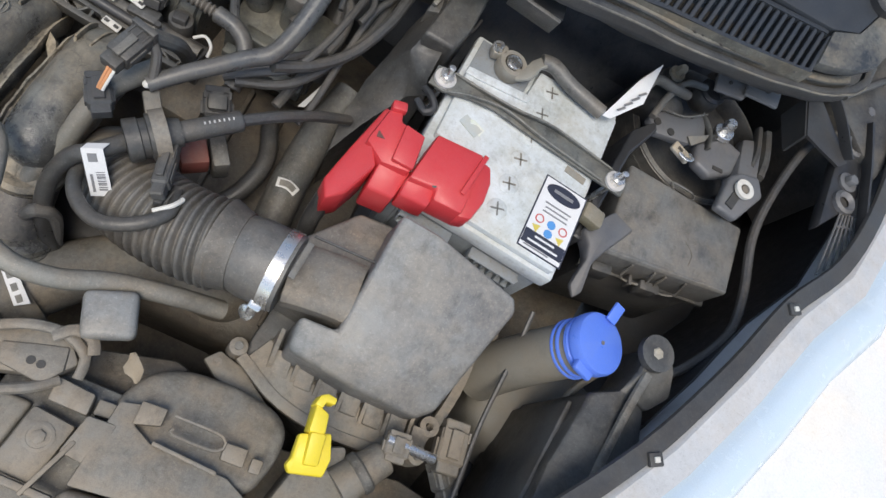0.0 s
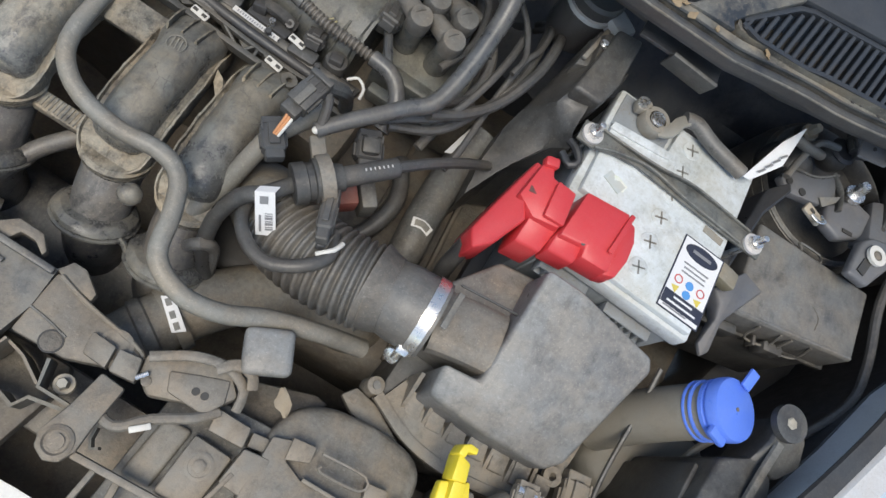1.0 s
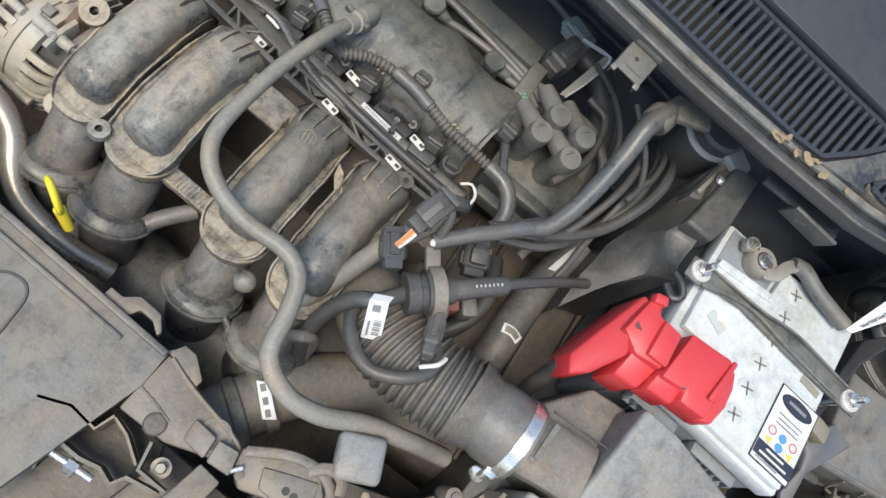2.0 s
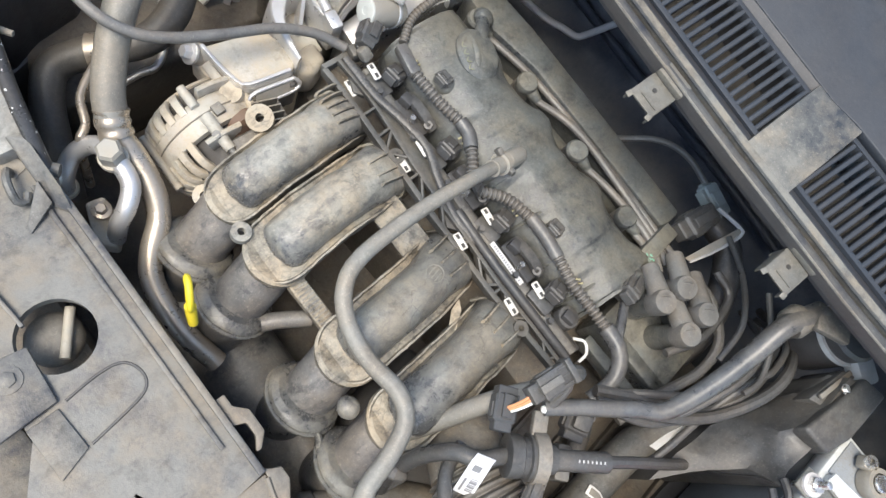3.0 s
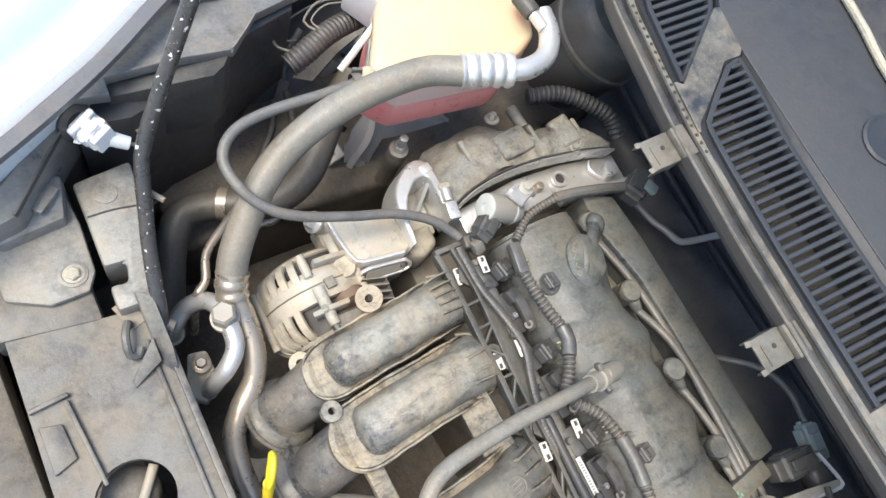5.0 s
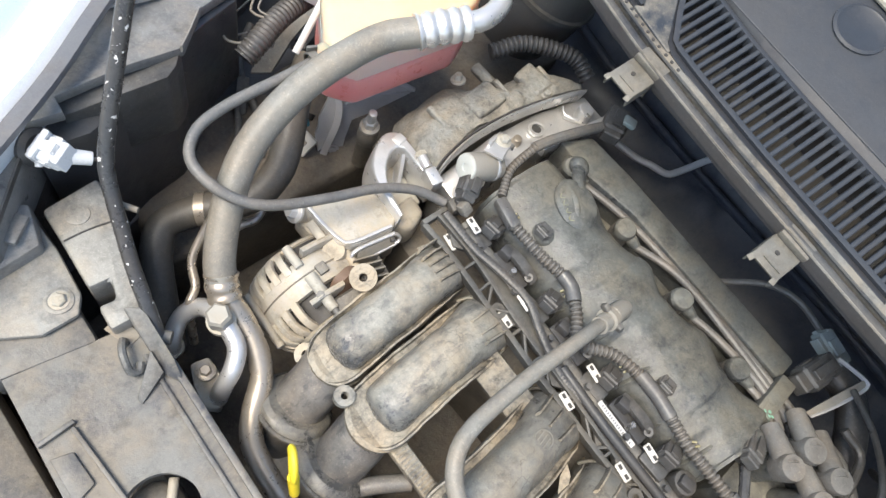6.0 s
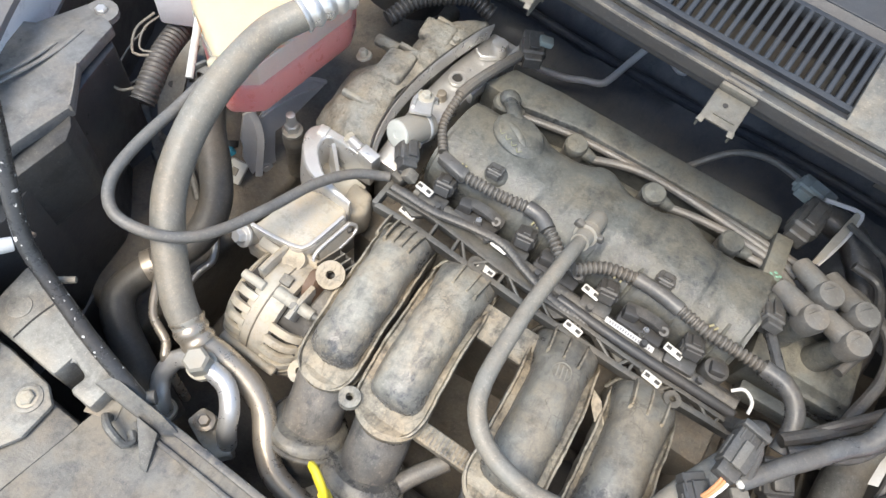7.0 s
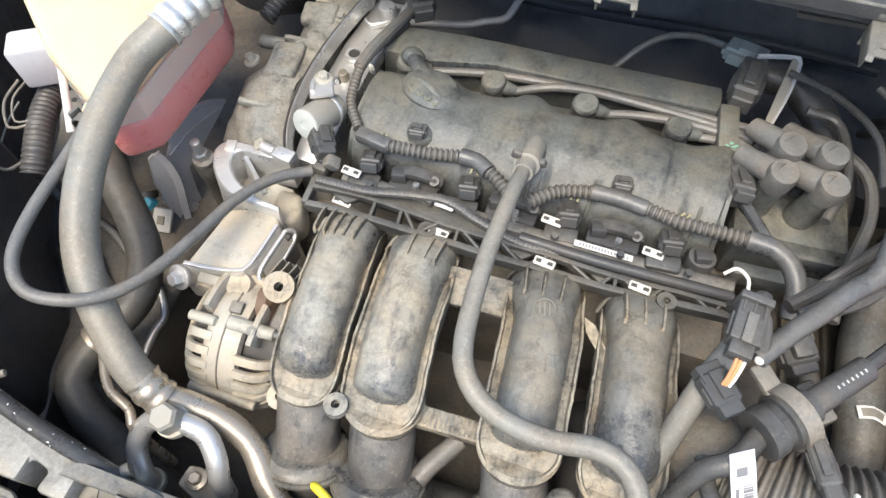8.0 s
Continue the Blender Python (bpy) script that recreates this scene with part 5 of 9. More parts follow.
part("deck", prism([(-0.205, -0.138), (-0.205, -0.150), (-0.05, -0.158), (0.16, -0.155), (0.165, -0.128), (-0.02, -0.132)], -0.022, -0.012, 0.002), SOOT, rail)
part("tube", sweep([(-0.02, -0.157, 0.006), (0.05, -0.158, 0.004), (0.16, -0.152, -0.004)], 0.0050, 12, 0.02), SOOT, rail)
part("loom", sweep([(-0.206, -0.157, 0.009), (-0.184, -0.157, 0.010), (-0.158, -0.156, 0.011), (-0.124, -0.149, 0.012), (-0.090, -0.145, 0.012), (-0.061, -0.153, 0.010), (-0.040, -0.158, 0.008), (-0.014, -0.162, 0.006), (0.03, -0.158, 0.002)], (0.0046, 0.0036), 10, 0.004, ribs=(0.0034, 0.0002, 0, 1)), LINE, rail, "taped wire bundle")
part("paper_strip", box((0.050, -0.1478, 0.0062), (0.050, 0.0056, 0.0006), (0, 3, 1), 0), CLOTH, rail, "white strip label with small print")
for i in range(16):
    part("print_mark", box((0.030 + i * 0.0027, -0.1482, 0.0078 - i * 0.00014), (0.0013, 0.0026, 0.0003), (0, 3, 1), 0), GREYINK, rail)


def spring_clip(at, rz):
    t = thing("injector_clip", at, "bright metal retaining clip on the wiring rail", "clip", "metal clips on the wiring rail")
    m = pose(*at, 8, 0, rz)
    part("blade", box(at, (0.018, 0.0078, 0.0020), (8, 0, rz), 0.0009, 1), IVORY, t)
    for dx in (-0.005, 0.005):
        part("slot", box(m @ V(dx, 0.0, 0.0013), (0.0048, 0.0030, 0.0008), (8, 0, rz), 0), PIT, t)


for p in ((-0.180, -0.142, 0.012), (0.002, -0.135, 0.010), (0.09, -0.137, 0.006), (-0.181, -0.166, -0.002), (-0.088, -0.172, 0.002), (0.006, -0.174, 0.006), (0.086, -0.170, 0.002), (-0.09, -0.148, 0.010)):
    spring_clip(p, -6)


def injector(x):
    t = thing("fuel_injector", (x, -0.125, 0.0), "black fuel injector with a wiring plug", "fuel injector", "fuel injectors")
    part("body", cyl((x, -0.135, -0.03), (x, -0.122, 0.006), 0.009, 0.008, 16, 0.002), BLACK, t)
    connector("plug", (x + 0.002, -0.124, 0.008), (0.019, 0.016, 0.013), (-25, 0, 10), t, SOOT)
    part("seat", box((x, -0.140, -0.004), (0.03, 0.016, 0.014), (0, 0, 4), 0.003), BLACK, t)


WIREY = surface("dull_yellow_wire", (0.40, 0.36, 0.16), (0.3, 0.28, 0.22), 0.4, 0.5)
for x in (-0.170, -0.078, 0.012, 0.10):
    injector(x)
    for k in range(3):
        solid("plug_wire", sweep([(x + 0.003 * k, -0.112, 0.014), (x + 0.003 * k + 0.002, -0.106, 0.020), (x + 0.002 * k + 0.006, -0.102, 0.024)], 0.0011, 6, 0.004), (WIREY, LINE, WIREY)[k], "thin wire into an injector plug", "wire", "wires at the injector plugs")
    solid("rail_plug", box((x + 0.030, -0.128, 0.004), (0.014, 0.012, 0.012), (-10, 0, 12), 0.002), SOOT, "small black clip block on the wiring rail", "clip", "clip blocks on the wiring rail")


def injector_bridge(x):
    t = thing("injector_bridge", (x, -0.13, -0.01), "dark moulded bridge between two injectors", "bracket", "bridges between the injectors")
    part("bar", box((x, -0.132, -0.004), (0.046, 0.018, 0.010), (-10, 0, 0), 0.003), SOOT, t)
    part("hump", sweep([(x - 0.02, -0.122, 0.0), (x - 0.006, -0.124, 0.008), (x + 0.01, -0.124, 0.008), (x + 0.022, -0.122, 0.0)], (0.006, 0.004), 8, 0.005, None, True, 4), BLACK, t)
    part("stud", cyl((x + 0.004, -0.137, 0.0), (x + 0.004, -0.136, 0.010), 0.004, 0.003, 10), STEEL, t)
    part("eyelet", lathe([(0.002, 0), (0.0045, 0), (0.0045, 0.003), (0.002, 0.003)], (x + 0.018, -0.126, 0.006), (0, -0.4, 1), 14, None, False), BLACK, t)


for x in (-0.125, -0.034, 0.056):
    injector_bridge(x)
t = thing("fuel_rail", (-0.02, -0.145, 0.0), "dark steel fuel rail under the wiring", "fuel rail")
part("pipe", sweep([(-0.19, -0.140, -0.006), (0.0, -0.146, -0.006), (0.16, -0.142, -0.010)], 0.008, 14, 0.04), DARK, t)
part("cap", cyl((0.13, -0.128, -0.02), (0.13, -0.126, 0.004), 0.012, 0.012, 18, 0.002), BLACK, t)
solid("wire_ring", sweep([(0.149, -0.136, 0.002), (0.158, -0.130, 0.006), (0.168, -0.136, 0.005), (0.170, -0.146, 0.001)], 0.0016, 8, 0.003), IVORY, "thin white wire loop", "wire loop")

# ---- corrugated engine harness ----
hz = 0.022
har = thing("engine_harness", (0, -0.11, 0.0), "dusty corrugated black wiring conduit along the valve cover", "wiring harness")
part("conduit", sweep([(-0.214, -0.031, 0.024), (-0.207, -0.073, 0.022), (-0.188, -0.102, hz)], 0.005, 12, 0.004, ribs=(0.0045, 0.0016, 0, 1)), BELLOWS, har)
part("sleeve", box((-0.170, -0.110, hz), (0.034, 0.013, 0.012), (0, 0, -10), 0.003), TAPED, har)
part("conduit", sweep([(-0.155, -0.112, hz), (-0.117, -0.109, hz), (-0.088, -0.103, hz)], 0.0064, 14, 0.004, ribs=(0.0048, 0.002, 0, 1)), BELLOWS, har)
part("sleeve", sweep([(-0.09, -0.103, hz), (-0.075, -0.104, hz), (-0.062, -0.112, hz)], 0.0075, 12, 0.006), TAPED, har)
part("conduit", sweep([(-0.064, -0.110, hz), (-0.05, -0.119, hz), (-0.035, -0.133, hz)], 0.0063, 14, 0.004, ribs=(0.0048, 0.002, 0, 1)), BELLOWS, har)
part("conduit", sweep([(-0.022, -0.132, hz), (0.0, -0.113, hz), (0.03, -0.104, hz)], 0.0063, 14, 0.004, ribs=(0.0048, 0.002, 0, 1)), BELLOWS, har)
part("taped_run", sweep([(0.028, -0.104, hz), (0.053, -0.104, hz), (0.075, -0.107, hz)], 0.0072, 12, 0.006), TAPED, har)
part("conduit", sweep([(0.072, -0.106, hz), (0.102, -0.111, hz), (0.135, -0.111, hz), (0.16, -0.111, hz)], 0.0064, 14, 0.004, ribs=(0.0048, 0.002, 0, 1)), BELLOWS, har)
part("taped_run", sweep([(0.158, -0.111, hz), (0.180, -0.113, hz), (0.195, -0.122, 0.018), (0.204, -0.138, 0.010), (0.205, -0.16, 0.0)], 0.0085, 12, 0.006), TAPED, har)
part("taped_run", sweep([(0.176, -0.110, hz), (0.165, -0.090, 0.018), (0.152, -0.066, 0.012)], 0.005, 10, 0.006), TAPED, har)

# ---- breather hose ----
t = thing("breather_hose", (0.1, -0.33, 0.04), "long grey rubber breather hose curving over the intake runners", "hose")
part("hose", sweep([(-0.031, -0.116, 0.047), (-0.032, -0.150, 0.060), (-0.033, -0.180, 0.066), (-0.034, -0.222, 0.068), (-0.030, -0.283, 0.066), (-0.018, -0.309, 0.062), (0.006, -0.323, 0.056), (0.042, -0.327, 0.052), (0.077, -0.322, 0.050), (0.100, -0.331, 0.048), (0.114, -0.358, 0.044), (0.126, -0.392, 0.040), (0.157, -0.405, 0.032), (0.191, -0.398, 0.022), (0.225, -0.378, 0.010), (0.270, -0.360, -0.006), (0.31, -0.345, -0.03)], lambda u: 0.0064 + 0.0028 * u, 14, 0.008), GREYHOSE, t)
na, nd = V(-0.0295, -0.078, 0.030), V(-0.0015, -0.052, 0.022).normalized()
part("valve", lathe([(0.0070, -0.006), (0.0088, -0.002), (0.0092, 0.004), (0.0092, 0.020), (0.0100, 0.021), (0.0100, 0.024), (0.0086, 0.025), (0.0086, 0.048)], na, nd, 22), SOLENOID, t, "dull grey breather valve stub")
part("clamp", lathe([(0.0096, 0.026), (0.0112, 0.0265), (0.0112, 0.0345), (0.0096, 0.035)], na, nd, 22), SOLENOID, t)
part("clamp_ear", box(na + nd * 0.030 + V(-0.010, 0, 0.008), (0.008, 0.006, 0.008), (0, 20, 0), 0.0015), DARK, t)
part("clamp_ear", box(na + nd * 0.030 + V(0.012, 0, 0.004), (0.007, 0.006, 0.007), (0, -20, 0), 0.0015), DARK, t)
part("valve_foot", cyl((-0.0295, -0.082, 0.010), (-0.0295, -0.082, 0.034), 0.012, 0.010, 18, 0.002), COVER, t)

# ---- timing cover ----
tc = thing("timing_cover", (-0.28, -0.02, -0.12), "dust-caked timing belt cover at the engine's end", "timing cover")
inner = spline([(-0.250, -0.140, -0.010), (-0.256, -0.127, 0.006), (-0.264, -0.094, 0.011), (-0.267, -0.045, 0.012), (-0.263, 0.007, 0.012), (-0.254, 0.064, 0.010), (-0.250, 0.088, 0.0)], 0.0025)
outer = spline([(-0.290, -0.150, -0.03), (-0.321, -0.131, -0.012), (-0.332, -0.104, -0.008), (-0.338, -0.066, -0.008), (-0.330, -0.036, -0.008), (-0.306, -0.008, -0.004), (-0.310, 0.017, -0.004), (-0.304, 0.045, -0.004), (-0.288, 0.070, -0.004), (-0.270, 0.085, -0.01)], 0.0025)
rows = []
for i in range(80):
    a, o = inner[int(i * (len(inner) - 1) / 79)], outer[int(i * (len(outer) - 1) / 79)]
    row = []
    for k in range(24):
        t_ = k / 23
        q = a.lerp(o, t_)
        q.z += 0.010 * math.sin(math.pi * min(1.0, t_ * 1.15)) - 0.014 * max(0.0, (t_ - 0.72) / 0.28) ** 2 + (0.003 if 0.32 < t_ < 0.62 and 28 < i < 46 else 0.0) - (0.004 if i in (49, 50, 51) and t_ > 0.2 else 0.0)
        row.append(q)
    rows.append(row)
part("shell", rough_up(rough_up(loft(rows, -0.16), 0.0045, 30), 0.0022, 95), TIMING, tc, sharp=1.1)
part("gasket", sweep([q + V(0.002, 0, 0.002) for q in inner[2:-2:6]], (0.0014, 0.0024), 8, 0.01), SOOT, tc, "black rubber gasket line")
for y, x, l in ((-0.098, -0.298, 0.030), (-0.010, -0.288, 0.036), (0.048, -0.280, 0.034)):
    part("rib", rough_up(box((x, y, 0.012), (l, 0.006, 0.008), (0, 6, 8), 0.002), 0.0006, 90), TIMING, tc)
part("boss", rough_up(box((-0.292, -0.040, 0.013), (0.032, 0.044, 0.012), (0, -6, 6), 0.004, 3), 0.0015, 60), TIMING, tc)
part("boss", rough_up(box((-0.285, 0.030, 0.012), (0.038, 0.028, 0.012), (0, -4, 8), 0.004, 3), 0.0015, 60), TIMING, tc)
part("pipe_stub", cyl((-0.342, -0.001, -0.012), (-0.312, -0.002, -0.008), 0.007, 0.007, 14, 0.001), TIMING, tc)
bolt(tc, (-0.331, -0.040, 0.000), (-0.3, 0, 1), 0.005, 0.008, ALU_DUST)
bolt(tc, (-0.262, 0.030, 0.014), (0, 0, 1), 0.004, 0.005, TIMING)
hp = thing("cylinder_head_end", (-0.235, -0.03, -0.1), "bare aluminium end of the cylinder head", "cylinder head")
part("face", prism([(-0.250, -0.128), (-0.222, -0.128), (-0.220, -0.02), (-0.216, 0.02), (-0.210, 0.09), (-0.246, 0.09), (-0.257, 0.02), (-0.260, -0.045)], -0.10, [-0.014, -0.016, -0.012, -0.008, -0.006, -0.006, -0.008, -0.012], 0.003), ALU, hp)
part("edge_wall", sweep([q + V(0.0062, 0, -0.002) for q in inner[4:-4:6]], (0.0016, 0.011), 8, 0.01, None, True, 4), ALU, hp, "bright machined edge of the head")
part("far_wall", sweep([(-0.214, -0.01, -0.004), (-0.211, 0.03, -0.002), (-0.206, 0.088, 0.0)], (0.0035, 0.008), 8, 0.01, None, True, 4), ALU, hp)
part("hole_boss", lathe([(0.006, 0), (0.0095, 0), (0.0095, 0.004), (0.006, 0.004)], (-0.240, 0.006, -0.009), (0, 0, 1), 22, None, False), ALU, hp)
part("hole", cyl((-0.240, 0.006, -0.010), (-0.240, 0.006, -0.0075), 0.0062, 0.0062, 20), PIT, hp)
part("rib", sweep([(-0.246, 0.052, -0.004), (-0.236, 0.046, -0.004), (-0.222, 0.056, -0.004)], (0.002, 0.004), 8, 0.006), ALU, hp)
part("screw_post", cyl((-0.226, 0.066, -0.01), (-0.226, 0.066, 0.010), 0.010, 0.009, 18, 0.002), ALU, hp)
part("dowel", cyl((-0.240, -0.024, -0.012), (-0.240, -0.024, -0.002), 0.006, 0.005, 14, 0.001), GOLD, hp)
vs = thing("cam_solenoid", (-0.23, -0.12, 0.0), "dull metal cam timing solenoid with a round end", "solenoid")
sa = V(0.26, 0.90, -0.34).normalized()
part("can", lathe([(0.0140, 0), (0.0148, 0.002), (0.0148, 0.036), (0.0125, 0.042)], (-0.228, -0.122, 0.036), sa, 30), SOLENOID, vs)
part("end_disc", lathe([(0.0142, 0), (0.0140, 0.0015), (0.0125, 0.0022), (0.004, 0.0024), (0.0036, 0.0016)], (-0.228, -0.122, 0.036), -sa, 30), surface("pale_zinc_cap", (0.50, 0.53, 0.50), (0.5, 0.46, 0.4), 0.35, 0.4, 0.2, 0.1), vs, "pale zinc end cap")
part("seam", lathe([(0.0150, 0.030), (0.0156, 0.031), (0.0156, 0.033), (0.0150, 0.034)], (-0.228, -0.122, 0.036), sa, 30), ALU, vs)
part("strap", strip([(-0.222, -0.096, 0.046), (-0.228, -0.084, 0.045), (-0.231, -0.074, 0.042), (-0.233, -0.064, 0.034), (-0.234, -0.060, 0.022)], 0.022, 0.003), ALU, vs)
part("strap_rim", strip([(-0.232, -0.094, 0.0475), (-0.238, -0.076, 0.044), (-0.242, -0.064, 0.034)], 0.003, 0.004), ALU, vs)
bolt(vs, (-0.230, -0.075, 0.044), (0, 0.15, 1), 0.005, 0.006, ALU_DUST)
connector("plug", (-0.212, -0.128, 0.026), (0.020, 0.020, 0.018), (10, 25, 40), vs)
part("tape", box((-0.198, -0.142, 0.018), (0.014, 0.012, 0.010), (10, 45, 20), 0.002), SEAL, vs, "grey tape wrap")

# ---- engine mount ----
em = thing("engine_mount", (-0.27, -0.2, -0.1), "cast aluminium engine mount bracket, bright with dust", "engine mount")
def band(outer, inner, z1, z0, flare, bm=None):
    """A wall between two lines in plan, rounded along its top and flared to its foot."""
    b = bmesh.new()
    o, i_ = spline([(x, y, 0) for x, y in outer], 0.002), spline([(x, y, 0) for x, y in inner], 0.002)
    n = 48
    rows = []
    for k in range(n):
        a, c = o[round(k * (len(o) - 1) / (n - 1))], i_[round(k * (len(i_) - 1) / (n - 1))]
        d = (a - c).normalized()
        rows.append([b.verts.new(V(p.x, p.y, z)) for p, z in ((a + d * flare, z0), (a, z1 - 0.004), (a - d * 0.001, z1 - 0.0014), (a - d * 0.003, z1), (c + d * 0.0025, z1 + 0.0005), (c + d * 0.0008, z1 - 0.0006), (c, z1 - 0.003), (c - d * 0.001, z0))])
    for p, q in zip(rows[:-1], rows[1:]):
        for k in range(8):
            b.faces.new((p[k], p[(k + 1) % 8], q[(k + 1) % 8], q[k]))
    b.faces.new(rows[0])
    b.faces.new(rows[-1][::-1])
    return b if bm is None else join(bm, b)


part("arch", band([(-0.240, -0.137), (-0.269, -0.139), (-0.293, -0.140), (-0.306, -0.143), (-0.312, -0.154), (-0.307, -0.169), (-0.292, -0.186), (-0.275, -0.195), (-0.251, -0.198), (-0.226, -0.199)],
                  [(-0.240, -0.147), (-0.262, -0.1485), (-0.279, -0.149), (-0.288, -0.150), (-0.291, -0.157), (-0.287, -0.168), (-0.276, -0.179), (-0.264, -0.186), (-0.250, -0.190), (-0.228, -0.193)], 0.008, -0.034, 0.005), ALU, em)
part("arch_pad", box((-0.298, -0.1475, 0.0088), (0.010, 0.012, 0.0024), (0, 0, 12), 0.0009), ALU, em)
part("table", prism([(-0.276, -0.202), (-0.236, -0.192), (-0.223, -0.206), (-0.229, -0.250), (-0.238, -0.260), (-0.288, -0.266)], -0.034, [-0.006, -0.003, -0.003, -0.005, -0.006, -0.008], 0.0035, None, 3), ALU_DUST, em)
part("skirt", prism([(-0.282, -0.202), (-0.234, -0.190), (-0.216, -0.202), (-0.223, -0.252), (-0.238, -0.268), (-0.294, -0.272)], -0.062, [-0.030, -0.028, -0.024, -0.026, -0.028, -0.032], 0.004, None, 3), ALU_DUST, em)
part("table_rim", sweep([(-0.288, -0.2635, -0.0075), (-0.262, -0.2615, -0.0065), (-0.240, -0.257, -0.005), (-0.2315, -0.249, -0.004), (-0.2255, -0.207, -0.0025)], (0.0018, 0.0024), 8, 0.006, None, True, 5), ALU, em)
part("slot_rim", sweep([(-0.2205, -0.206, -0.011), (-0.2255, -0.246, -0.013), (-0.2225, -0.254, -0.019), (-0.2180, -0.250, -0.024), (-0.2140, -0.208, -0.022), (-0.2165, -0.201, -0.016), (-0.2205, -0.206, -0.011)], 0.0022, 8, 0.003), ALU, em)
part("side_groove", sheet([(-0.2205, -0.206, -0.012), (-0.2255, -0.246, -0.014), (-0.2185, -0.250, -0.023), (-0.2145, -0.208, -0.021)], 0.003), DARK, em)
part("front_recess", box((-0.262, -0.266, -0.020), (0.026, 0.010, 0.014), (24, 0, 2), 0.002), SOLENOID, em)
part("side_hole", cyl((-0.224, -0.208, -0.014), (-0.2155, -0.209, -0.016), 0.0035, 0.0035, 12), PIT, em)
part("neck", prism([(-0.252, -0.158), (-0.226, -0.160), (-0.216, -0.182), (-0.226, -0.198), (-0.246, -0.190)], -0.06, [-0.022, -0.018, -0.018, -0.014, -0.016], 0.007, None, 3), ALU_DUST, em)
part("floor", prism([(-0.298, -0.172), (-0.288, -0.148), (-0.24, -0.152), (-0.236, -0.196), (-0.27, -0.190)], -0.046, -0.030, 0.003), ALU_DUST, em)
part("web", sheet([(-0.284, -0.150, 0.002), (-0.264, -0.166, -0.028), (-0.268, -0.168, -0.032), (-0.288, -0.152, -0.028)], 0.004), ALU, em)
part("foot", box((-0.243, -0.1465, 0.010), (0.020, 0.013, 0.018), (0, 0, -8), 0.002), ALU, em)
part("foot_screw", cyl((-0.270, -0.140, 0.010), (-0.254, -0.144, 0.012), 0.0052, 0.0052, 14, 0.001), ALU, em)
part("foot_screw_tip", cyl((-0.274, -0.139, 0.010), (-0.269, -0.140, 0.010), 0.0066, 0.0066, 6, 0.001), ALU_DUST, em)
part("stud_boss", rough_up(sweep([(-0.240, -0.262, -0.040), (-0.238, -0.264, -0.024), (-0.237, -0.266, -0.012)], lambda u: 0.0150 - 0.004 * u * u, 18, 0.003), 0.0014, 60), ALU_DUST, em)
part("stud_boss", cyl((-0.292, -0.264, -0.030), (-0.292, -0.272, -0.020), 0.0115, 0.010, 18, 0.003), ALU_DUST, em)
bolt(em, (-0.292, -0.272, -0.020), (-0.2, -0.75, 0.6), 0.0068, 0.009, ALU)
st = thing("mount_stud", (-0.335, -0.148, -0.06), "rubber engine mount bush with a steel stud", "mount stud")
part("bush", lathe([(0.0105, -0.10), (0.0100, -0.050), (0.0108, -0.046), (0.0118, -0.036), (0.0118, -0.026), (0.0095, -0.018)], (-0.348, -0.141, -0.026), (0.05, -0.05, 1), 24), LATCH, st)
part("washer", lathe([(0.0112, -0.018), (0.0112, -0.014), (0.009, -0.013)], (-0.348, -0.141, -0.026), (0.05, -0.05, 1), 24), SOLENOID, st)
part("nut", lathe([(0.0078, -0.013), (0.0078, -0.004), (0.0062, -0.002)], (-0.348, -0.141, -0.026), (0.05, -0.05, 1), 6), ALU, st)
part("stud", cyl((-0.348, -0.141, -0.035), (-0.347, -0.142, -0.012), 0.0055, 0.0048, 14, 0.001), ALU, st)

# ---- alternator ----
al = thing("alternator", (-0.21, -0.30, -0.12), "dusty cast aluminium alternator with cooling slots", "alternator")
ac, ax = V(-0.266, -0.291, -0.068), V(1, 0.02, 0)
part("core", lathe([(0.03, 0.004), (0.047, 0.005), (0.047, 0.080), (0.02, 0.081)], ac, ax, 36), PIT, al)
part("housing", lathe([(0.0535, 0.020), (0.0562, 0.023), (0.0575, 0.028), (0.0580, 0.046), (0.0565, 0.052), (0.050, 0.053), (0.050, 0.020)], ac, ax, 52), ALU_DUST, al)
part("end_shield", lathe([(0.018, -0.006), (0.034, -0.005), (0.0455, 0.000), (0.0470, 0.003), (0.044, 0.005), (0.018, 0.002)], ac, ax, 44), ALU_DUST, al)
part("end_shield", lathe([(0.018, 0.078), (0.044, 0.078), (0.0465, 0.081), (0.044, 0.084), (0.030, 0.087), (0.018, 0.088)], ac, ax, 44), ALU_DUST, al)
for e0, e1 in ((0.006, 0.028), (0.052, 0.077)):
    for i in range(20):
        a = math.radians(-40 + 250 * i / 19)
        if (82 if e0 < 0.02 else 64) < math.degrees(a) < (152 if e0 < 0.02 else 108):
            continue
        d = V(0, -math.cos(a), math.sin(a))
        run_ = [(e0 + (e1 - e0) * k, r_) for k, r_ in (((1.0, 0.0555), (0.6, 0.0562), (0.25, 0.0545), (0.0, 0.0490), (-0.12, 0.0430)) if e0 < 0.02 else ((0.0, 0.0562), (0.4, 0.0562), (0.75, 0.0545), (1.0, 0.0490), (1.12, 0.0430)))]
        part("cooling_bar", sweep([ac + ax * h + d * r_ for h, r_ in run_], (0.0042, 0.0030), 8, 0.004, None, True, 4.0, d), ALU_DUST, al)
part("shroud", sweep([ac + V(0.017, -0.056 * math.cos(g), 0.056 * math.sin(g)) for g in [math.radians(d) for d in range(86, 153, 11)]], (0.012, 0.003), 10, 0.008, None, True, 4, (1, 0, 0)), ALU_DUST, al)
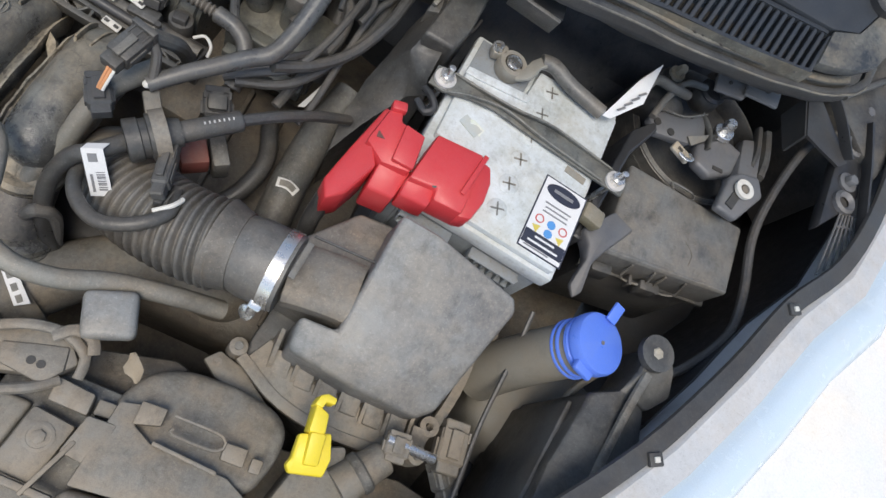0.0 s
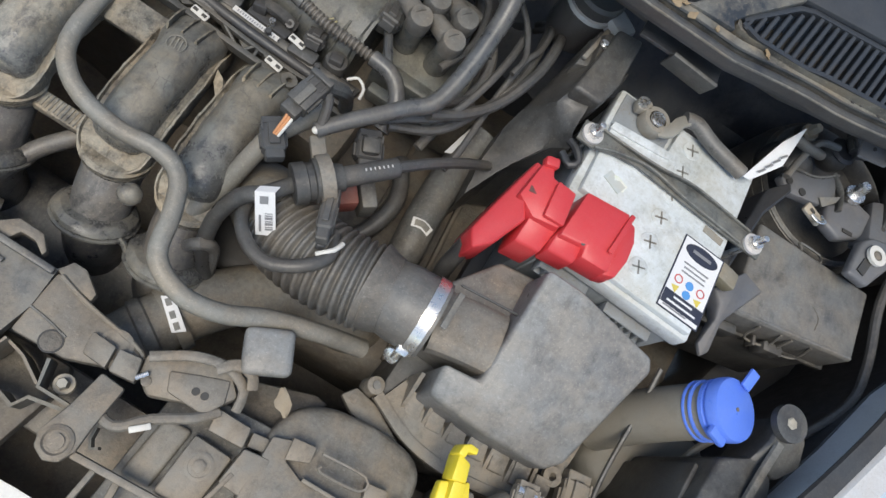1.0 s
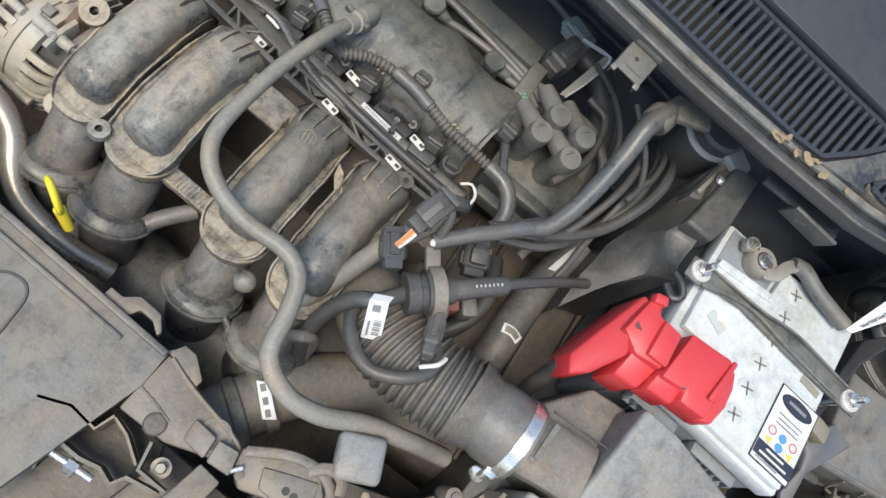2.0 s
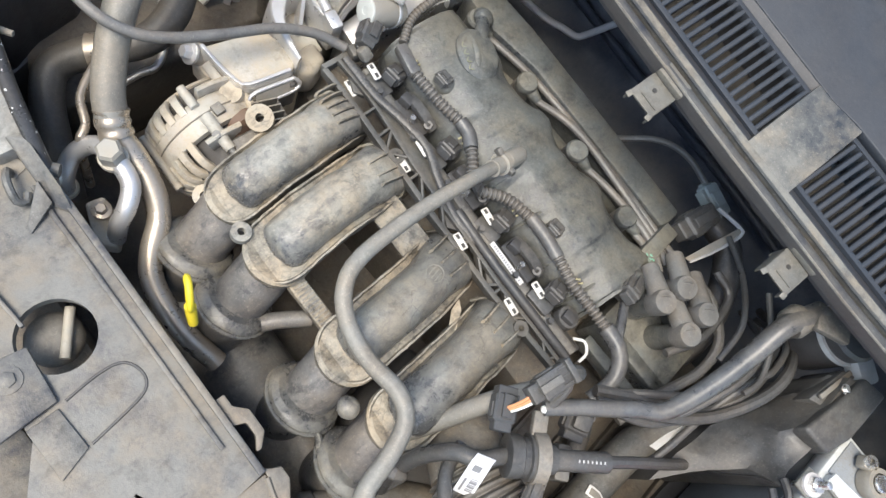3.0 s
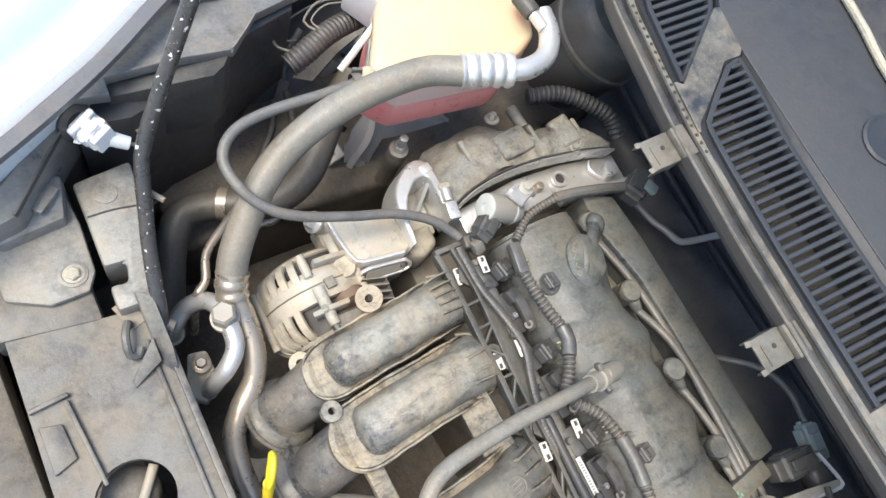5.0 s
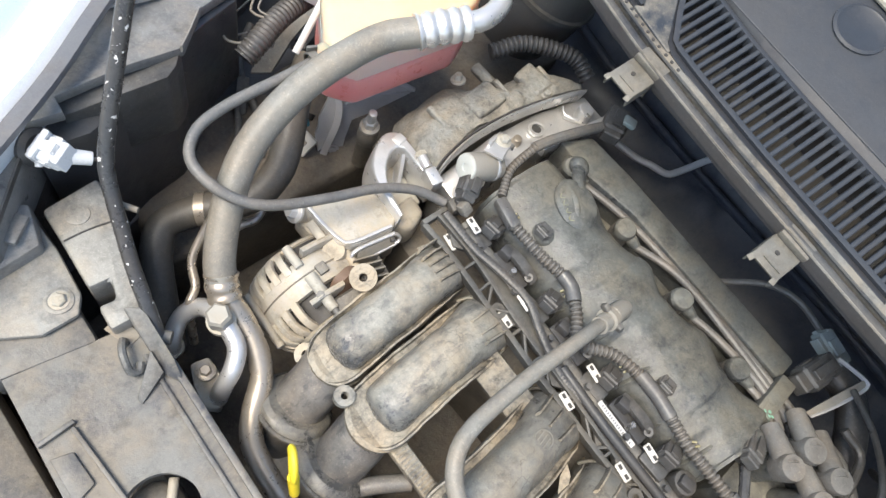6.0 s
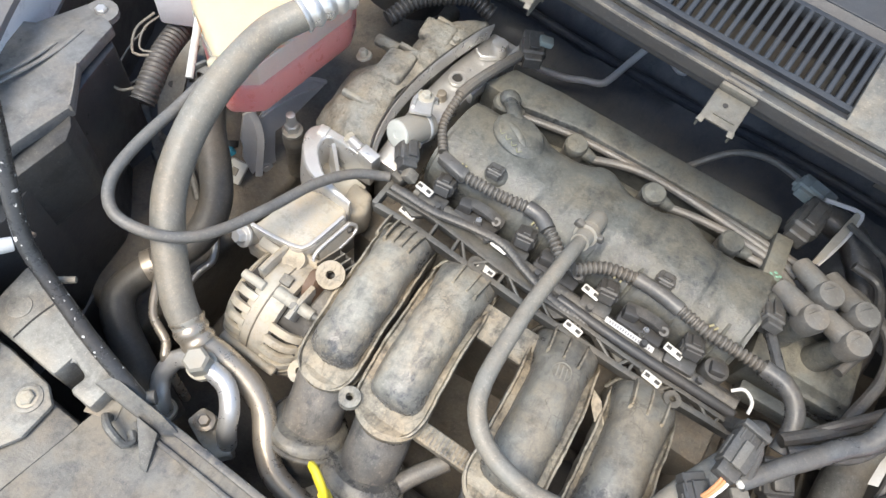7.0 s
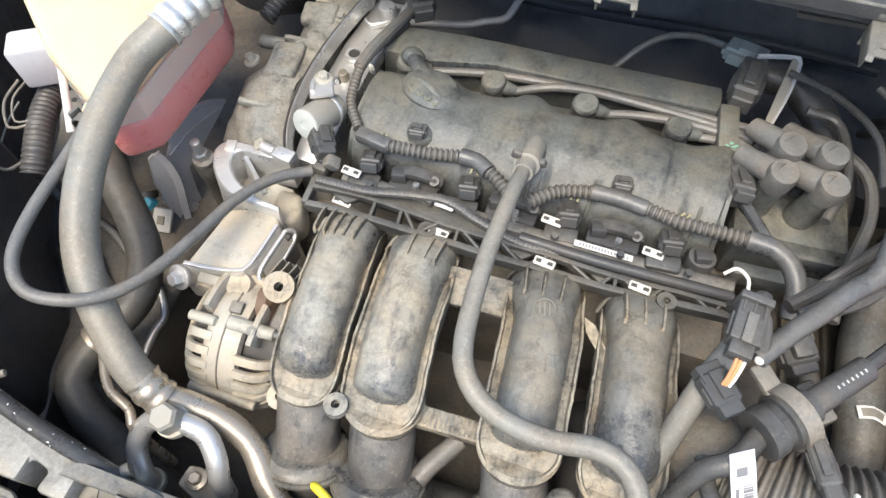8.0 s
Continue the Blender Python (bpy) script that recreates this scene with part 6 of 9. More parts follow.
part("shroud", sweep([ac + V(0.064, -0.0545 * math.cos(g), 0.0545 * math.sin(g)) for g in [math.radians(d) for d in range(68, 112, 11)]], (0.013, 0.003), 10, 0.008, None, True, 4, (1, 0, 0)), ALU_DUST, al)
part("clip", box((-0.226, -0.287, -0.0085), (0.011, 0.010, 0.006), (4, 0, 4), 0.001), SEAL, al)
part("joint", lathe([(0.0582, 0.036), (0.0588, 0.0364), (0.0588, 0.0372), (0.0582, 0.0376)], ac, ax, 52, None, False), SEAL, al, "dark joint line of the casing")
for k in range(6):
    part("heat_fin", rough_up(box((-0.214 + k * 0.0072, -0.244 - 0.001 * k, -0.018), (0.0016, 0.026, 0.016), (0, 0, -16), 0.0005, 1), 0.0006, 80), SEAL, al)
part("fin_bed", box((-0.196, -0.246, -0.030), (0.050, 0.036, 0.012), (0, 0, -6), 0.004), GRIME, al)
part("winding", rough_up(lathe([(0.010, 0), (0.016, 0.002), (0.016, 0.012), (0.010, 0.014)], (-0.212, -0.272, -0.022), (1, 0.1, 0.3), 20), 0.0016, 120), surface("brown_copper_winding", (0.11, 0.06, 0.045), (0.20, 0.15, 0.11), 0.4, 0.5), al, "brown varnished winding in the opening")
part("rod", cyl((-0.262, -0.303, -0.0125), (-0.238, -0.303, -0.0105), 0.0045, 0.0045, 14, 0.001), ALU_DUST, al)
part("rod", cyl((-0.226, -0.300, -0.0095), (-0.186, -0.299, -0.0095), 0.0062, 0.0055, 16, 0.001), ALU_DUST, al)
part("rod_tip", cyl((-0.187, -0.299, -0.0095), (-0.181, -0.299, -0.0095), 0.0035, 0.003, 12), DARK, al)
for d0 in (12, 128):
    g = math.radians(d0)
    q = ac + V(0.0, -0.060 * math.cos(g), 0.060 * math.sin(g))
    part("tie_bolt", cyl(q + V(0.012, 0, 0), q + V(0.074, 0, 0), 0.0042, 0.0042, 12, 0.0015), ALU_DUST, al)
part("lug", lathe([(0.004, 0), (0.013, 0), (0.013, 0.010), (0.004, 0.010)], (-0.194, -0.263, 0.002), (0.1, -0.3, 1), 24, None, False), FLANGE, al)
part("lug", lathe([(0.004, 0), (0.011, 0), (0.011, 0.010), (0.004, 0.010)], (-0.172, -0.335, -0.05), (0.1, -0.3, 1), 24, None, False), ALU_DUST, al)
part("rectifier_cover", box((-0.185, -0.275, -0.03), (0.03, 0.05, 0.04), (0, 15, 0), 0.006), DARK, al)
part("terminal", cyl((-0.205, -0.30, -0.016), (-0.203, -0.304, -0.002), 0.005, 0.004, 10), DARK, al)

# ---- battery ----
bat = thing("battery", (0.471, -0.097, -0.11), "grey-white car battery with a scuffed top and printed label", "battery")
part("case", box((0.471, -0.087, -0.0285), (0.168, 0.198, 0.16), (0, 0, 0), 0.004, 2, 1.0), CASE, bat, "blue-grey battery case")
part("lid", prism([(0.383, -0.1905), (0.559, -0.1905), (0.559, 0.022), (0.383, 0.0125)], 0.043, 0.067, 0.004), WHITE, bat)
part("lid_ridge", prism([(0.447, -0.186), (0.553, -0.186), (0.553, 0.017), (0.457, 0.009), (0.454, -0.029), (0.389, -0.040), (0.392, -0.125), (0.447, -0.125)], 0.066, 0.076, 0.002), WHITE, bat)
part("terminal_recess", prism([(0.389, -0.037), (0.451, -0.026), (0.453, 0.009), (0.389, 0.008)], 0.066, 0.0685, 0.001), CASE, bat, "grimy terminal recess")
part("recess_ledge", prism([(0.388, -0.048), (0.389, -0.039), (0.454, -0.028), (0.460, -0.030), (0.458, -0.037), (0.40, -0.047)], 0.075, 0.0785, 0.001), WHITE, bat)
for i in range(6):
    y = -0.160 + i * 0.0305
    part("filler_plug", lathe([(0.0105, 0), (0.0105, 0.0006), (0.0095, 0.001)], (0.477, y, 0.076), (0, 0, 1), 20), WHITE, bat)
    for a in (20, 110):
        part("plug_slot", box((0.477, y, 0.0774), (0.014, 0.0016, 0.0006), (0, 0, a), 0), DARK, bat)
part("paint_dab", rough_up(prism([(0.408, -0.094), (0.420, -0.090), (0.432, -0.094), (0.430, -0.101), (0.414, -0.103)], 0.0755, 0.0764, 0), 0.002, 90), surface("green_paint_dab", (0.35, 0.62, 0.25), (0.7, 0.72, 0.68), 0.6, 0.4), bat, "faint green paint dab")
for x0 in (0.412, 0.49):
    b = box((x0 + 0.0175, -0.194, 0.038), (0.055, 0.012, 0.003), bev=0.001)
    box((x0 + 0.0175, -0.194, 0.022), (0.055, 0.012, 0.003), bev=0.001, bm=b)
    for i in range(7):
        box((x0 - 0.009 + i * 0.0088, -0.194, 0.030), (0.0022, 0.012, 0.014), bev=0.0005, bm=b)
    part("carry_rack", b, CASE, bat)
for i in range(6):
    part("case_rib", box((0.40 + i * 0.028, -0.188, -0.02), (0.003, 0.004, 0.09), bev=0.001), CASE, bat)
LX, LY, LZ = 0.5325, -0.138, 0.0768
sticker = part("sticker", box((LX, LY, LZ), (0.046, 0.082, 0.0006), bev=0), PAPER, bat, "white printed battery label")
part("sticker_edge", box((LX, LY, LZ - 0.0003), (0.049, 0.085, 0.0006), bev=0), INK, sticker)
part("sticker_band", box((LX, LY - 0.029, LZ + 0.0004), (0.0455, 0.015, 0.0006), bev=0), INK, sticker)
b = lathe([(0.0195, 0), (0.0195, 0.0005)], (0, 0, 0), (0, 0, 1), 28)
bmesh.ops.transform(b, matrix=Matrix.Translation((LX, LY + 0.030, LZ + 0.0004)) @ Matrix.Diagonal((1, 0.45, 1, 1)), verts=b.verts)
part("badge", b, INK, sticker)
part("badge_bar", box((LX, LY + 0.030, LZ + 0.0012), (0.022, 0.0035, 0.0003), bev=0), GREYINK, sticker)
for k, w in enumerate((0.03, 0.026, 0.028)):
    part("print_line", box((LX, LY + 0.014 - k * 0.005, LZ + 0.0006), (w, 0.0016, 0.0004), bev=0), GREYINK, sticker)
for k, w in enumerate((0.022, 0.034)):
    part("print_line", box((LX, LY - 0.026 - k * 0.006, LZ + 0.001), (w, 0.002, 0.0004), bev=0), PAPER, sticker)
part("print_line", box((LX - 0.005, LY - 0.038, LZ + 0.0006), (0.028, 0.0016, 0.0004), bev=0), GREYINK, sticker)
SIGNR = surface("red_print", (0.6, 0.08, 0.08), amount=0.1)
SIGNB = surface("blue_print", (0.05, 0.3, 0.7), amount=0.1)
SIGNY = surface("yellow_print", (0.75, 0.6, 0.08), amount=0.1)
for i, (m, dx, dy) in enumerate(((SIGNR, -0.0135, -0.006), (SIGNB, 0, -0.006), (SIGNR, 0.0135, -0.006), (SIGNY, -0.0135, -0.0165), (SIGNB, 0, -0.0165), (SIGNY, 0.0135, -0.0165))):
    at = (LX + dx, LY + dy, LZ + 0.0004)
    if m is SIGNY:
        part("warning_sign", lathe([(0.0052, 0), (0.0052, 0.0004)], at, (0, 0, 1), 3), m, sticker)
    elif m is SIGNR:
        part("warning_sign", lathe([(0.0036, 0), (0.0048, 0), (0.0048, 0.0004), (0.0036, 0.0004)], at, (0, 0, 1), 20, None, False), m, sticker)
    else:
        part("warning_sign", lathe([(0.0046, 0), (0.0046, 0.0004)], at, (0, 0, 1), 20), m, sticker)
part("stamp", box((0.535, -0.078, 0.0765), (0.024, 0.008, 0.0005), (0, 0, -5), 0), SEAL, bat, "small stamped date patch")
part("green_dot", box((0.418, -0.098, 0.0768), (0.022, 0.012, 0.0005), (0, 0, -20), 0), surface("green_chalk_mark", (0.35, 0.6, 0.2), (0.5, 0.52, 0.5), 0.7), bat)
part("negative_post", cyl((0.426, -0.009, 0.066), (0.426, -0.009, 0.0865), 0.0095, 0.0085, 20, 0.002), STEEL, bat)
BARM = surface("worn_grey_bar_paint", (0.075, 0.078, 0.074), (0.24, 0.238, 0.215), 0.45, 0.35, 0, 0.3, 1.0, 0.5, 0.6, 0.4, 0.4, 0.9, None, 0.0, 0.4)
bar = thing("battery_hold_down_bar", (0.472, -0.072, 0.08), "dusty dark steel hold-down bar across the battery", "hold-down bar")
part("strap", prism([(0.362, -0.086), (0.378, -0.086), (0.405, -0.076), (0.431, -0.071), (0.487, -0.073), (0.560, -0.074), (0.586, -0.074), (0.588, -0.055), (0.575, -0.050), (0.520, -0.047), (0.492, -0.048), (0.44, -0.056), (0.400, -0.058), (0.377, -0.059), (0.362, -0.062)], 0.079, 0.0828, 0.0012), BARM, bar)
part("rib", sweep([(0.382, -0.084, 0.083), (0.405, -0.074, 0.085), (0.44, -0.066, 0.086), (0.487, -0.070, 0.086), (0.560, -0.071, 0.083)], (0.0016, 0.0026), 8, 0.008), BARM, bar)
part("rib", sweep([(0.380, -0.061, 0.083), (0.415, -0.061, 0.085), (0.452, -0.059, 0.087), (0.492, -0.051, 0.086), (0.566, -0.052, 0.083)], (0.0016, 0.0026), 8, 0.008), BARM, bar)
for x, y in ((0.374, -0.073), (0.574, -0.063)):
    part("nut", cyl((x, y, 0.085), (x, y, 0.092), 0.0075, 0.0075, 6), STEEL, bar)
    part("threaded_rod", cyl((x, y, 0.03), (x, y, 0.104), 0.0035, 0.0035, 12, 0.001), STEEL, bar)
    part("washer", cyl((x, y, 0.0825), (x, y, 0.0855), 0.011, 0.011, 20), GALV, bar)
nc = thing("negative_clamp", (0.41, 0.0, 0.08), "dull metal battery clamp with its earth cable", "battery clamp")
part("ring", lathe([(0.0098, 0), (0.016, 0), (0.0165, 0.010), (0.0145, 0.014), (0.0098, 0.014)], (0.426, -0.009, 0.070), (0, 0, 1), 26, None, False), SOLENOID, nc)
part("jaw", box((0.408, -0.003, 0.078), (0.018, 0.013, 0.012), (0, 0, 25), 0.003), SOLENOID, nc)
part("jaw_bolt", lathe([(0.0025, 0), (0.006, 0), (0.006, 0.005), (0.0025, 0.005)], (0.405, -0.004, 0.083), (-0.3, 0.1, 1), 16, None, False), STEEL, nc)
part("lug", sweep([(0.434, -0.017, 0.080), (0.443, -0.014, 0.085), (0.447, 0.000, 0.089), (0.454, 0.009, 0.090)], (0.007, 0.0028), 10, 0.006, None, True, 4), SOLENOID, nc)
part("cable", sweep([(0.450, 0.008, 0.089), (0.464, 0.012, 0.090), (0.488, 0.004, 0.089), (0.531, -0.002, 0.088)], 0.0082, 12, 0.008), HOSE, nc, "thick dark earth cable")
tag = solid("paper_tag", prism([(0.531, -0.008), (0.541, -0.004), (0.568, 0.036), (0.566, 0.047), (0.562, 0.072), (0.548, 0.045)], [0.092, 0.090, 0.093, 0.098, 0.119, 0.107], [0.0926, 0.0906, 0.0936, 0.0986, 0.1196, 0.1076], 0), PAPER, "white printed paper tag tied to the earth cable", "tag")
for k in range(4):
    part("print_bar", box((0.546 + k * 0.0045, 0.010 + k * 0.009, 0.0965 + k * 0.0022), (0.014, 0.0022, 0.0012), (-10, 12, 55), 0), GREYINK, tag)
solid("earth_strap", sweep([(0.56, 0.05, 0.09), (0.575, 0.085, 0.085), (0.60, 0.10, 0.075), (0.63, 0.12, 0.06)], 0.006, 12, 0.008), HOSE, "grey earth lead running on to the strut tower", "cable")

# red terminal cover
rc = thing("terminal_cover", (0.4, -0.165, 0.06), "red plastic cover over the battery's positive terminal", "terminal cover")
cap_ = part("post_cap", prism([(0.393, -0.140), (0.440, -0.132), (0.445, -0.176), (0.446, -0.194), (0.417, -0.197), (0.415, -0.187), (0.389, -0.193)], 0.060, [0.099, 0.098, 0.096, 0.092, 0.092, 0.096, 0.097], 0.0028), RED, rc)
part("cap_front", prism([(0.388, -0.189), (0.416, -0.184), (0.418, -0.200), (0.390, -0.204)], 0.052, [0.092, 0.090, 0.080, 0.080], 0.0025), RED, rc)
part("step", prism([(0.438, -0.134), (0.452, -0.134), (0.459, -0.148), (0.461, -0.168), (0.457, -0.190), (0.444, -0.195)], 0.060, [0.092, 0.090, 0.088, 0.087, 0.086, 0.086], 0.0025), RED, rc)
part("cap_ridge", box((0.4395, -0.156, 0.0985), (0.005, 0.048, 0.003), (0, 3, -6), 0.0012), RED, cap_)
part("cap_dot", lathe([(0.0022, 0), (0.0022, 0.0006)], (0.412, -0.186, 0.0955), (0, -0.3, 1), 10), SOOT, cap_)
fuse = part("fuse_cap", prism([(0.341, -0.178), (0.345, -0.140), (0.356, -0.138), (0.360, -0.148), (0.383, -0.149), (0.388, -0.186), (0.362, -0.190)], 0.035, [0.088, 0.094, 0.096, 0.096, 0.097, 0.092, 0.088], 0.0028), RED, rc)
part("fuse_bridge", prism([(0.364, -0.151), (0.384, -0.151), (0.389, -0.184), (0.368, -0.186)], 0.090, [0.1015, 0.1005, 0.096, 0.0965], 0.002), RED, rc)
part("fuse_front", prism([(0.360, -0.184), (0.390, -0.180), (0.388, -0.206), (0.362, -0.210)], 0.028, [0.086, 0.084, 0.070, 0.070], 0.0028), RED, rc)
part("fuse_skirt", prism([(0.341, -0.136), (0.352, -0.140), (0.350, -0.180), (0.360, -0.192), (0.350, -0.218), (0.336, -0.230), (0.326, -0.214), (0.332, -0.180)], [0.035, 0.035, 0.02, 0.02, 0.0, 0.0, 0.0, 0.01], [0.084, 0.090, 0.086, 0.080, 0.056, 0.048, 0.050, 0.066], 0.0025), RED, rc)
part("latch_tab", box((0.351, -0.137, 0.094), (0.014, 0.010, 0.012), (0, 0, 20), 0.0025), RED, rc)
part("window", box((0.350, -0.168, 0.0885), (0.0075, 0.006, 0.004), (0, 0, 10), 0), surface("dark_red_slot", (0.10, 0.02, 0.02), amount=0.1), fuse)
solid("positive_cable", sweep([(0.335, -0.215, 0.02), (0.335, -0.235, -0.02), (0.345, -0.25, -0.07), (0.36, -0.25, -0.14)], 0.009, 12, 0.01), RUBBER, "black positive battery cable", "cable")

# battery box wall
bb = thing("battery_box", (0.45, -0.05, -0.2), "black plastic battery box with a raised engine-side wall", "battery box")
part("tray", box((0.471, -0.095, -0.13), (0.20, 0.24, 0.03), bev=0.005), JET, bb)
wall_top = [(0.352, 0.048, 0.090), (0.373, 0.037, 0.080), (0.374, -0.001, 0.075), (0.359, -0.042, 0.073), (0.362, -0.071, 0.065), (0.368, -0.086, 0.062), (0.351, -0.093, 0.050)]
wall_mid = [(0.334, 0.032, 0.090), (0.341, -0.016, 0.085), (0.336, -0.035, 0.080), (0.331, -0.049, 0.063), (0.343, -0.064, 0.045), (0.349, -0.083, 0.028), (0.332, -0.106, 0.005)]
wall_low = [(0.326, 0.028, 0.075), (0.325, 0.006, 0.058), (0.318, -0.018, 0.045), (0.313, -0.046, 0.020), (0.307, -0.070, 0.002), (0.307, -0.110, -0.010), (0.314, -0.146, -0.027)]
grid = []
for v in np.linspace(0, 2, 15):
    k, w = int(min(v, 1)), v - int(min(v, 1))
    a, c_ = (wall_top, wall_mid, wall_low)[k], (wall_top, wall_mid, wall_low)[k + 1]
    row = []
    for u in np.linspace(0, 6, 43):
        m_ = int(min(u, 5))
        e = u - m_
        e = e * e * (3 - 2 * e) * 0.5 + e * 0.5
        p, q = [V(*r[m_]).lerp(V(*r[m_ + 1]), e) for r in (a, c_)]
        row.append(p.lerp(q, w))
    grid.append(row)
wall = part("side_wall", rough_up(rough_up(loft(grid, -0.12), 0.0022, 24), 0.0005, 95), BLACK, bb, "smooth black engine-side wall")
part("split_line", sweep([(0.377, 0.018, 0.078), (0.373, -0.002, 0.0765), (0.360, -0.020, 0.0775), (0.356, -0.038, 0.075)], (0.0016, 0.0022), 6, 0.004), PIT, wall)
part("top_block", prism([(0.334, -0.044), (0.338, -0.006), (0.343, 0.044), (0.371, 0.050), (0.373, -0.010), (0.367, -0.040)], 0.03, [0.088, 0.094, 0.097, 0.097, 0.092, 0.086], 0.004, None, 3), BLACK, bb)
part("block_step", prism([(0.324, -0.012), (0.329, 0.040), (0.343, 0.046), (0.338, -0.006)], 0.03, [0.078, 0.084, 0.086, 0.080], 0.003), BLACK, bb)
part("block_edge", box((0.332, 0.020, 0.0835), (0.005, 0.050, 0.004), (0, 0, -9), 0.001), SNORKEL, bb)
bolt(bb, (0.338, 0.019, 0.0915), r=0.0032, h=0.003, material=STEEL, name="screw")
part("lug", sweep([(0.362, -0.080, 0.064), (0.372, -0.086, 0.066), (0.380, -0.096, 0.065), (0.374, -0.103, 0.062), (0.362, -0.094, 0.060)], 0.004, 8, 0.004), JET, bb)
part("rear_wall", prism([(0.385, 0.018), (0.57, 0.026), (0.575, 0.034), (0.385, 0.026)], -0.12, 0.03, 0.002), JET, bb)
part("outer_wall", prism([(0.575, -0.11), (0.582, 0.03), (0.60, 0.05), (0.606, 0.04), (0.590, 0.0), (0.586, -0.11)], -0.12, [0.03, 0.06, 0.07, 0.07, 0.06, 0.03], 0.003), JET, bb)
part("clamp_foot", prism([(0.580, -0.100), (0.606, -0.062), (0.634, -0.070), (0.612, -0.112), (0.606, -0.128), (0.610, -0.160), (0.603, -0.170), (0.594, -0.158), (0.598, -0.126), (0.592, -0.114)], 0.018, [0.040, 0.042, 0.042, 0.038, 0.034, 0.026, 0.024, 0.026, 0.034, 0.038], 0.003), STEELGREY, bb)
part("bracket", box((0.575, -0.095, 0.055), (0.026, 0.020, 0.016), (0, 10, 0), 0.003), surface("rusty_bracket", (0.14, 0.13, 0.07), amount=0.5), bb)

# ---- airbox ----
ab = thing("air_filter_box", (0.45, -0.29, -0.2), "dusty dark grey plastic air filter box with a ribbed lower edge", "air filter box")
lid = [(0.403, -0.216), (0.440, -0.214), (0.533, -0.224), (0.540, -0.235), (0.525, -0.338), (0.512, -0.352), (0.440, -0.358), (0.377, -0.357), (0.371, -0.330), (0.405, -0.327)]
part("lid", prism(lid, -0.045, [0.078, 0.076, 0.066, 0.062, 0.006, 0.0, 0.010, 0.018, 0.034, 0.042], 0.0045, None, 3), AIRBOX, ab)
part("duct_box", prism([(0.345, -0.318), (0.338, -0.262), (0.372, -0.214), (0.412, -0.208), (0.414, -0.320)], -0.045, [0.018, 0.022, 0.028, 0.030, 0.030], 0.005, None, 3), DUCT, ab)
part("duct_ridge", sweep([(0.345, -0.300, 0.026), (0.375, -0.294, 0.030), (0.405, -0.290, 0.032)], (0.030, 0.016), 16, 0.008, None, True, 3), DUCT, ab)
part("duct_seam", box((0.376, -0.262, 0.047), (0.060, 0.002, 0.003), (0, -4, 6), 0.0006), BLACK, ab)
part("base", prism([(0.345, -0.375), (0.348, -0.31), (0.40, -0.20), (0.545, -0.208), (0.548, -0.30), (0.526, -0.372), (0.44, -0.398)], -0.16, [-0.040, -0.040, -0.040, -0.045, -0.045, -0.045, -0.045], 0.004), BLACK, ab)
for i in range(7):
    u = i / 6
    x = 0.366 + u * 0.150
    part("rib", prism([(x - 0.002, -0.340), (x + 0.002, -0.340), (x + 0.010, -0.372), (x + 0.006, -0.374)], -0.09, [0.004 - 0.03 * u, 0.004 - 0.03 * u, -0.040, -0.040], 0), DUCT, ab)
    part("step_pad", prism([(x + 0.004, -0.352), (x + 0.022, -0.350), (x + 0.027, -0.371), (x + 0.010, -0.373)], -0.08, [-0.026, -0.026, -0.036, -0.036], 0.0015), DUCT, ab)
part("rib_skirt", sweep([(0.356, -0.360, -0.036), (0.40, -0.376, -0.040), (0.47, -0.374, -0.044), (0.526, -0.356, -0.044)], (0.018, 0.003), 8, 0.01, None, True, 4), SNORKEL, ab)
part("rim", sweep([(0.346, -0.372, -0.036), (0.40, -0.392, -0.040), (0.47, -0.392, -0.044), (0.528, -0.372, -0.044), (0.550, -0.30, -0.044), (0.546, -0.205, -0.044)], (0.006, 0.005), 8, 0.01, None, True, 4), SNORKEL, ab)
for p in ((0.340, -0.366, -0.03), (0.537, -0.376, -0.03), (0.556, -0.228, -0.03)):
    part("screw_boss", cyl((p[0], p[1], -0.06), p, 0.010, 0.009, 18, 0.002), SNORKEL, ab)
    part("screw", cyl(p, (p[0], p[1], p[2] + 0.003), 0.004, 0.004, 10), DARK, ab)
part("mount_tab", prism([(0.318, -0.388), (0.328, -0.374), (0.352, -0.378), (0.40, -0.402), (0.395, -0.41), (0.335, -0.398)], -0.055, -0.046, 0.003), SNORKEL, ab)
part("tab_hole", lathe([(0.0045, 0), (0.0045, 0.0008)], (0.331, -0.385, -0.0455), (0, 0, 1), 16), DEEP, ab)

# ---- intake hose ----
ih = thing("intake_bellows_hose", (0.25, -0.3, -0.03), "dusty black corrugated rubber air intake hose", "intake hose")
part("bellows", sweep([(0.285, -0.306, 0.018), (0.25, -0.309, 0.010), (0.215, -0.306, 0.000), (0.180, -0.296, -0.012)], 0.0415, 36, 0.003, ribs=(0.0080, 0.0060, 0.0, 1.0), close=True), BELLOWS, ih, "concertina section of the hose", sharp=3.0)
part("cuff", sweep([(0.278, -0.3055, 0.018), (0.290, -0.305, 0.020), (0.300, -0.304, 0.022)], lambda u: 0.042 - 0.006 * u, 32, 0.004), BELLOWS, ih)
part("sleeve", sweep([(0.296, -0.304, 0.022), (0.318, -0.303, 0.025), (0.345, -0.302, 0.028)], lambda u: 0.034 + 0.003 * min(1, u * 3), 32, 0.004), HOSE, ih)
part("elbow", sweep([(0.185, -0.298, -0.010), (0.165, -0.285, -0.022), (0.152, -0.268, -0.05), (0.150, -0.26, -0.09)], lambda u: 0.038 - 0.004 * u, 28, 0.006), SNORKEL, ih)
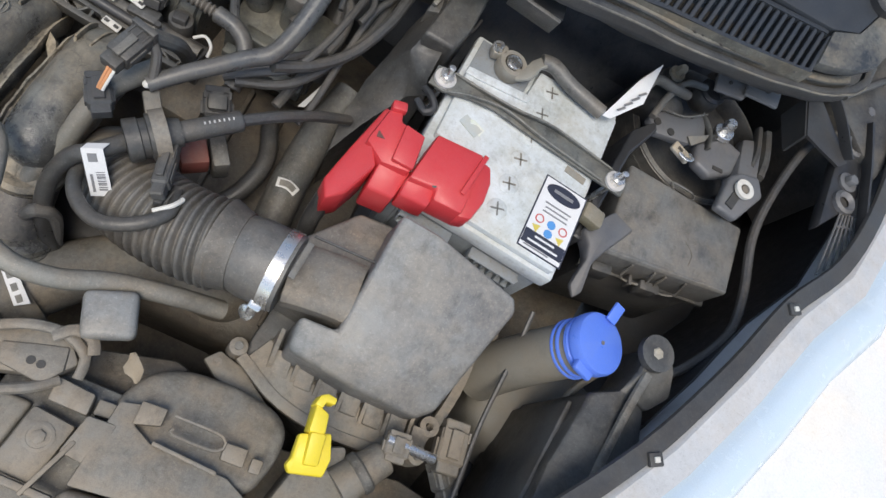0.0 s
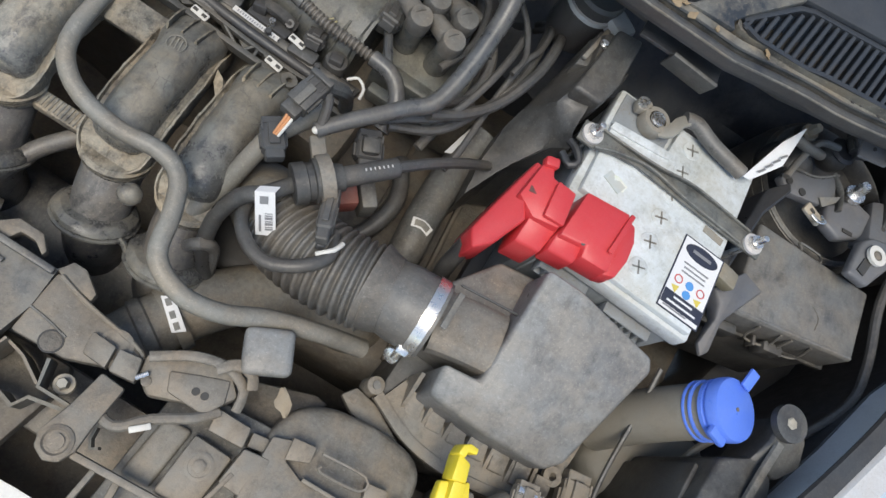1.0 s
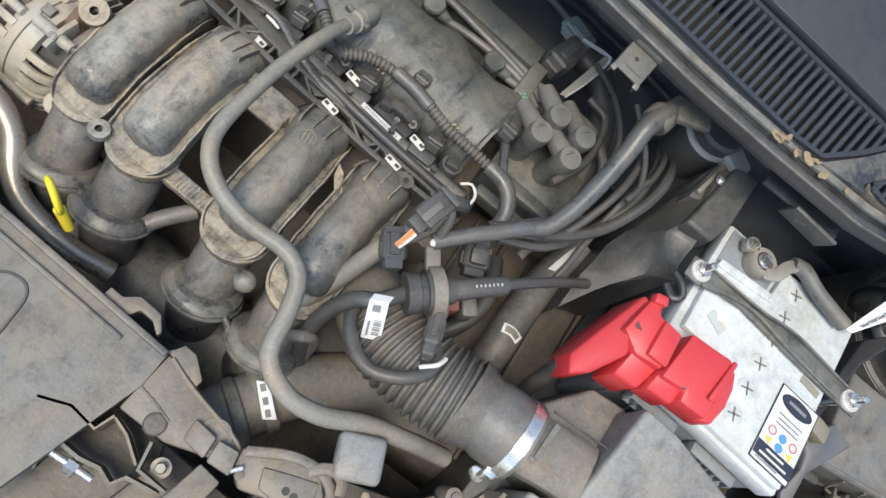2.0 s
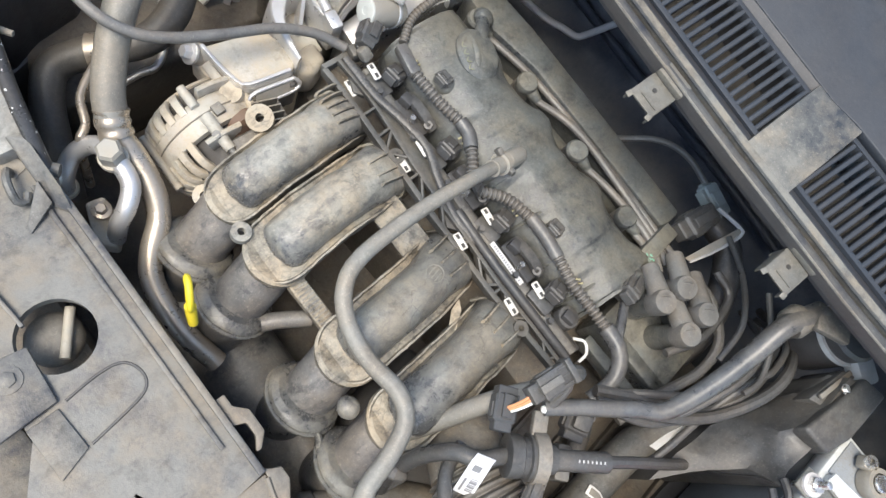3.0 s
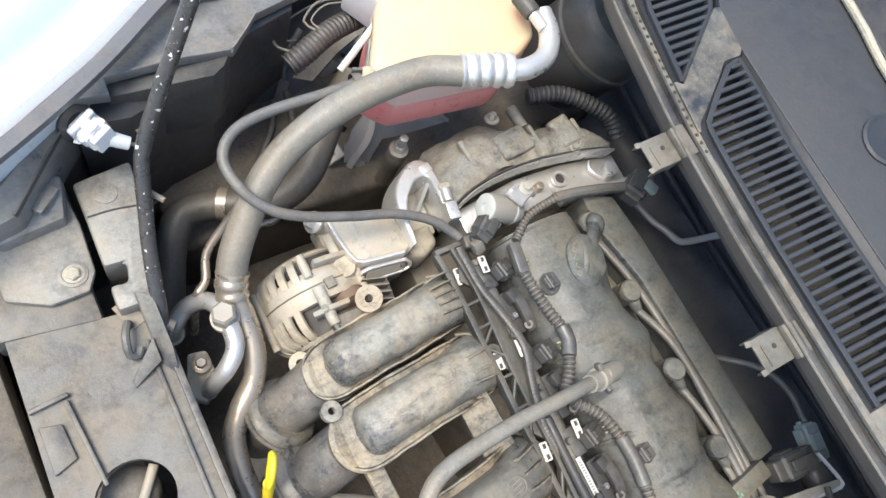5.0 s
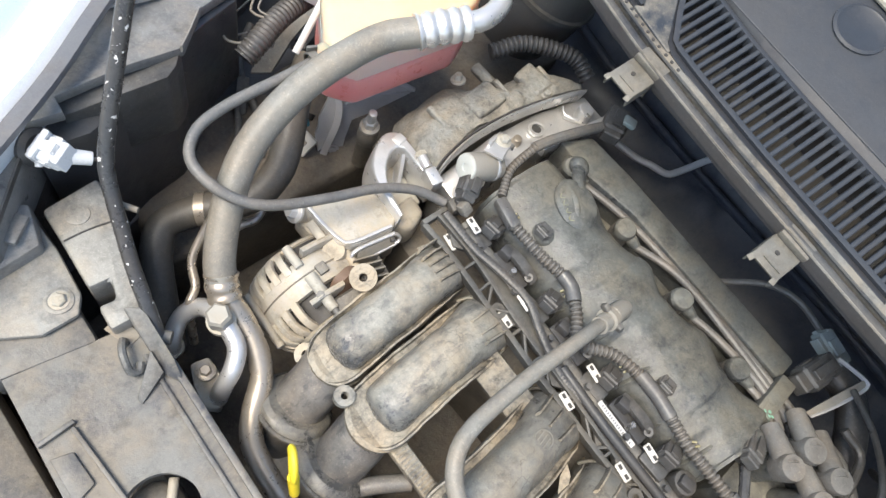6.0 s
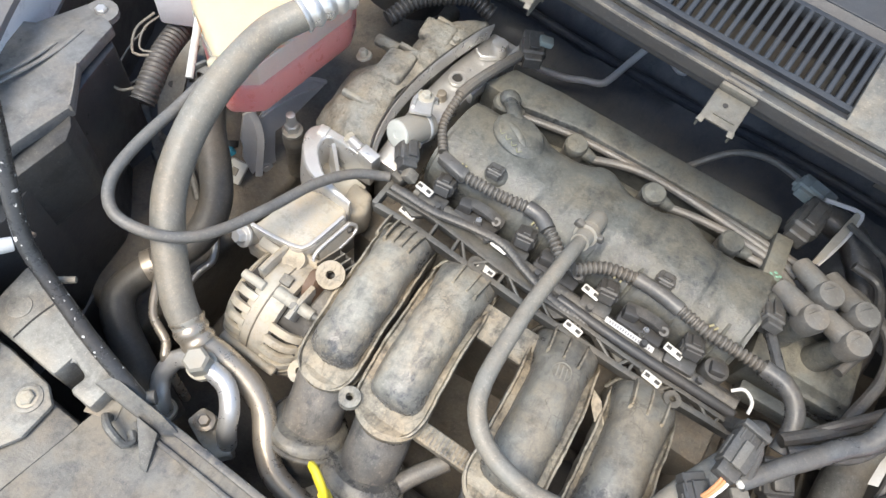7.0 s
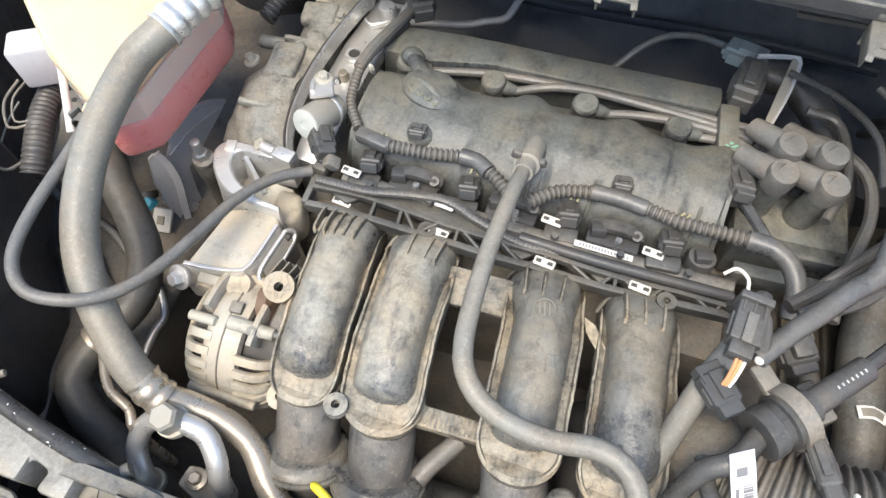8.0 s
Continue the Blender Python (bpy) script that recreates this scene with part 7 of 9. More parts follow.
hc = thing("hose_clamp", (0.335, -0.303, 0.03), "bright steel worm-drive hose clamp", "hose clamp")
part("band", lathe([(0.0372, -0.0055), (0.0386, -0.0055), (0.0386, 0.0055), (0.0372, 0.0055)], (0.336, -0.3022, 0.0268), (1, 0.03, 0.1), 48, None, False), STEEL, hc)
part("band_end", box((0.347, -0.298, 0.066), (0.006, 0.036, 0.003), (0, 8, 0), 0.001), DARK, hc)
part("screw", cyl((0.333, -0.346, 0.014), (0.333, -0.334, 0.034), 0.0045, 0.0045, 12, 0.001), STEEL, hc)
part("screw_head", lathe([(0.0075, 0), (0.0075, 0.004), (0.005, 0.005)], (0.331, -0.344, 0.012), (-0.3, -0.6, 0.5), 12), STEEL, hc)
part("housing", box((0.334, -0.338, 0.028), (0.012, 0.012, 0.010), (30, 0, 0), 0.002), STEEL, hc)
solid("white_rivet", lathe([(0.004, 0), (0.004, 0.002)], (0.288, -0.224, -0.074), (0, 0, 1), 14), IVORY, "small white plastic rivet", "rivet")

# ---- purge valve and lines ----
pv = thing("purge_valve", (0.19, -0.25, 0.01), "black plastic purge valve between rubber lines", "purge valve")
a, c = V(0.1745, -0.280, 0.048), V(0.2055, -0.248, 0.050)
d = (c - a).normalized()
part("body", lathe([(0.014, 0), (0.0185, 0.001), (0.0185, 0.012), (0.017, 0.013), (0.017, 0.018), (0.020, 0.019), (0.020, 0.028), (0.015, 0.031), (0.012, 0.045)], a, d, 28), BLACK, pv)
part("strap", lathe([(0.0195, 0), (0.0225, 0), (0.0225, 0.012), (0.0195, 0.012)], a + d * 0.022, d, 28, None, False), DUCT, pv, "dusty rubber strap round the valve")
part("strap_tab", box(a + d * 0.026 + V(-0.016, 0.018, 0.004), (0.014, 0.030, 0.008), (0, 0, 40), 0.002), DUCT, pv)
connector("plug", (0.214, -0.284, 0.052), (0.014, 0.036, 0.014), (-12, -15, 22), pv, BLACK)
part("plug_lever", box((0.222, -0.304, 0.046), (0.008, 0.020, 0.008), (-12, 0, 18), 0.002), SOOT, pv)
part("line", sweep([a + d * 0.002, (0.162, -0.301, 0.050), (0.146, -0.311, 0.038), (0.136, -0.330, 0.010), (0.138, -0.350, -0.03), (0.150, -0.362, -0.075)], 0.0075, 12, 0.006), LINE, pv)
part("sleeve", cyl(a + d * 0.044, (0.2405, -0.2085, 0.051), 0.0095, 0.0095, 16, 0.002), RUBBER, pv, "ribbed rubber sleeve with white print")
part("line", sweep([(0.238, -0.211, 0.051), (0.262, -0.182, 0.042), (0.29, -0.150, 0.026), (0.315, -0.12, 0.0)], 0.0055, 10, 0.008), RUBBER, pv)
for k in range(7):
    q = V(0.2185, -0.2335, 0.0603) + V(0.0028, 0.0030, 0) * k
    part("print_mark", box(q, (0.0014, 0.0024, 0.0004), (0, 20, 45), 0), CLOTH, pv)
wt = thing("cable_tag", (0.165, -0.30, 0.03), "white barcode label wrapped round a rubber line", "tag")
top_l, top_r, low_l, low_r = V(0.156, -0.3085, 0.061), V(0.170, -0.3005, 0.064), V(0.173, -0.3265, 0.022), V(0.188, -0.3185, 0.025)
across, fall = (top_r - top_l).normalized(), (low_l - top_l).normalized()
proud = across.cross(fall).normalized()
proud = proud if proud.y < 0 else -proud
part("flag", sheet([top_l, top_r, low_r, low_l], 0.0007), PAPER, wt)
part("wrap", sheet([top_l, top_r, top_r + V(0, 0.008, -0.004), top_l + V(0, 0.008, -0.004)], 0.0007), PAPER, wt)
part("mark", sheet([top_l + across * 0.004 + fall * 0.004 + proud * 0.0007, top_l + across * 0.011 + fall * 0.004 + proud * 0.0007, top_l + across * 0.011 + fall * 0.012 + proud * 0.0007, top_l + across * 0.004 + fall * 0.012 + proud * 0.0007], 0.0003), GREYINK, wt)
for k in range(9):
    q = top_l + fall * (0.022 + 0.0021 * k) + proud * 0.0007
    part("bar", sheet([q + across * 0.008, q + across * 0.0145, q + across * 0.0145 + fall * (0.0007 + 0.0005 * (k % 3)), q + across * 0.008 + fall * (0.0007 + 0.0005 * (k % 3))], 0.0003), GREYINK, wt)
part("bar", sheet([top_l + across * 0.003 + fall * 0.024 + proud * 0.0007, top_l + across * 0.005 + fall * 0.024 + proud * 0.0007, top_l + across * 0.005 + fall * 0.042 + proud * 0.0007, top_l + across * 0.003 + fall * 0.042 + proud * 0.0007], 0.0003), GREYINK, wt)
solid("loop_cable", sweep([(0.150, -0.297, 0.022), (0.156, -0.322, 0.028), (0.172, -0.340, 0.036), (0.196, -0.347, 0.042), (0.222, -0.334, 0.048), (0.236, -0.312, 0.046), (0.228, -0.290, 0.036)], 0.0062, 12, 0.006), LINE, "dusty taped wire looping over the intake hose", "cable")
solid("bare_wire", sweep([(0.225, -0.320, 0.050), (0.236, -0.308, 0.052), (0.239, -0.298, 0.048)], 0.0022, 8, 0.004), IVORY, "white wire at the plug", "wire")
t = thing("sensor_plug", (0.215, -0.235, -0.03), "dull red and grey sensor plug", "plug")
part("red_body", box((0.212, -0.236, -0.012), (0.026, 0.026, 0.026), (0, 0, 40), 0.003), surface("dull_red_plastic", (0.28, 0.05, 0.04), (0.25, 0.15, 0.12), 0.5), t)
part("grey_body", box((0.230, -0.222, -0.014), (0.016, 0.034, 0.032), (0, 0, 40), 0.003), DARK, t)
t = thing("throttle_plug", (0.16, -0.2, 0.02), "black wiring plug on the manifold's end", "plug")
pm = pose(0.1455, -0.225, 0.092, 0, 0, -8)
part("body", box(pm @ V(0, 0, 0), (0.020, 0.030, 0.015), (0, 0, -8), 0.0018), BLACK, t)
part("nose", box(pm @ V(0, -0.019, 0), (0.0155, 0.011, 0.0115), (0, 0, -8), 0.0012), BLACK, t)
for k in (-1, 1):
    part("side_rib", box(pm @ V(k * 0.0106, -0.003, 0), (0.0018, 0.018, 0.006), (0, 0, -8), 0.0004, 1), BLACK, t)
for k in (-1, 0, 1):
    part("grip_ridge", box(pm @ V(k * 0.0068, 0.010, 0.0078), (0.0014, 0.009, 0.0014), (0, 0, -8), 0.0003, 1), BLACK, t)
part("cap", box((0.1475, -0.208, 0.0945), (0.022, 0.006, 0.017), (0, 0, -8), 0.0015), BLACK, t)
part("latch", box((0.145, -0.230, 0.1005), (0.007, 0.022, 0.0035), (0, 0, -8), 0.001), DARK, t)
connector("tail", (0.141, -0.262, 0.064), (0.020, 0.024, 0.016), (0, 0, 40), t, SOOT)
for k, m in enumerate((COPPER, COPPER, IVORY)):
    part("wire", sweep([(0.1415 + k * 0.0028, -0.242, 0.093), (0.1425 + k * 0.0026, -0.250, 0.090), (0.1415 + k * 0.0022, -0.259, 0.080), (0.140 + k * 0.002, -0.264, 0.070)], 0.0013, 8, 0.004), m, t)
part("lead", sweep([(0.150, -0.207, 0.092), (0.160, -0.212, 0.082), (0.166, -0.228, 0.066)], 0.0045, 10, 0.006), RUBBER, t)
part("stalk", sweep([(0.150, -0.206, 0.090), (0.163, -0.184, 0.060), (0.165, -0.166, 0.010), (0.162, -0.158, -0.008)], 0.007, 10, 0.008), DARK, t)
solid("throttle_line", sweep([(0.158, -0.208, 0.052), (0.1386, -0.2484, 0.050), (0.1310, -0.2705, 0.033), (0.124, -0.297, 0.006), (0.113, -0.330, -0.018), (0.108, -0.348, -0.05), (0.112, -0.365, -0.10)], 0.0088, 16, 0.006), GREYHOSE, "smooth dusty grey line beside the intake runners", "hose")

# main loom
ml = thing("main_loom", (0.22, -0.14, 0.05), "thick taped black wiring loom", "wiring loom")
part("trunk", sweep([(0.250, 0.010, 0.135), (0.238, -0.028, 0.130), (0.241, -0.062, 0.112), (0.241, -0.106, 0.093), (0.234, -0.147, 0.078), (0.218, -0.165, 0.074), (0.200, -0.187, 0.071), (0.183, -0.207, 0.068), (0.164, -0.232, 0.063)], lambda u: 0.0102 - 0.0034 * u, 18, 0.006), TAPED, ml)
part("white_tip", dome((0.1645, -0.2335, 0.066), 0.0035), IVORY, ml)
part("branch", sweep([(0.235, -0.15, 0.06), (0.262, -0.12, 0.05), (0.285, -0.085, 0.05), (0.30, -0.04, 0.06), (0.303, 0.0, 0.06), (0.303, 0.05, 0.03), (0.295, 0.11, -0.03)], 0.0058, 10, 0.008), LINE, ml)
part("branch", sweep([(0.21, -0.168, 0.03), (0.25, -0.14, 0.03), (0.275, -0.095, 0.035), (0.29, -0.05, 0.05), (0.291, 0.005, 0.045), (0.288, 0.06, 0.02), (0.28, 0.11, -0.04)], 0.0048, 10, 0.008), LINE, ml)
part("holder", box((0.262, 0.006, 0.140), (0.036, 0.026, 0.008), (0, 0, 30), 0.002), DARK, ml)
part("collar", lathe([(0.0125, 0), (0.0145, 0.003), (0.0145, 0.015), (0.0125, 0.018)], (0.241, -0.022, 0.126), (0.1, 0.7, 0.1), 20), DARK, ml)
t = thing("sensor_connector", (0.205, -0.2, 0.0), "black square wiring connector", "plug")
connector("body", (0.207, -0.190, 0.010), (0.026, 0.024, 0.020), (10, 0, 30), t, SOOT)
part("cap", box((0.208, -0.192, 0.023), (0.018, 0.016, 0.008), (10, 0, 30), 0.003), BLACK, t)
cl = thing("tagged_hose", (0.295, -0.17, -0.08), "dark rubber hose with a white clip label", "hose")
part("hose", sweep([(0.300, -0.06, -0.05), (0.293, -0.117, -0.065), (0.294, -0.17, -0.072), (0.298, -0.21, -0.078), (0.303, -0.25, -0.10)], 0.020, 18, 0.008), DARK, cl)
lab = part("label", strip([(0.2845, -0.196, -0.0535), (0.296, -0.1935, -0.0515), (0.3075, -0.1955, -0.0545)], 0.011, 0.0006), CLOTH, cl, "worn white label round the hose")
part("label_print", strip([(0.2875, -0.1955, -0.0526), (0.296, -0.1935, -0.0509), (0.3045, -0.195, -0.0530)], 0.0072, 0.0007), SEAL, lab)
solid("cable_flag", sheet([(0.2685, -0.150, 0.022), (0.2745, -0.149, 0.026), (0.2775, -0.128, 0.026), (0.2790, -0.104, 0.024), (0.2735, -0.125, 0.020)], 0.0006), CLOTH, "white flag label on a thin rubber line", "tag")

# ---- front right ----
ur = thing("radiator_hose", (0.19, -0.37, -0.1), "thick dark radiator hose with a white clip", "hose")
part("hose", sweep([(0.128, -0.45, -0.085), (0.136, -0.432, -0.085), (0.158, -0.389, -0.088), (0.192, -0.347, -0.095), (0.240, -0.315, -0.105), (0.285, -0.312, -0.12), (0.31, -0.30, -0.15)], 0.030, 24, 0.008), SNORKEL, ur)
part("collar", lathe([(0.031, 0), (0.033, 0.002), (0.033, 0.012), (0.031, 0.014)], (0.133, -0.438, -0.085), (0.5, 0.85, 0), 26), DARK, ur)
part("clip", lathe([(0.0312, -0.006), (0.0335, -0.006), (0.0335, 0.006), (0.0312, 0.006)], (0.148, -0.408, -0.087), (0.45, 0.9, 0), 30, None, False), SNORKEL, ur)
part("clip_tag", prism([(0.132, -0.402), (0.142, -0.396), (0.170, -0.416), (0.160, -0.424)], -0.052, -0.0500, 0.0004), PAPER, ur, "white plastic clip plate")
for q in ((0.141, -0.403), (0.151, -0.4105), (0.160, -0.417)):
    part("clip_slot", box((*q, -0.0498), (0.007, 0.005, 0.0006), (0, 0, -38), 0), DARK, ur)
pb = thing("pedestal_cap", (0.235, -0.4, 0.0), "dusty rounded plastic cap on a stalk", "cap")
part("head", box((0.240, -0.402, 0.012), (0.042, 0.040, 0.018), (0, 0, 28), 0.006, 3), AIRBOX, pb)
part("stalk", sweep([(0.236, -0.410, 0.0), (0.232, -0.43, -0.02), (0.215, -0.445, -0.03)], 0.007, 12, 0.008), SNORKEL, pb)
solid("dry_leaf", leaf_scrap((0.276, -0.426, -0.018), 0.026, -50, 21), surface("pale_dry_leaf", (0.36, 0.29, 0.19), amount=0.4), "small dry curled leaf", "leaf")
sn = thing("intake_snorkel", (0.34, -0.46, -0.06), "dust-covered brown-grey plastic air intake snorkel", "air intake")
out = [(0.278, -0.448), (0.290, -0.420), (0.315, -0.405), (0.36, -0.398), (0.40, -0.400), (0.418, -0.412), (0.420, -0.44), (0.412, -0.475), (0.36, -0.495), (0.285, -0.50)]
part("dome", prism(out, -0.08, [-0.008, -0.014, -0.018, -0.020, -0.024, -0.02, -0.01, -0.004, 0.0, 0.0], 0.012, None, 4), SNORKEL, sn)
part("tongue", prism([(0.283, -0.455), (0.300, -0.449), (0.303, -0.466), (0.322, -0.473), (0.388, -0.470), (0.410, -0.478), (0.405, -0.505), (0.285, -0.525)], -0.02, [0.002, 0.002, 0.003, 0.004, 0.004, 0.002, 0.006, 0.008], 0.002), SNORKEL, sn)
part("catch", prism([(0.298, -0.447), (0.319, -0.444), (0.321, -0.458), (0.301, -0.466)], -0.01, 0.005, 0.0015), SNORKEL, sn)
part("catch", prism([(0.372, -0.446), (0.392, -0.443), (0.395, -0.458), (0.375, -0.460)], -0.01, 0.002, 0.0015), SNORKEL, sn)
part("catch", box((0.404, -0.452, -0.002), (0.010, 0.012, 0.006), (0, 0, 8), 0.0015), SNORKEL, sn)
part("u_slot", sweep([(0.326, -0.446, 0.0035), (0.368, -0.4435, 0.0025), (0.369, -0.456, 0.0035), (0.332, -0.460, 0.0045), (0.330, -0.455, 0.0045)], (0.0013, 0.0014), 6, 0.004, None, True, 4), SNORKEL, sn)
part("ridge", box((0.350, -0.4715, 0.005), (0.056, 0.0035, 0.006), (0, 0, 1), 0.001), SNORKEL, sn)
part("lower_duct", prism([(0.285, -0.527), (0.41, -0.507), (0.43, -0.49), (0.45, -0.60), (0.26, -0.62)], -0.08, [0.004, 0.004, -0.01, 0.02, 0.02], 0.006, None, 3), SNORKEL, sn)
fc = thing("grille_cover", (0.26, -0.5, -0.04), "stepped brown-grey plastic cover in front of the intake", "cover")
part("base_plate", prism([(0.196, -0.452), (0.232, -0.452), (0.300, -0.447), (0.302, -0.60), (0.19, -0.60)], -0.05, [-0.022, -0.018, -0.018, -0.018, -0.026], 0.003), DARK, fc)
part("pad", prism([(0.230, -0.485), (0.266, -0.486), (0.263, -0.536), (0.228, -0.537)], -0.03, [-0.004, -0.004, -0.002, -0.002], 0.003), SNORKEL, fc)
part("washer", lathe([(0.0115, 0), (0.0115, 0.0008), (0.009, 0.0014), (0.0075, 0.0004)], (0.247, -0.504, -0.0035), (0, 0, 1), 24), SNORKEL, fc)
bolt(fc, (0.247, -0.504, -0.0035), r=0.0055, h=0.003, material=SNORKEL)
part("block", prism([(0.233, -0.459), (0.265, -0.459), (0.268, -0.476), (0.236, -0.478)], -0.03, 0.0, 0.002), SNORKEL, fc)
part("block", prism([(0.269, -0.475), (0.292, -0.472), (0.295, -0.508), (0.266, -0.507)], -0.03, 0.005, 0.002), SNORKEL, fc)
part("block", prism([(0.268, -0.460), (0.283, -0.458), (0.286, -0.470), (0.270, -0.473)], -0.03, -0.006, 0.002), SNORKEL, fc)
part("bridge", prism([(0.215, -0.475), (0.234, -0.48), (0.23, -0.60), (0.19, -0.60)], -0.09, [-0.055, -0.055, -0.05, -0.05], 0.003), DARK, fc)
part("front", prism([(0.268, -0.53), (0.284, -0.512), (0.292, -0.51), (0.29, -0.60), (0.23, -0.60), (0.233, -0.548)], -0.09, [-0.03, -0.02, -0.02, -0.03, -0.03, -0.03], 0.003), DARK, fc)
part("fin", box((0.266, -0.520, 0.001), (0.004, 0.05, 0.010), (0, 0, -14), 0.001), SNORKEL, fc)
part("duct_wall", prism([(0.18, -0.442), (0.30, -0.40), (0.315, -0.402), (0.282, -0.448), (0.232, -0.457)], -0.12, [-0.06, -0.05, -0.05, -0.04, -0.05], 0.004), GRIME, fc)
fh = thing("quick_fitting", (0.5, -0.40, -0.05), "dusty plastic line fitting with a steel pin", "fitting")
part("body", cyl((0.478, -0.436, -0.02), (0.506, -0.392, -0.016), 0.019, 0.016, 20, 0.004), SNORKEL, fh)
part("ring", lathe([(0.0185, 0), (0.020, 0.002), (0.020, 0.008), (0.0185, 0.010)], (0.488, -0.420, -0.018), (0.5, 0.8, 0.07), 22), DARK, fh)
part("pin", cyl((0.496, -0.380, 0.0), (0.546, -0.376, -0.004), 0.0052, 0.0052, 14, 0.001), STEEL, fh)
connector("latch", (0.508, -0.382, -0.004), (0.024, 0.018, 0.014), (0, 0, 10), fh, SNORKEL)
connector("plug", (0.566, -0.352, -0.035), (0.030, 0.034, 0.022), (0, 0, 10), fh, SNORKEL)
connector("plug", (0.574, -0.376, -0.05), (0.024, 0.03, 0.02), (0, 20, 40), fh, DARK)
part("eye", lathe([(0.004, 0), (0.010, 0), (0.010, 0.006), (0.004, 0.006)], (0.536, -0.346, -0.034), (0, 0, 1), 20, None, False), SNORKEL, fh)
part("bracket", prism([(0.44, -0.415), (0.47, -0.40), (0.49, -0.44), (0.46, -0.50), (0.425, -0.49)], -0.06, -0.02, 0.004), SNORKEL, fh)
solid("cross_member", prism([(0.42, -0.42), (0.56, -0.39), (0.66, -0.40), (0.64, -0.60), (0.42, -0.60)], -0.20, -0.13, 0.005), DEEP, "dark cross member low behind the bumper", "cross member", kind="structure")
yl = thing("latch_lever", (0.43, -0.42, 0.02), "bright yellow plastic release lever", "lever")
part("paddle", prism([(0.422, -0.441), (0.4235, -0.434), (0.4195, -0.415), (0.444, -0.403), (0.454, -0.422), (0.455, -0.437), (0.428, -0.446)], [0.008, 0.010, 0.014, 0.014, 0.010, 0.006, 0.006], [0.024, 0.026, 0.028, 0.028, 0.026, 0.022, 0.020], 0.0022), YELLOW, yl)
part("spine", prism([(0.426, -0.411), (0.439, -0.407), (0.446, -0.432), (0.434, -0.436)], 0.020, [0.040, 0.038, 0.030, 0.031], 0.0022), YELLOW, yl)
part("stem", prism([(0.419, -0.389), (0.433, -0.392), (0.438, -0.408), (0.424, -0.412)], 0.012, [0.042, 0.040, 0.038, 0.040], 0.0022), YELLOW, yl)
part("hook", prism([(0.4175, -0.391), (0.4185, -0.382), (0.424, -0.378), (0.4325, -0.3785), (0.433, -0.384), (0.4255, -0.385), (0.425, -0.391)], 0.018, 0.043, 0.0015), YELLOW, yl)
lt = thing("bonnet_latch", (0.19, -0.49, -0.02), "dusty steel bonnet latch with bracket and cable", "latch")
part("plate", prism([(0.161, -0.454), (0.192, -0.432), (0.226, -0.431), (0.242, -0.445), (0.230, -0.463), (0.180, -0.481), (0.165, -0.47)], -0.02, [0.004, 0.004, 0.006, 0.002, 0.004, 0.002, 0.002], 0.004), LATCH, lt)
part("face_plate", rough_up(prism([(0.184, -0.456), (0.205, -0.446), (0.229, -0.437), (0.235, -0.455), (0.227, -0.471), (0.208, -0.4705), (0.192, -0.470)], -0.006, 0.0065, 0.002), 0.0006, 70), LATCH, lt, "dusty latch plate with two holes")
for x, y in ((0.2105, -0.4585), (0.2185, -0.4580)):
    part("hole", lathe([(0.0034, 0), (0.0034, 0.0006)], (x, y, 0.0067), (0, 0, 1), 14), PIT, lt)
part("rivet", lathe([(0.004, 0), (0.004, 0.002), (0.0018, 0.0026)], (0.174, -0.472, 0.002), (0, 0, 1), 14), LATCH, lt)
part("arm", prism([(0.1445, -0.4835), (0.1660, -0.4850), (0.1645, -0.520), (0.1655, -0.540), (0.160, -0.552), (0.150, -0.556), (0.139, -0.551), (0.1345, -0.541), (0.1365, -0.530), (0.1410, -0.512)], 0.005, 0.012, 0.0022), LATCH, lt)
part("pivot", lathe([(0.0125, 0), (0.0125, 0.002), (0.010, 0.0032), (0.0085, 0.0018), (0.006, 0.0018), (0.006, 0.0036), (0, 0.004)], (0.150, -0.5405, 0.0115), (0, 0, 1), 28), LATCH, lt)
part("block", prism([(0.118, -0.461), (0.1405, -0.462), (0.1435, -0.4805), (0.121, -0.479)], -0.01, [0.006, 0.010, 0.010, 0.004], 0.0022), LATCH, lt)
part("block", prism([(0.1430, -0.462), (0.1620, -0.459), (0.1680, -0.478), (0.1465, -0.4805)], -0.01, [0.011, 0.010, 0.008, 0.010], 0.0022), LATCH, lt)
part("spring_end", cyl((0.166, -0.474, 0.006), (0.172, -0.466, 0.006), 0.0022, 0.0022, 10), STEEL, lt)
part("rail", sweep([(0.165, -0.455, 0.010), (0.195, -0.436, 0.012), (0.222, -0.430, 0.010), (0.242, -0.438, 0.004), (0.246, -0.455, 0.0)], (0.0045, 0.003), 10, 0.006), LATCH, lt)
part("loop", sweep([(0.214, -0.436, 0.012), (0.226, -0.424, 0.014), (0.240, -0.424, 0.012), (0.247, -0.434, 0.008)], (0.005, 0.0025), 10, 0.005), LATCH, lt)
part("rod", sweep([(0.15, -0.505, 0.0), (0.175, -0.512, 0.008), (0.195, -0.494, 0.010), (0.222, -0.476, 0.006), (0.235, -0.462, 0.0)], 0.0045, 10, 0.006), LATCH, lt)
part("guide", fold([(0.164, -0.519), (0.1655, -0.528), (0.170, -0.534), (0.175, -0.531)], -0.03, -0.008, 0.0022), TAB, lt)
part("guide", fold([(0.158, -0.519), (0.166, -0.517), (0.172, -0.512)], -0.03, -0.006, 0.0022), LATCH, lt)
part("white_clip", box((0.193, -0.503, 0.014), (0.016, 0.005, 0.004), (0, 0, 42), 0.001), IVORY, lt)
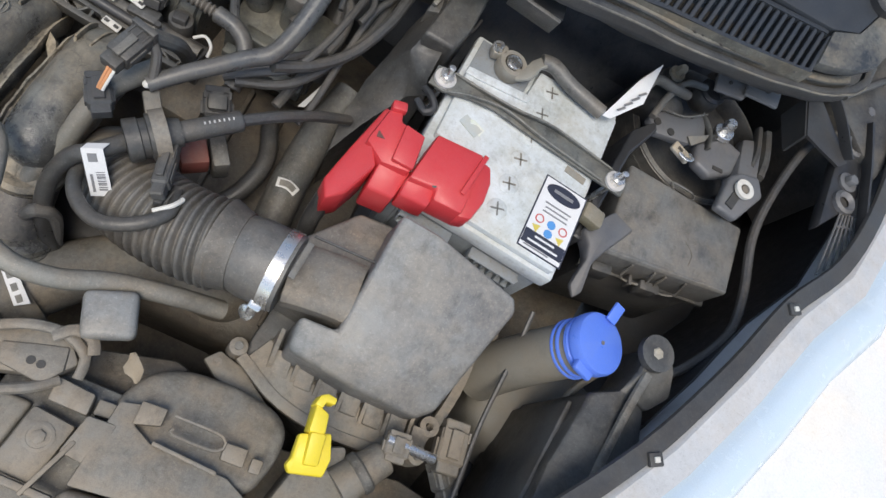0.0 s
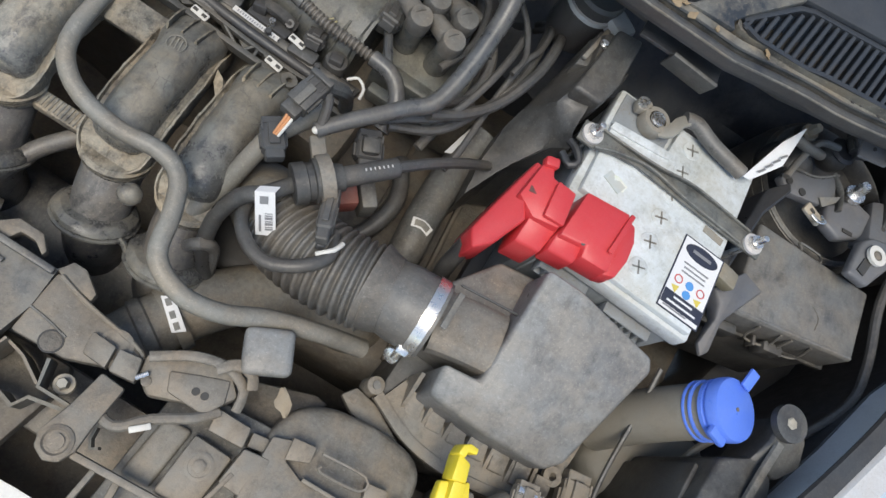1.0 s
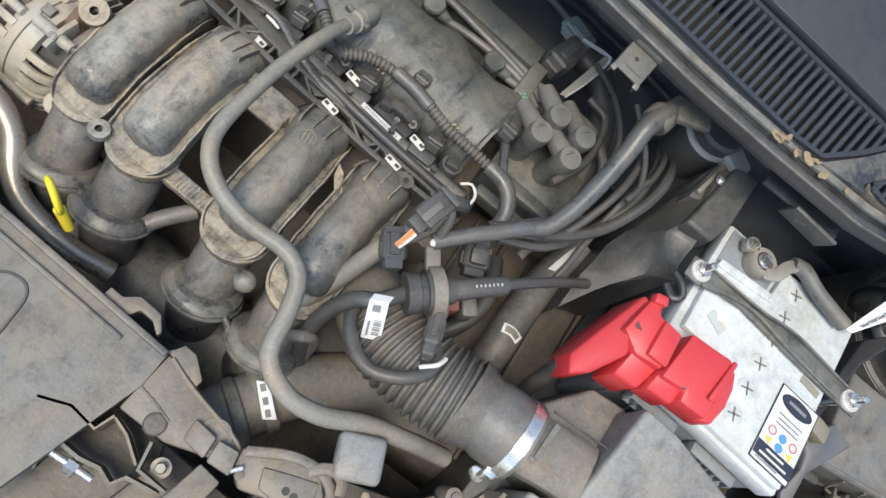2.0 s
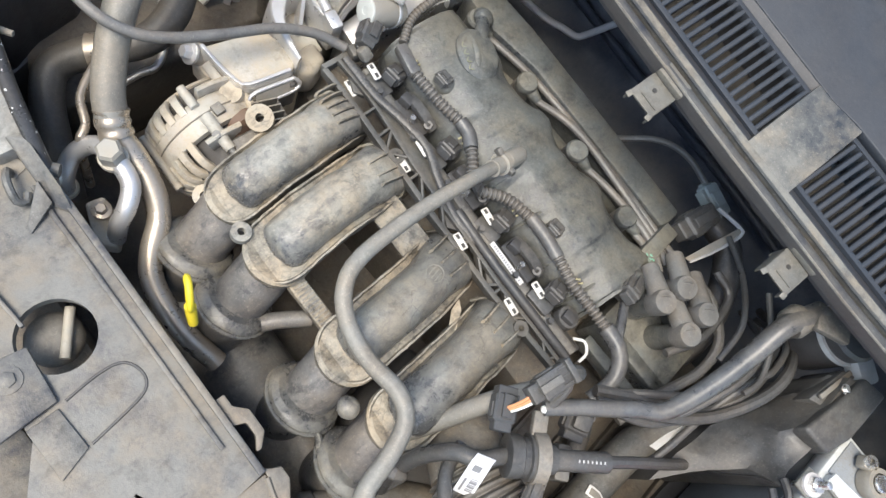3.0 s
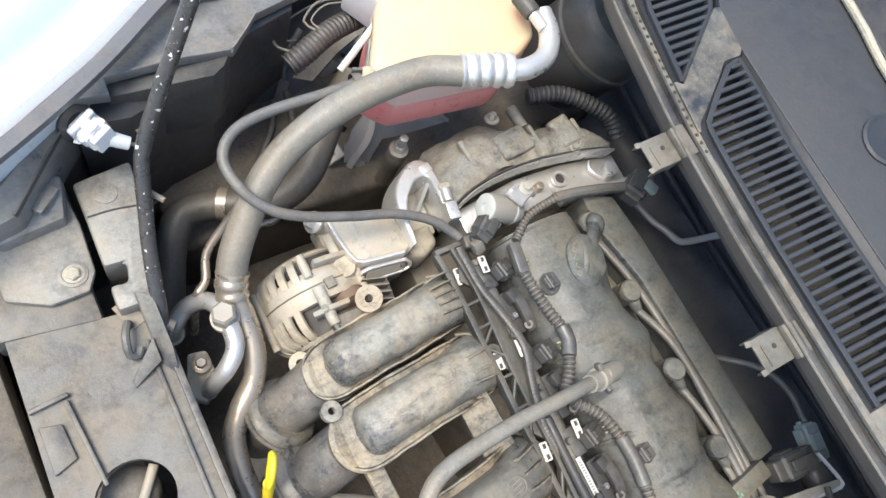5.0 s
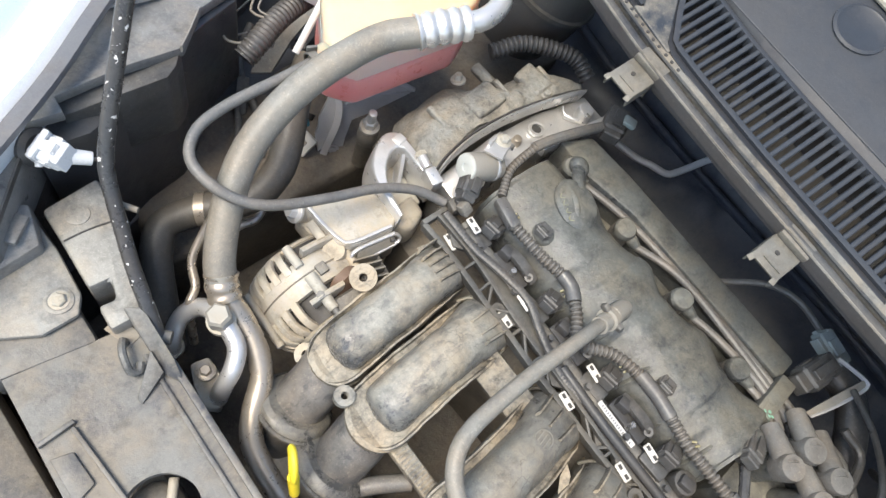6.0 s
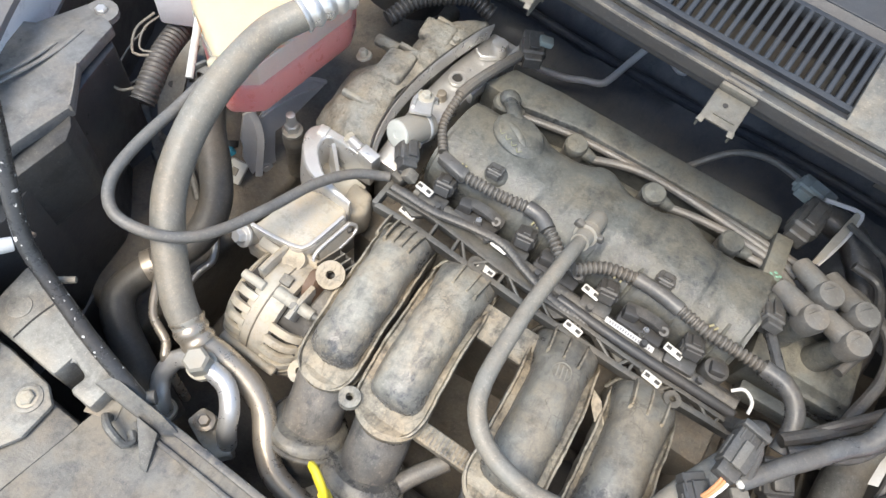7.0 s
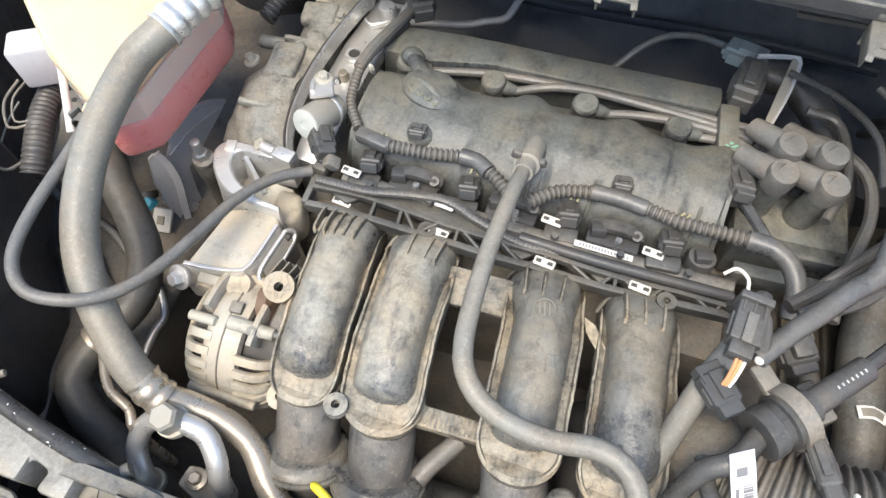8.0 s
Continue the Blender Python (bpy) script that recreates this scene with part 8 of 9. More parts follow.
part("cross_plate", prism([(0.202, -0.486), (0.227, -0.484), (0.224, -0.538), (0.198, -0.538)], -0.06, [-0.014, -0.012, -0.016, -0.018], 0.004, None, 3), SNORKEL, lt)
part("front_beam", box((0.222, -0.541, -0.001), (0.118, 0.006, 0.012), (0, 0, 2), 0.0015), SNORKEL, lt)
part("beam_stay", box((0.205, -0.562, -0.006), (0.006, 0.04, 0.010), (0, 0, 8), 0.0015), SNORKEL, lt)
part("beam_stay", box((0.182, -0.560, -0.006), (0.005, 0.04, 0.010), (0, 0, -4), 0.0015), SNORKEL, lt)

# ---- washer tank ----
ws = thing("washer_tank", (0.62, -0.27, -0.3), "beige translucent washer tank with a bright blue cap", "washer tank")
part("bottle", rough_up(prism([(0.575, -0.30), (0.60, -0.215), (0.66, -0.19), (0.735, -0.215), (0.72, -0.30), (0.66, -0.34)], -0.30, [-0.09, -0.075, -0.07, -0.075, -0.085, -0.09], 0.02, None, 3), 0.004, 12), TANK, ws)
part("neck", sweep([(0.575, -0.262, -0.075), (0.585, -0.250, -0.03), (0.604, -0.235, 0.02), (0.622, -0.224, 0.064)], lambda u: 0.028 - 0.001 * u, 24, 0.006), TANK, ws)
ca, cd = V(0.6175, -0.2265, 0.058), V(0.24, 0.13, 1).normalized()
for k in (-0.010, -0.017):
    part("neck_ring", lathe([(0.0282, 0), (0.0296, 0.0005), (0.0296, 0.0022), (0.0282, 0.0027)], ca + cd * k, cd, 36), BLUE, ws, "thin blue ring round the filler neck")
cap = part("cap", lathe([(0.028, 0), (0.0295, 0.001), (0.0295, 0.005), (0.028, 0.006), (0.028, 0.009), (0.0305, 0.010), (0.0305, 0.018), (0.029, 0.0215), (0.026, 0.0225), (0.0, 0.0232)], ca, cd, 36), BLUE, ws, "bright blue snap cap")
part("hinge", box(ca + cd * 0.018 + V(-0.006, -0.028, 0), (0.022, 0.018, 0.008), (0, 12, -10), 0.003), BLUE, cap)
part("pull_tab", box(ca + cd * 0.022 + V(0.002, 0.033, 0.002), (0.012, 0.020, 0.004), (10, 12, -8), 0.0015), BLUE, cap)
part("vent", lathe([(0.002, 0), (0.002, 0.0006)], ca + cd * 0.0232, cd, 12), DEEP, cap)
solid("thin_cable", sweep([(0.571, -0.205, 0.02), (0.577, -0.255, 0.0), (0.580, -0.321, -0.02), (0.586, -0.395, -0.03), (0.59, -0.47, -0.04)], 0.0028, 8, 0.01), RUBBER, "thin black release cable past the washer tank", "cable")
solid("drain_tube", sweep([(0.658, -0.228, 0.025), (0.650, -0.250, 0.0), (0.640, -0.300, -0.025), (0.636, -0.345, -0.05)], 0.004, 8, 0.01), SNORKEL, "thin grey hose beside the washer tank", "hose")

# headlamp
def headlamp(side, full):
    t = thing("headlamp", (MID + side * 0.57, -0.33, -0.1), "black plastic back of a headlamp unit", "headlamp", "headlamps")
    def m(pts):
        return [(MID + side * (x - MID), y) for x, y in pts][::int(side)]
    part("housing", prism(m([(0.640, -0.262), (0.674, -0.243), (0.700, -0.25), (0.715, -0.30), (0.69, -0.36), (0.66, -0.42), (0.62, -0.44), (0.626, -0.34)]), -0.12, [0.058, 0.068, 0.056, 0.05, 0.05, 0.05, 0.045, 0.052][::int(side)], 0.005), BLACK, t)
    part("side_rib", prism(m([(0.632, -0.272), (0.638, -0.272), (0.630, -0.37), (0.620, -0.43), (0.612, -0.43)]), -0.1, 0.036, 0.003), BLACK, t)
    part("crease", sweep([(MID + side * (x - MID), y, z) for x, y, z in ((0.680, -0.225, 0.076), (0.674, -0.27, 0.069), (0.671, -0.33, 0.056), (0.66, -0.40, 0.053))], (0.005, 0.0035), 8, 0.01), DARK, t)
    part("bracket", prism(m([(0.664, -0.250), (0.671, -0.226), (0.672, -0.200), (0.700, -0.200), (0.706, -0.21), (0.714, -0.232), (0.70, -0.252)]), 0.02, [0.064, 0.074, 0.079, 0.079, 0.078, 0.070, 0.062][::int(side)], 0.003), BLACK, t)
    part("mount_ear", lathe([(0.005, 0), (0.018, 0), (0.018, 0.008), (0.005, 0.008)], (MID + side * (0.678 - MID), -0.205, 0.078), (0, 0, 1), 24, None, False), BLACK, t)
    bolt(t, (MID + side * (0.678 - MID), -0.205, 0.080), r=0.006, h=0.006, material=ALU_DUST)
    return t


headlamp(1, True)
for p in ((0.692, -0.306, 0.107), (0.798, -0.090, 0.107)):
    t = thing("edge_clip", p, "small white clip in the wing's edge strip", "clip", "clips in the wing edge")
    part("clip", box(p, (0.014, 0.012, 0.005), (0, 0, 30), 0.001), SOOT, t)
    part("pin", box((p[0], p[1], p[2] + 0.003), (0.005, 0.005, 0.003), (0, 0, 30), 0.0005), IVORY, t)

# fuse box
fb = thing("fuse_box", (0.69, -0.04, -0.1), "dusty black plastic fuse box beside the battery", "fuse box")
part("lid", prism([(0.606, 0.010), (0.766, 0.022), (0.769, -0.070), (0.610, -0.110)], -0.01, 0.036, 0.004, None, 3), FUSELID, fb)
part("lid_lip", prism([(0.603, 0.013), (0.769, 0.025), (0.772, -0.073), (0.607, -0.114)], -0.012, -0.006, 0.001), BLACK, fb)
part("body", prism([(0.61, 0.0), (0.755, 0.012), (0.755, -0.075), (0.615, -0.11)], -0.12, -0.008, 0.005), BLACK, fb)
for x, y in ((0.628, -0.112), (0.69, -0.100), (0.735, 0.03)):
    part("latch", box((x, y, 0.0), (0.026, 0.012, 0.024), (0, 0, 14), 0.003), BLACK, fb)
for x in (0.665, 0.682, 0.699):
    part("finger", box((x, -0.106 + (x - 0.66) * 0.2, 0.004), (0.004, 0.012, 0.014), (0, 0, 14), 0.001), BLACK, fb)

for pts in ([(0.652, -0.100, 0.030), (0.654, -0.108, 0.008), (0.682, -0.101, 0.008), (0.680, -0.093, 0.030)], [(0.694, -0.090, 0.030), (0.696, -0.098, 0.006), (0.722, -0.091, 0.006), (0.720, -0.083, 0.030)], [(0.664, 0.012, 0.037), (0.664, 0.024, 0.032), (0.692, 0.026, 0.032), (0.692, 0.014, 0.037)]):
    part("wire_clip", sweep(pts, 0.0016, 6, 0.004), DARK, fb)
part("edge_ridge", sweep([(0.612, -0.106, 0.0365), (0.690, -0.087, 0.0365), (0.765, -0.068, 0.0365)], (0.0022, 0.0016), 6, 0.01), FUSELID, fb)
part("scratch", sweep([(0.700, -0.040, 0.0362), (0.712, -0.050, 0.0362), (0.712, -0.066, 0.0362)], 0.0006, 5, 0.004), DARK, fb)

# strut tower
sto = thing("strut_tower", (0.69, 0.12, -0.1), "black suspension strut tower with bracket and bolts", "strut tower")
part("bowl", lathe([(0.105, -0.12), (0.100, -0.010), (0.093, 0.012), (0.089, 0.015), (0.085, 0.011), (0.079, -0.008), (0.04, -0.014), (0.0, -0.014)], (0.685, 0.128, 0.0), (0, 0, 1), 48), BLACK, sto)
for r_, z_ in ((0.0935, 0.010), (0.0965, -0.002), (0.0895, 0.0145)):
    part("rim_bead", lathe([(r_ - 0.0012, 0), (r_, 0.0008), (r_ + 0.0012, 0)], (0.685, 0.128, z_), (0, 0, 1), 48, None, False), DARK, sto)
part("dust_boot", rough_up(dome((0.620, 0.118, 0.012), (0.034, 0.030, 0.034)), 0.001, 50), BLACK, sto, "round rubber dust boot")
part("dust_boot", dome((0.669, 0.168, 0.026), (0.020, 0.018, 0.020)), BLACK, sto)
part("boot_lid", lathe([(0.017, 0), (0.018, 0.002), (0.014, 0.005), (0.0, 0.0056)], (0.669, 0.168, 0.042), (0, 0, 1), 24), JET, sto)
top = part("top_plate", prism([(0.599, 0.070), (0.613, 0.090), (0.640, 0.098), (0.667, 0.122), (0.674, 0.095), (0.658, 0.070), (0.616, 0.057)], 0.036, [0.048, 0.049, 0.050, 0.051, 0.050, 0.049, 0.048], 0.003), STEELGREY, sto, "dusty pressed plate with round holes")
for x, y, r_ in ((0.611, 0.071, 0.0046), (0.631, 0.069, 0.0046), (0.652, 0.103, 0.0034)):
    part("hole", cyl((x, y, 0.046), (x, y, 0.0502), r_, r_, 16), PIT, top)
part("plate_lip", sweep([(0.599, 0.070, 0.049), (0.606, 0.083, 0.050), (0.614, 0.091, 0.050), (0.640, 0.099, 0.051), (0.667, 0.122, 0.052)], 0.0016, 8, 0.006), DARK, top)
part("cap_plate", prism([(0.670, 0.083), (0.700, 0.112), (0.729, 0.107), (0.730, 0.074), (0.698, 0.050), (0.675, 0.056)], 0.030, [0.046, 0.050, 0.050, 0.048, 0.046, 0.046], 0.005, None, 3), STEELGREY, sto)
part("cap_slot", box((0.704, 0.064, 0.0478), (0.014, 0.005, 0.001), (0, 0, 10), 0), PIT, sto)
part("rib", sweep([(0.662, 0.120, 0.048), (0.676, 0.100, 0.052), (0.682, 0.078, 0.050)], (0.0022, 0.006), 8, 0.006), DARK, sto)
part("tongue", sheet([(0.652, 0.076, 0.051), (0.676, 0.094, 0.054), (0.674, 0.084, 0.052), (0.660, 0.068, 0.050)], 0.002), DARK, sto)
clip_ = part("clip", box((0.648, 0.046, 0.055), (0.026, 0.013, 0.006), (6, 4, -16), 0.002), ALU_DUST, sto, "bright bent spring clip")
part("clip_ear", sweep([(0.658, 0.050, 0.057), (0.662, 0.042, 0.061), (0.654, 0.038, 0.060), (0.645, 0.042, 0.059)], (0.0022, 0.0014), 8, 0.003), STEEL, clip_)
part("clip_hole", box((0.645, 0.047, 0.0584), (0.007, 0.004, 0.0008), (6, 4, -16), 0), PIT, clip_)
part("side_ridge", sweep([(0.757, 0.085, 0.050), (0.762, 0.120, 0.046), (0.760, 0.165, 0.040)], (0.006, 0.008), 8, 0.01), BLACK, sto)
part("side_ridge", sweep([(0.742, 0.090, 0.052), (0.746, 0.120, 0.050), (0.745, 0.160, 0.044)], (0.004, 0.006), 8, 0.01), BLACK, sto)
part("slot_plate", prism([(0.711, 0.050), (0.722, 0.062), (0.746, 0.069), (0.757, 0.047), (0.735, 0.002), (0.706, 0.003)], 0.052, [0.066, 0.069, 0.070, 0.070, 0.064, 0.064], 0.004, None, 3), STEELGREY, sto)
part("slot", box((0.7215, 0.020, 0.0668), (0.010, 0.020, 0.0016), (3, 0, -14), 0), PIT, sto)
part("arm", prism([(0.722, 0.060), (0.750, 0.070), (0.757, 0.150), (0.727, 0.131)], 0.030, [0.062, 0.062, 0.044, 0.046], 0.004), STEELGREY, sto)
connector("plug", (0.676, 0.176, 0.058), (0.026, 0.022, 0.016), (0, 0, 30), sto, SOOT)
part("hose", sweep([(0.597, 0.060, 0.062), (0.604, 0.092, 0.066), (0.620, 0.128, 0.066), (0.650, 0.150, 0.058)], 0.0042, 10, 0.006), HOSE, sto)
bolt(sto, (0.695, 0.112, 0.049), (-0.2, 0.1, 1), r=0.0072, h=0.020)
bolt(sto, (0.612, 0.148, 0.050), r=0.006, h=0.014, material=ALU_DUST)
part("stud_block", box((0.612, 0.148, 0.044), (0.022, 0.018, 0.014), (0, 0, 20), 0.003), BLACK, sto)
part("nut_ring", lathe([(0.006, 0), (0.012, 0), (0.012, 0.004), (0.006, 0.004)], (0.729, 0.039, 0.0695), (0, 0, 1), 26, None, False), IVORY, sto)
part("nut", cyl((0.729, 0.039, 0.064), (0.729, 0.039, 0.074), 0.0058, 0.0052, 16, 0.001), LATCH, sto)
t = thing("cowl_stay", (0.80, 0.16, 0.08), "black sheet metal stay under the cowl's corner", "bracket")
part("plate", sheet([(0.758, 0.190, 0.10), (0.772, 0.204, 0.10), (0.842, 0.150, 0.088), (0.832, 0.138, 0.086), (0.773, 0.141, 0.094)], 0.004), JET, t)
part("front_flange", sheet([(0.758, 0.190, 0.10), (0.773, 0.141, 0.094), (0.775, 0.138, 0.060), (0.760, 0.186, 0.060)], 0.004), JET, t)
part("rib", sweep([(0.776, 0.204, 0.115), (0.800, 0.178, 0.112), (0.838, 0.150, 0.094)], (0.002, 0.008), 6, 0.01), JET, t)
part("brace", sweep([(0.790, 0.202, 0.12), (0.818, 0.238, 0.12), (0.86, 0.29, 0.12)], 0.005, 10, 0.01), BLACK, t)
wb = thing("wing_bracket", (0.85, 0.1, 0.05), "black perforated bracket on the inner wing with bolts", "bracket")
part("plate", prism([(0.826, 0.044), (0.855, 0.085), (0.872, 0.100), (0.876, 0.16), (0.880, 0.26), (0.852, 0.262), (0.846, 0.21), (0.832, 0.148)], 0.066, 0.084, 0.004), JET, wb)
for x, y, r in ((0.850, 0.184, 0.015), (0.851, 0.096, 0.015)):
    ring = part("grommet", lathe([(r * 0.45, 0), (r, 0), (r, 0.005), (r * 0.8, 0.008), (r * 0.45, 0.004)], (x, y, 0.084), (0, 0, 1), 24, None, False), STEELGREY, wb)
    part("hole", cyl((x, y, 0.083), (x, y, 0.086), r * 0.45, r * 0.45, 14), PIT, ring)
for x, y in ((0.858, 0.245), (0.852, 0.128)):
    bolt(wb, (x, y, 0.084), r=0.0075, h=0.010, material=STEELGREY)
part("edge_rib", sweep([(0.858, 0.222, 0.095), (0.866, 0.160, 0.096), (0.872, 0.100, 0.095), (0.880, 0.040, 0.092)], (0.003, 0.008), 6, 0.01), JET, wb)
for k in range(6):
    a_, e_ = V(0.853 + k * 0.0042, 0.086 + 0.0006 * k, 0.084), V(0.838 + k * 0.0088, -0.014 + k * 0.0108, 0.082)
    part("rung", sweep([a_, a_.lerp(e_, 0.5), e_], 0.0014, 6, 0.03), STEELGREY, wb)
part("rung_bar", sweep([(0.851, 0.062, 0.083), (0.866, 0.070, 0.083), (0.878, 0.068, 0.083)], 0.0016, 6, 0.01), STEELGREY, wb)
solid("wing_cable", sweep([(0.852, 0.215, 0.082), (0.818, 0.185, 0.07), (0.800, 0.15, 0.06), (0.782, 0.075, 0.05), (0.775, 0.01, 0.045), (0.79, -0.06, 0.035), (0.79, -0.11, 0.025), (0.755, -0.17, 0.01), (0.72, -0.2, 0.0)], 0.0055, 10, 0.01), RUBBER, "black cable along the inner wing", "cable")

# ---- left side ----
rs = thing("coolant_reservoir", (-0.42, -0.1, -0.02), "cream translucent coolant tank with red coolant at the bottom", "coolant tank")
out = [(-0.380, -0.192), (-0.354, -0.168), (-0.345, -0.045), (-0.360, -0.015), (-0.43, 0.0), (-0.50, -0.03), (-0.51, -0.095), (-0.44, -0.158)]
part("upper_shell", prism(out, 0.074, [0.085, 0.095, 0.105, 0.108, 0.118, 0.118, 0.115, 0.095], 0.008, None, 3), CREAM, rs)
part("middle_shell", prism([(x * 0.9995, y * 0.999) for x, y in out], 0.050, 0.076, 0.001, None, 1), PINK, rs, "pale pink wall of the tank above the coolant")
part("lower_shell", prism([(x * 0.998 - 0.001, y * 0.995) for x, y in out], 0.006, 0.051, 0.008, None, 3), COOLANT, rs, "lower part of the tank, red with coolant")
part("seam", prism([(x * 1.002 + 0.0006, y * 1.004) for x, y in out], 0.0735, 0.0755, 0.0006), CREAM, rs)
part("side_box", box((-0.472, -0.140, 0.060), (0.050, 0.030, 0.044), (0, 0, 30), 0.004), surface("milky_grey_plastic", (0.60, 0.585, 0.60), (0.48, 0.44, 0.41), 0.25, 0.4), rs)
part("spout", cyl((-0.38, -0.19, 0.075), (-0.372, -0.206, 0.083), 0.010, 0.008, 16), CREAM, rs)
rb = thing("tank_bracket", (-0.36, -0.13, -0.08), "pressed steel bracket below the coolant tank", "bracket")
part("arm", sheet([(-0.3977, -0.1424, -0.0618), (-0.3965, -0.1266, -0.0455), (-0.3895, -0.1004, -0.0375), (-0.3806, -0.0775, -0.0407), (-0.3711, -0.0598, -0.0533), (-0.3727, -0.0682, -0.0585), (-0.3824, -0.1111, -0.0785), (-0.3876, -0.1313, -0.0856), (-0.3877, -0.1399, -0.0962), (-0.3917, -0.1467, -0.0903)], 0.003), GALV, rb)
part("rolled_edge", sweep([(-0.3952, -0.1277, -0.0436), (-0.3882, -0.1012, -0.0350), (-0.3794, -0.0784, -0.0382), (-0.3696, -0.0602, -0.0512)], 0.0028, 8, 0.004), GALV, rb)
part("crease", sweep([(-0.3943, -0.1395, -0.0583), (-0.3890, -0.1201, -0.0530), (-0.3813, -0.0965, -0.0507), (-0.3700, -0.0662, -0.0536)], 0.0012, 8, 0.004), GALV, rb)
part("tab", sheet([(-0.4058, -0.1547, -0.0477), (-0.4040, -0.1485, -0.0462), (-0.3993, -0.1425, -0.0559), (-0.3959, -0.1459, -0.0734), (-0.3914, -0.1515, -0.0979), (-0.3888, -0.1620, -0.1214), (-0.3909, -0.1725, -0.1272), (-0.3987, -0.1736, -0.0995), (-0.4002, -0.1688, -0.0873), (-0.4030, -0.1675, -0.0751)], 0.003), GALV, rb)
part("folded_edge", strip([(-0.3998, -0.1477, -0.0446), (-0.3955, -0.1463, -0.0589), (-0.3919, -0.1480, -0.0746), (-0.3889, -0.1525, -0.0919), (-0.3860, -0.1635, -0.1175), (-0.3830, -0.1716, -0.1395), (-0.3798, -0.1807, -0.1637)], 0.0085, 0.003, None, (0.6, -0.75, 0.3)), GALV, rb, "bright folded edge")
part("lower_plate", sheet([(-0.3929, -0.1448, -0.0998), (-0.3899, -0.1287, -0.0900), (-0.3859, -0.1379, -0.1170), (-0.3812, -0.1431, -0.1415), (-0.3827, -0.1635, -0.1630), (-0.3847, -0.1759, -0.1720), (-0.3902, -0.1582, -0.1275)], 0.003), GALV, rb)
bolt(rb, (-0.3845, -0.1560, -0.1280), (0.9, -0.4, 0.2), 0.005, 0.003, GALV)
lh = thing("loop_hose", (-0.31, -0.28, 0.03), "thin grey hose looping from the coolant tank to the engine", "hose")
part("hose", sweep([(-0.371, -0.204, 0.085), (-0.369, -0.243, 0.083), (-0.368, -0.295, 0.080), (-0.361, -0.330, 0.076), (-0.341, -0.348, 0.071), (-0.312, -0.343, 0.064), (-0.290, -0.325, 0.055), (-0.277, -0.297, 0.046), (-0.266, -0.255, 0.037), (-0.256, -0.208, 0.027), (-0.240, -0.172, 0.016), (-0.216, -0.150, 0.008)], 0.0050, 12, 0.006), HOSE, lh)
part("spring_clip", lathe([(0.008, 0), (0.0095, 0), (0.0095, 0.008), (0.008, 0.008)], (-0.371, -0.214, 0.085), (0, 1, 0), 18, None, False), DARK, lh)
part("clip_ear", box((-0.365, -0.208, 0.094), (0.003, 0.010, 0.010), (0, 0, 20), 0.001), DARK, lh)
part("clip_ear", box((-0.377, -0.208, 0.093), (0.003, 0.010, 0.010), (0, 0, -20), 0.001), DARK, lh)
ah = thing("ac_hose", (-0.32, -0.3, 0.0), "thick grey rubber air-conditioning hose with crimped metal ends", "hose")
part("hose", sweep([(-0.337, -0.118, 0.114), (-0.353, -0.153, 0.104), (-0.354, -0.212, 0.091), (-0.347, -0.261, 0.074), (-0.332, -0.303, 0.053), (-0.306, -0.336, 0.032), (-0.278, -0.361, 0.010), (-0.259, -0.371, -0.006)], 0.0142, 20, 0.006), GREYHOSE, ah)
part("crimp", sweep([(-0.339, -0.122, 0.113), (-0.330, -0.098, 0.118), (-0.322, -0.076, 0.120)], 0.0168, 24, 0.003, ribs=(0.0118, 0.0022, 0, 1)), ALU, ah, "crimped bright ferrule")
part("pipe", sweep([(-0.323, -0.078, 0.120), (-0.318, -0.06, 0.122), (-0.324, -0.035, 0.124), (-0.345, -0.018, 0.126), (-0.37, -0.012, 0.126)], 0.0105, 16, 0.005), ALU, ah)
part("crimp", sweep([(-0.266, -0.367, 0.0), (-0.256, -0.372, -0.008), (-0.248, -0.374, -0.014)], 0.0155, 20, 0.003, ribs=(0.011, 0.0014, 0, 1)), GOLD, ah)
part("tube", sweep([(-0.252, -0.373, -0.012), (-0.228, -0.370, -0.024), (-0.196, -0.373, -0.037), (-0.174, -0.383, -0.048), (-0.154, -0.404, -0.058), (-0.129, -0.418, -0.068), (-0.080, -0.420, -0.08), (-0.04, -0.41, -0.10)], 0.0108, 18, 0.006), GOLD, ah, "bronze-toned steel tube")
sv = thing("service_valve", (-0.39, -0.02, 0.12), "black service valve cap on the air-conditioning pipe", "valve cap")
part("cap", cyl((-0.392, -0.030, 0.130), (-0.368, -0.026, 0.130), 0.009, 0.009, 18, 0.002), BLACK, sv)
part("stub", cyl((-0.368, -0.026, 0.130), (-0.350, -0.024, 0.130), 0.006, 0.006, 14), ALU, sv)
ap = thing("ac_pipe", (-0.23, -0.4, -0.05), "bright aluminium air-conditioning pipe with a hex fitting", "pipe")
part("pipe", sweep([(-0.250, -0.430, -0.080), (-0.252, -0.428, -0.055), (-0.262, -0.412, -0.040), (-0.258, -0.395, -0.028), (-0.242, -0.387, -0.018), (-0.228, -0.386, -0.014), (-0.206, -0.388, -0.018), (-0.192, -0.400, -0.024), (-0.186, -0.414, -0.04), (-0.186, -0.42, -0.07)], 0.0085, 16, 0.005), ALU, ap)
part("hex_cap", lathe([(0.0115, -0.004), (0.0115, 0.014), (0.009, 0.017)], (-0.232, -0.388, -0.008), (0, -0.1, 1), 6), SOLENOID, ap)
part("cap_base", lathe([(0.013, -0.010), (0.013, -0.003)], (-0.232, -0.388, -0.008), (0, -0.1, 1), 22), ALU_DUST, ap)
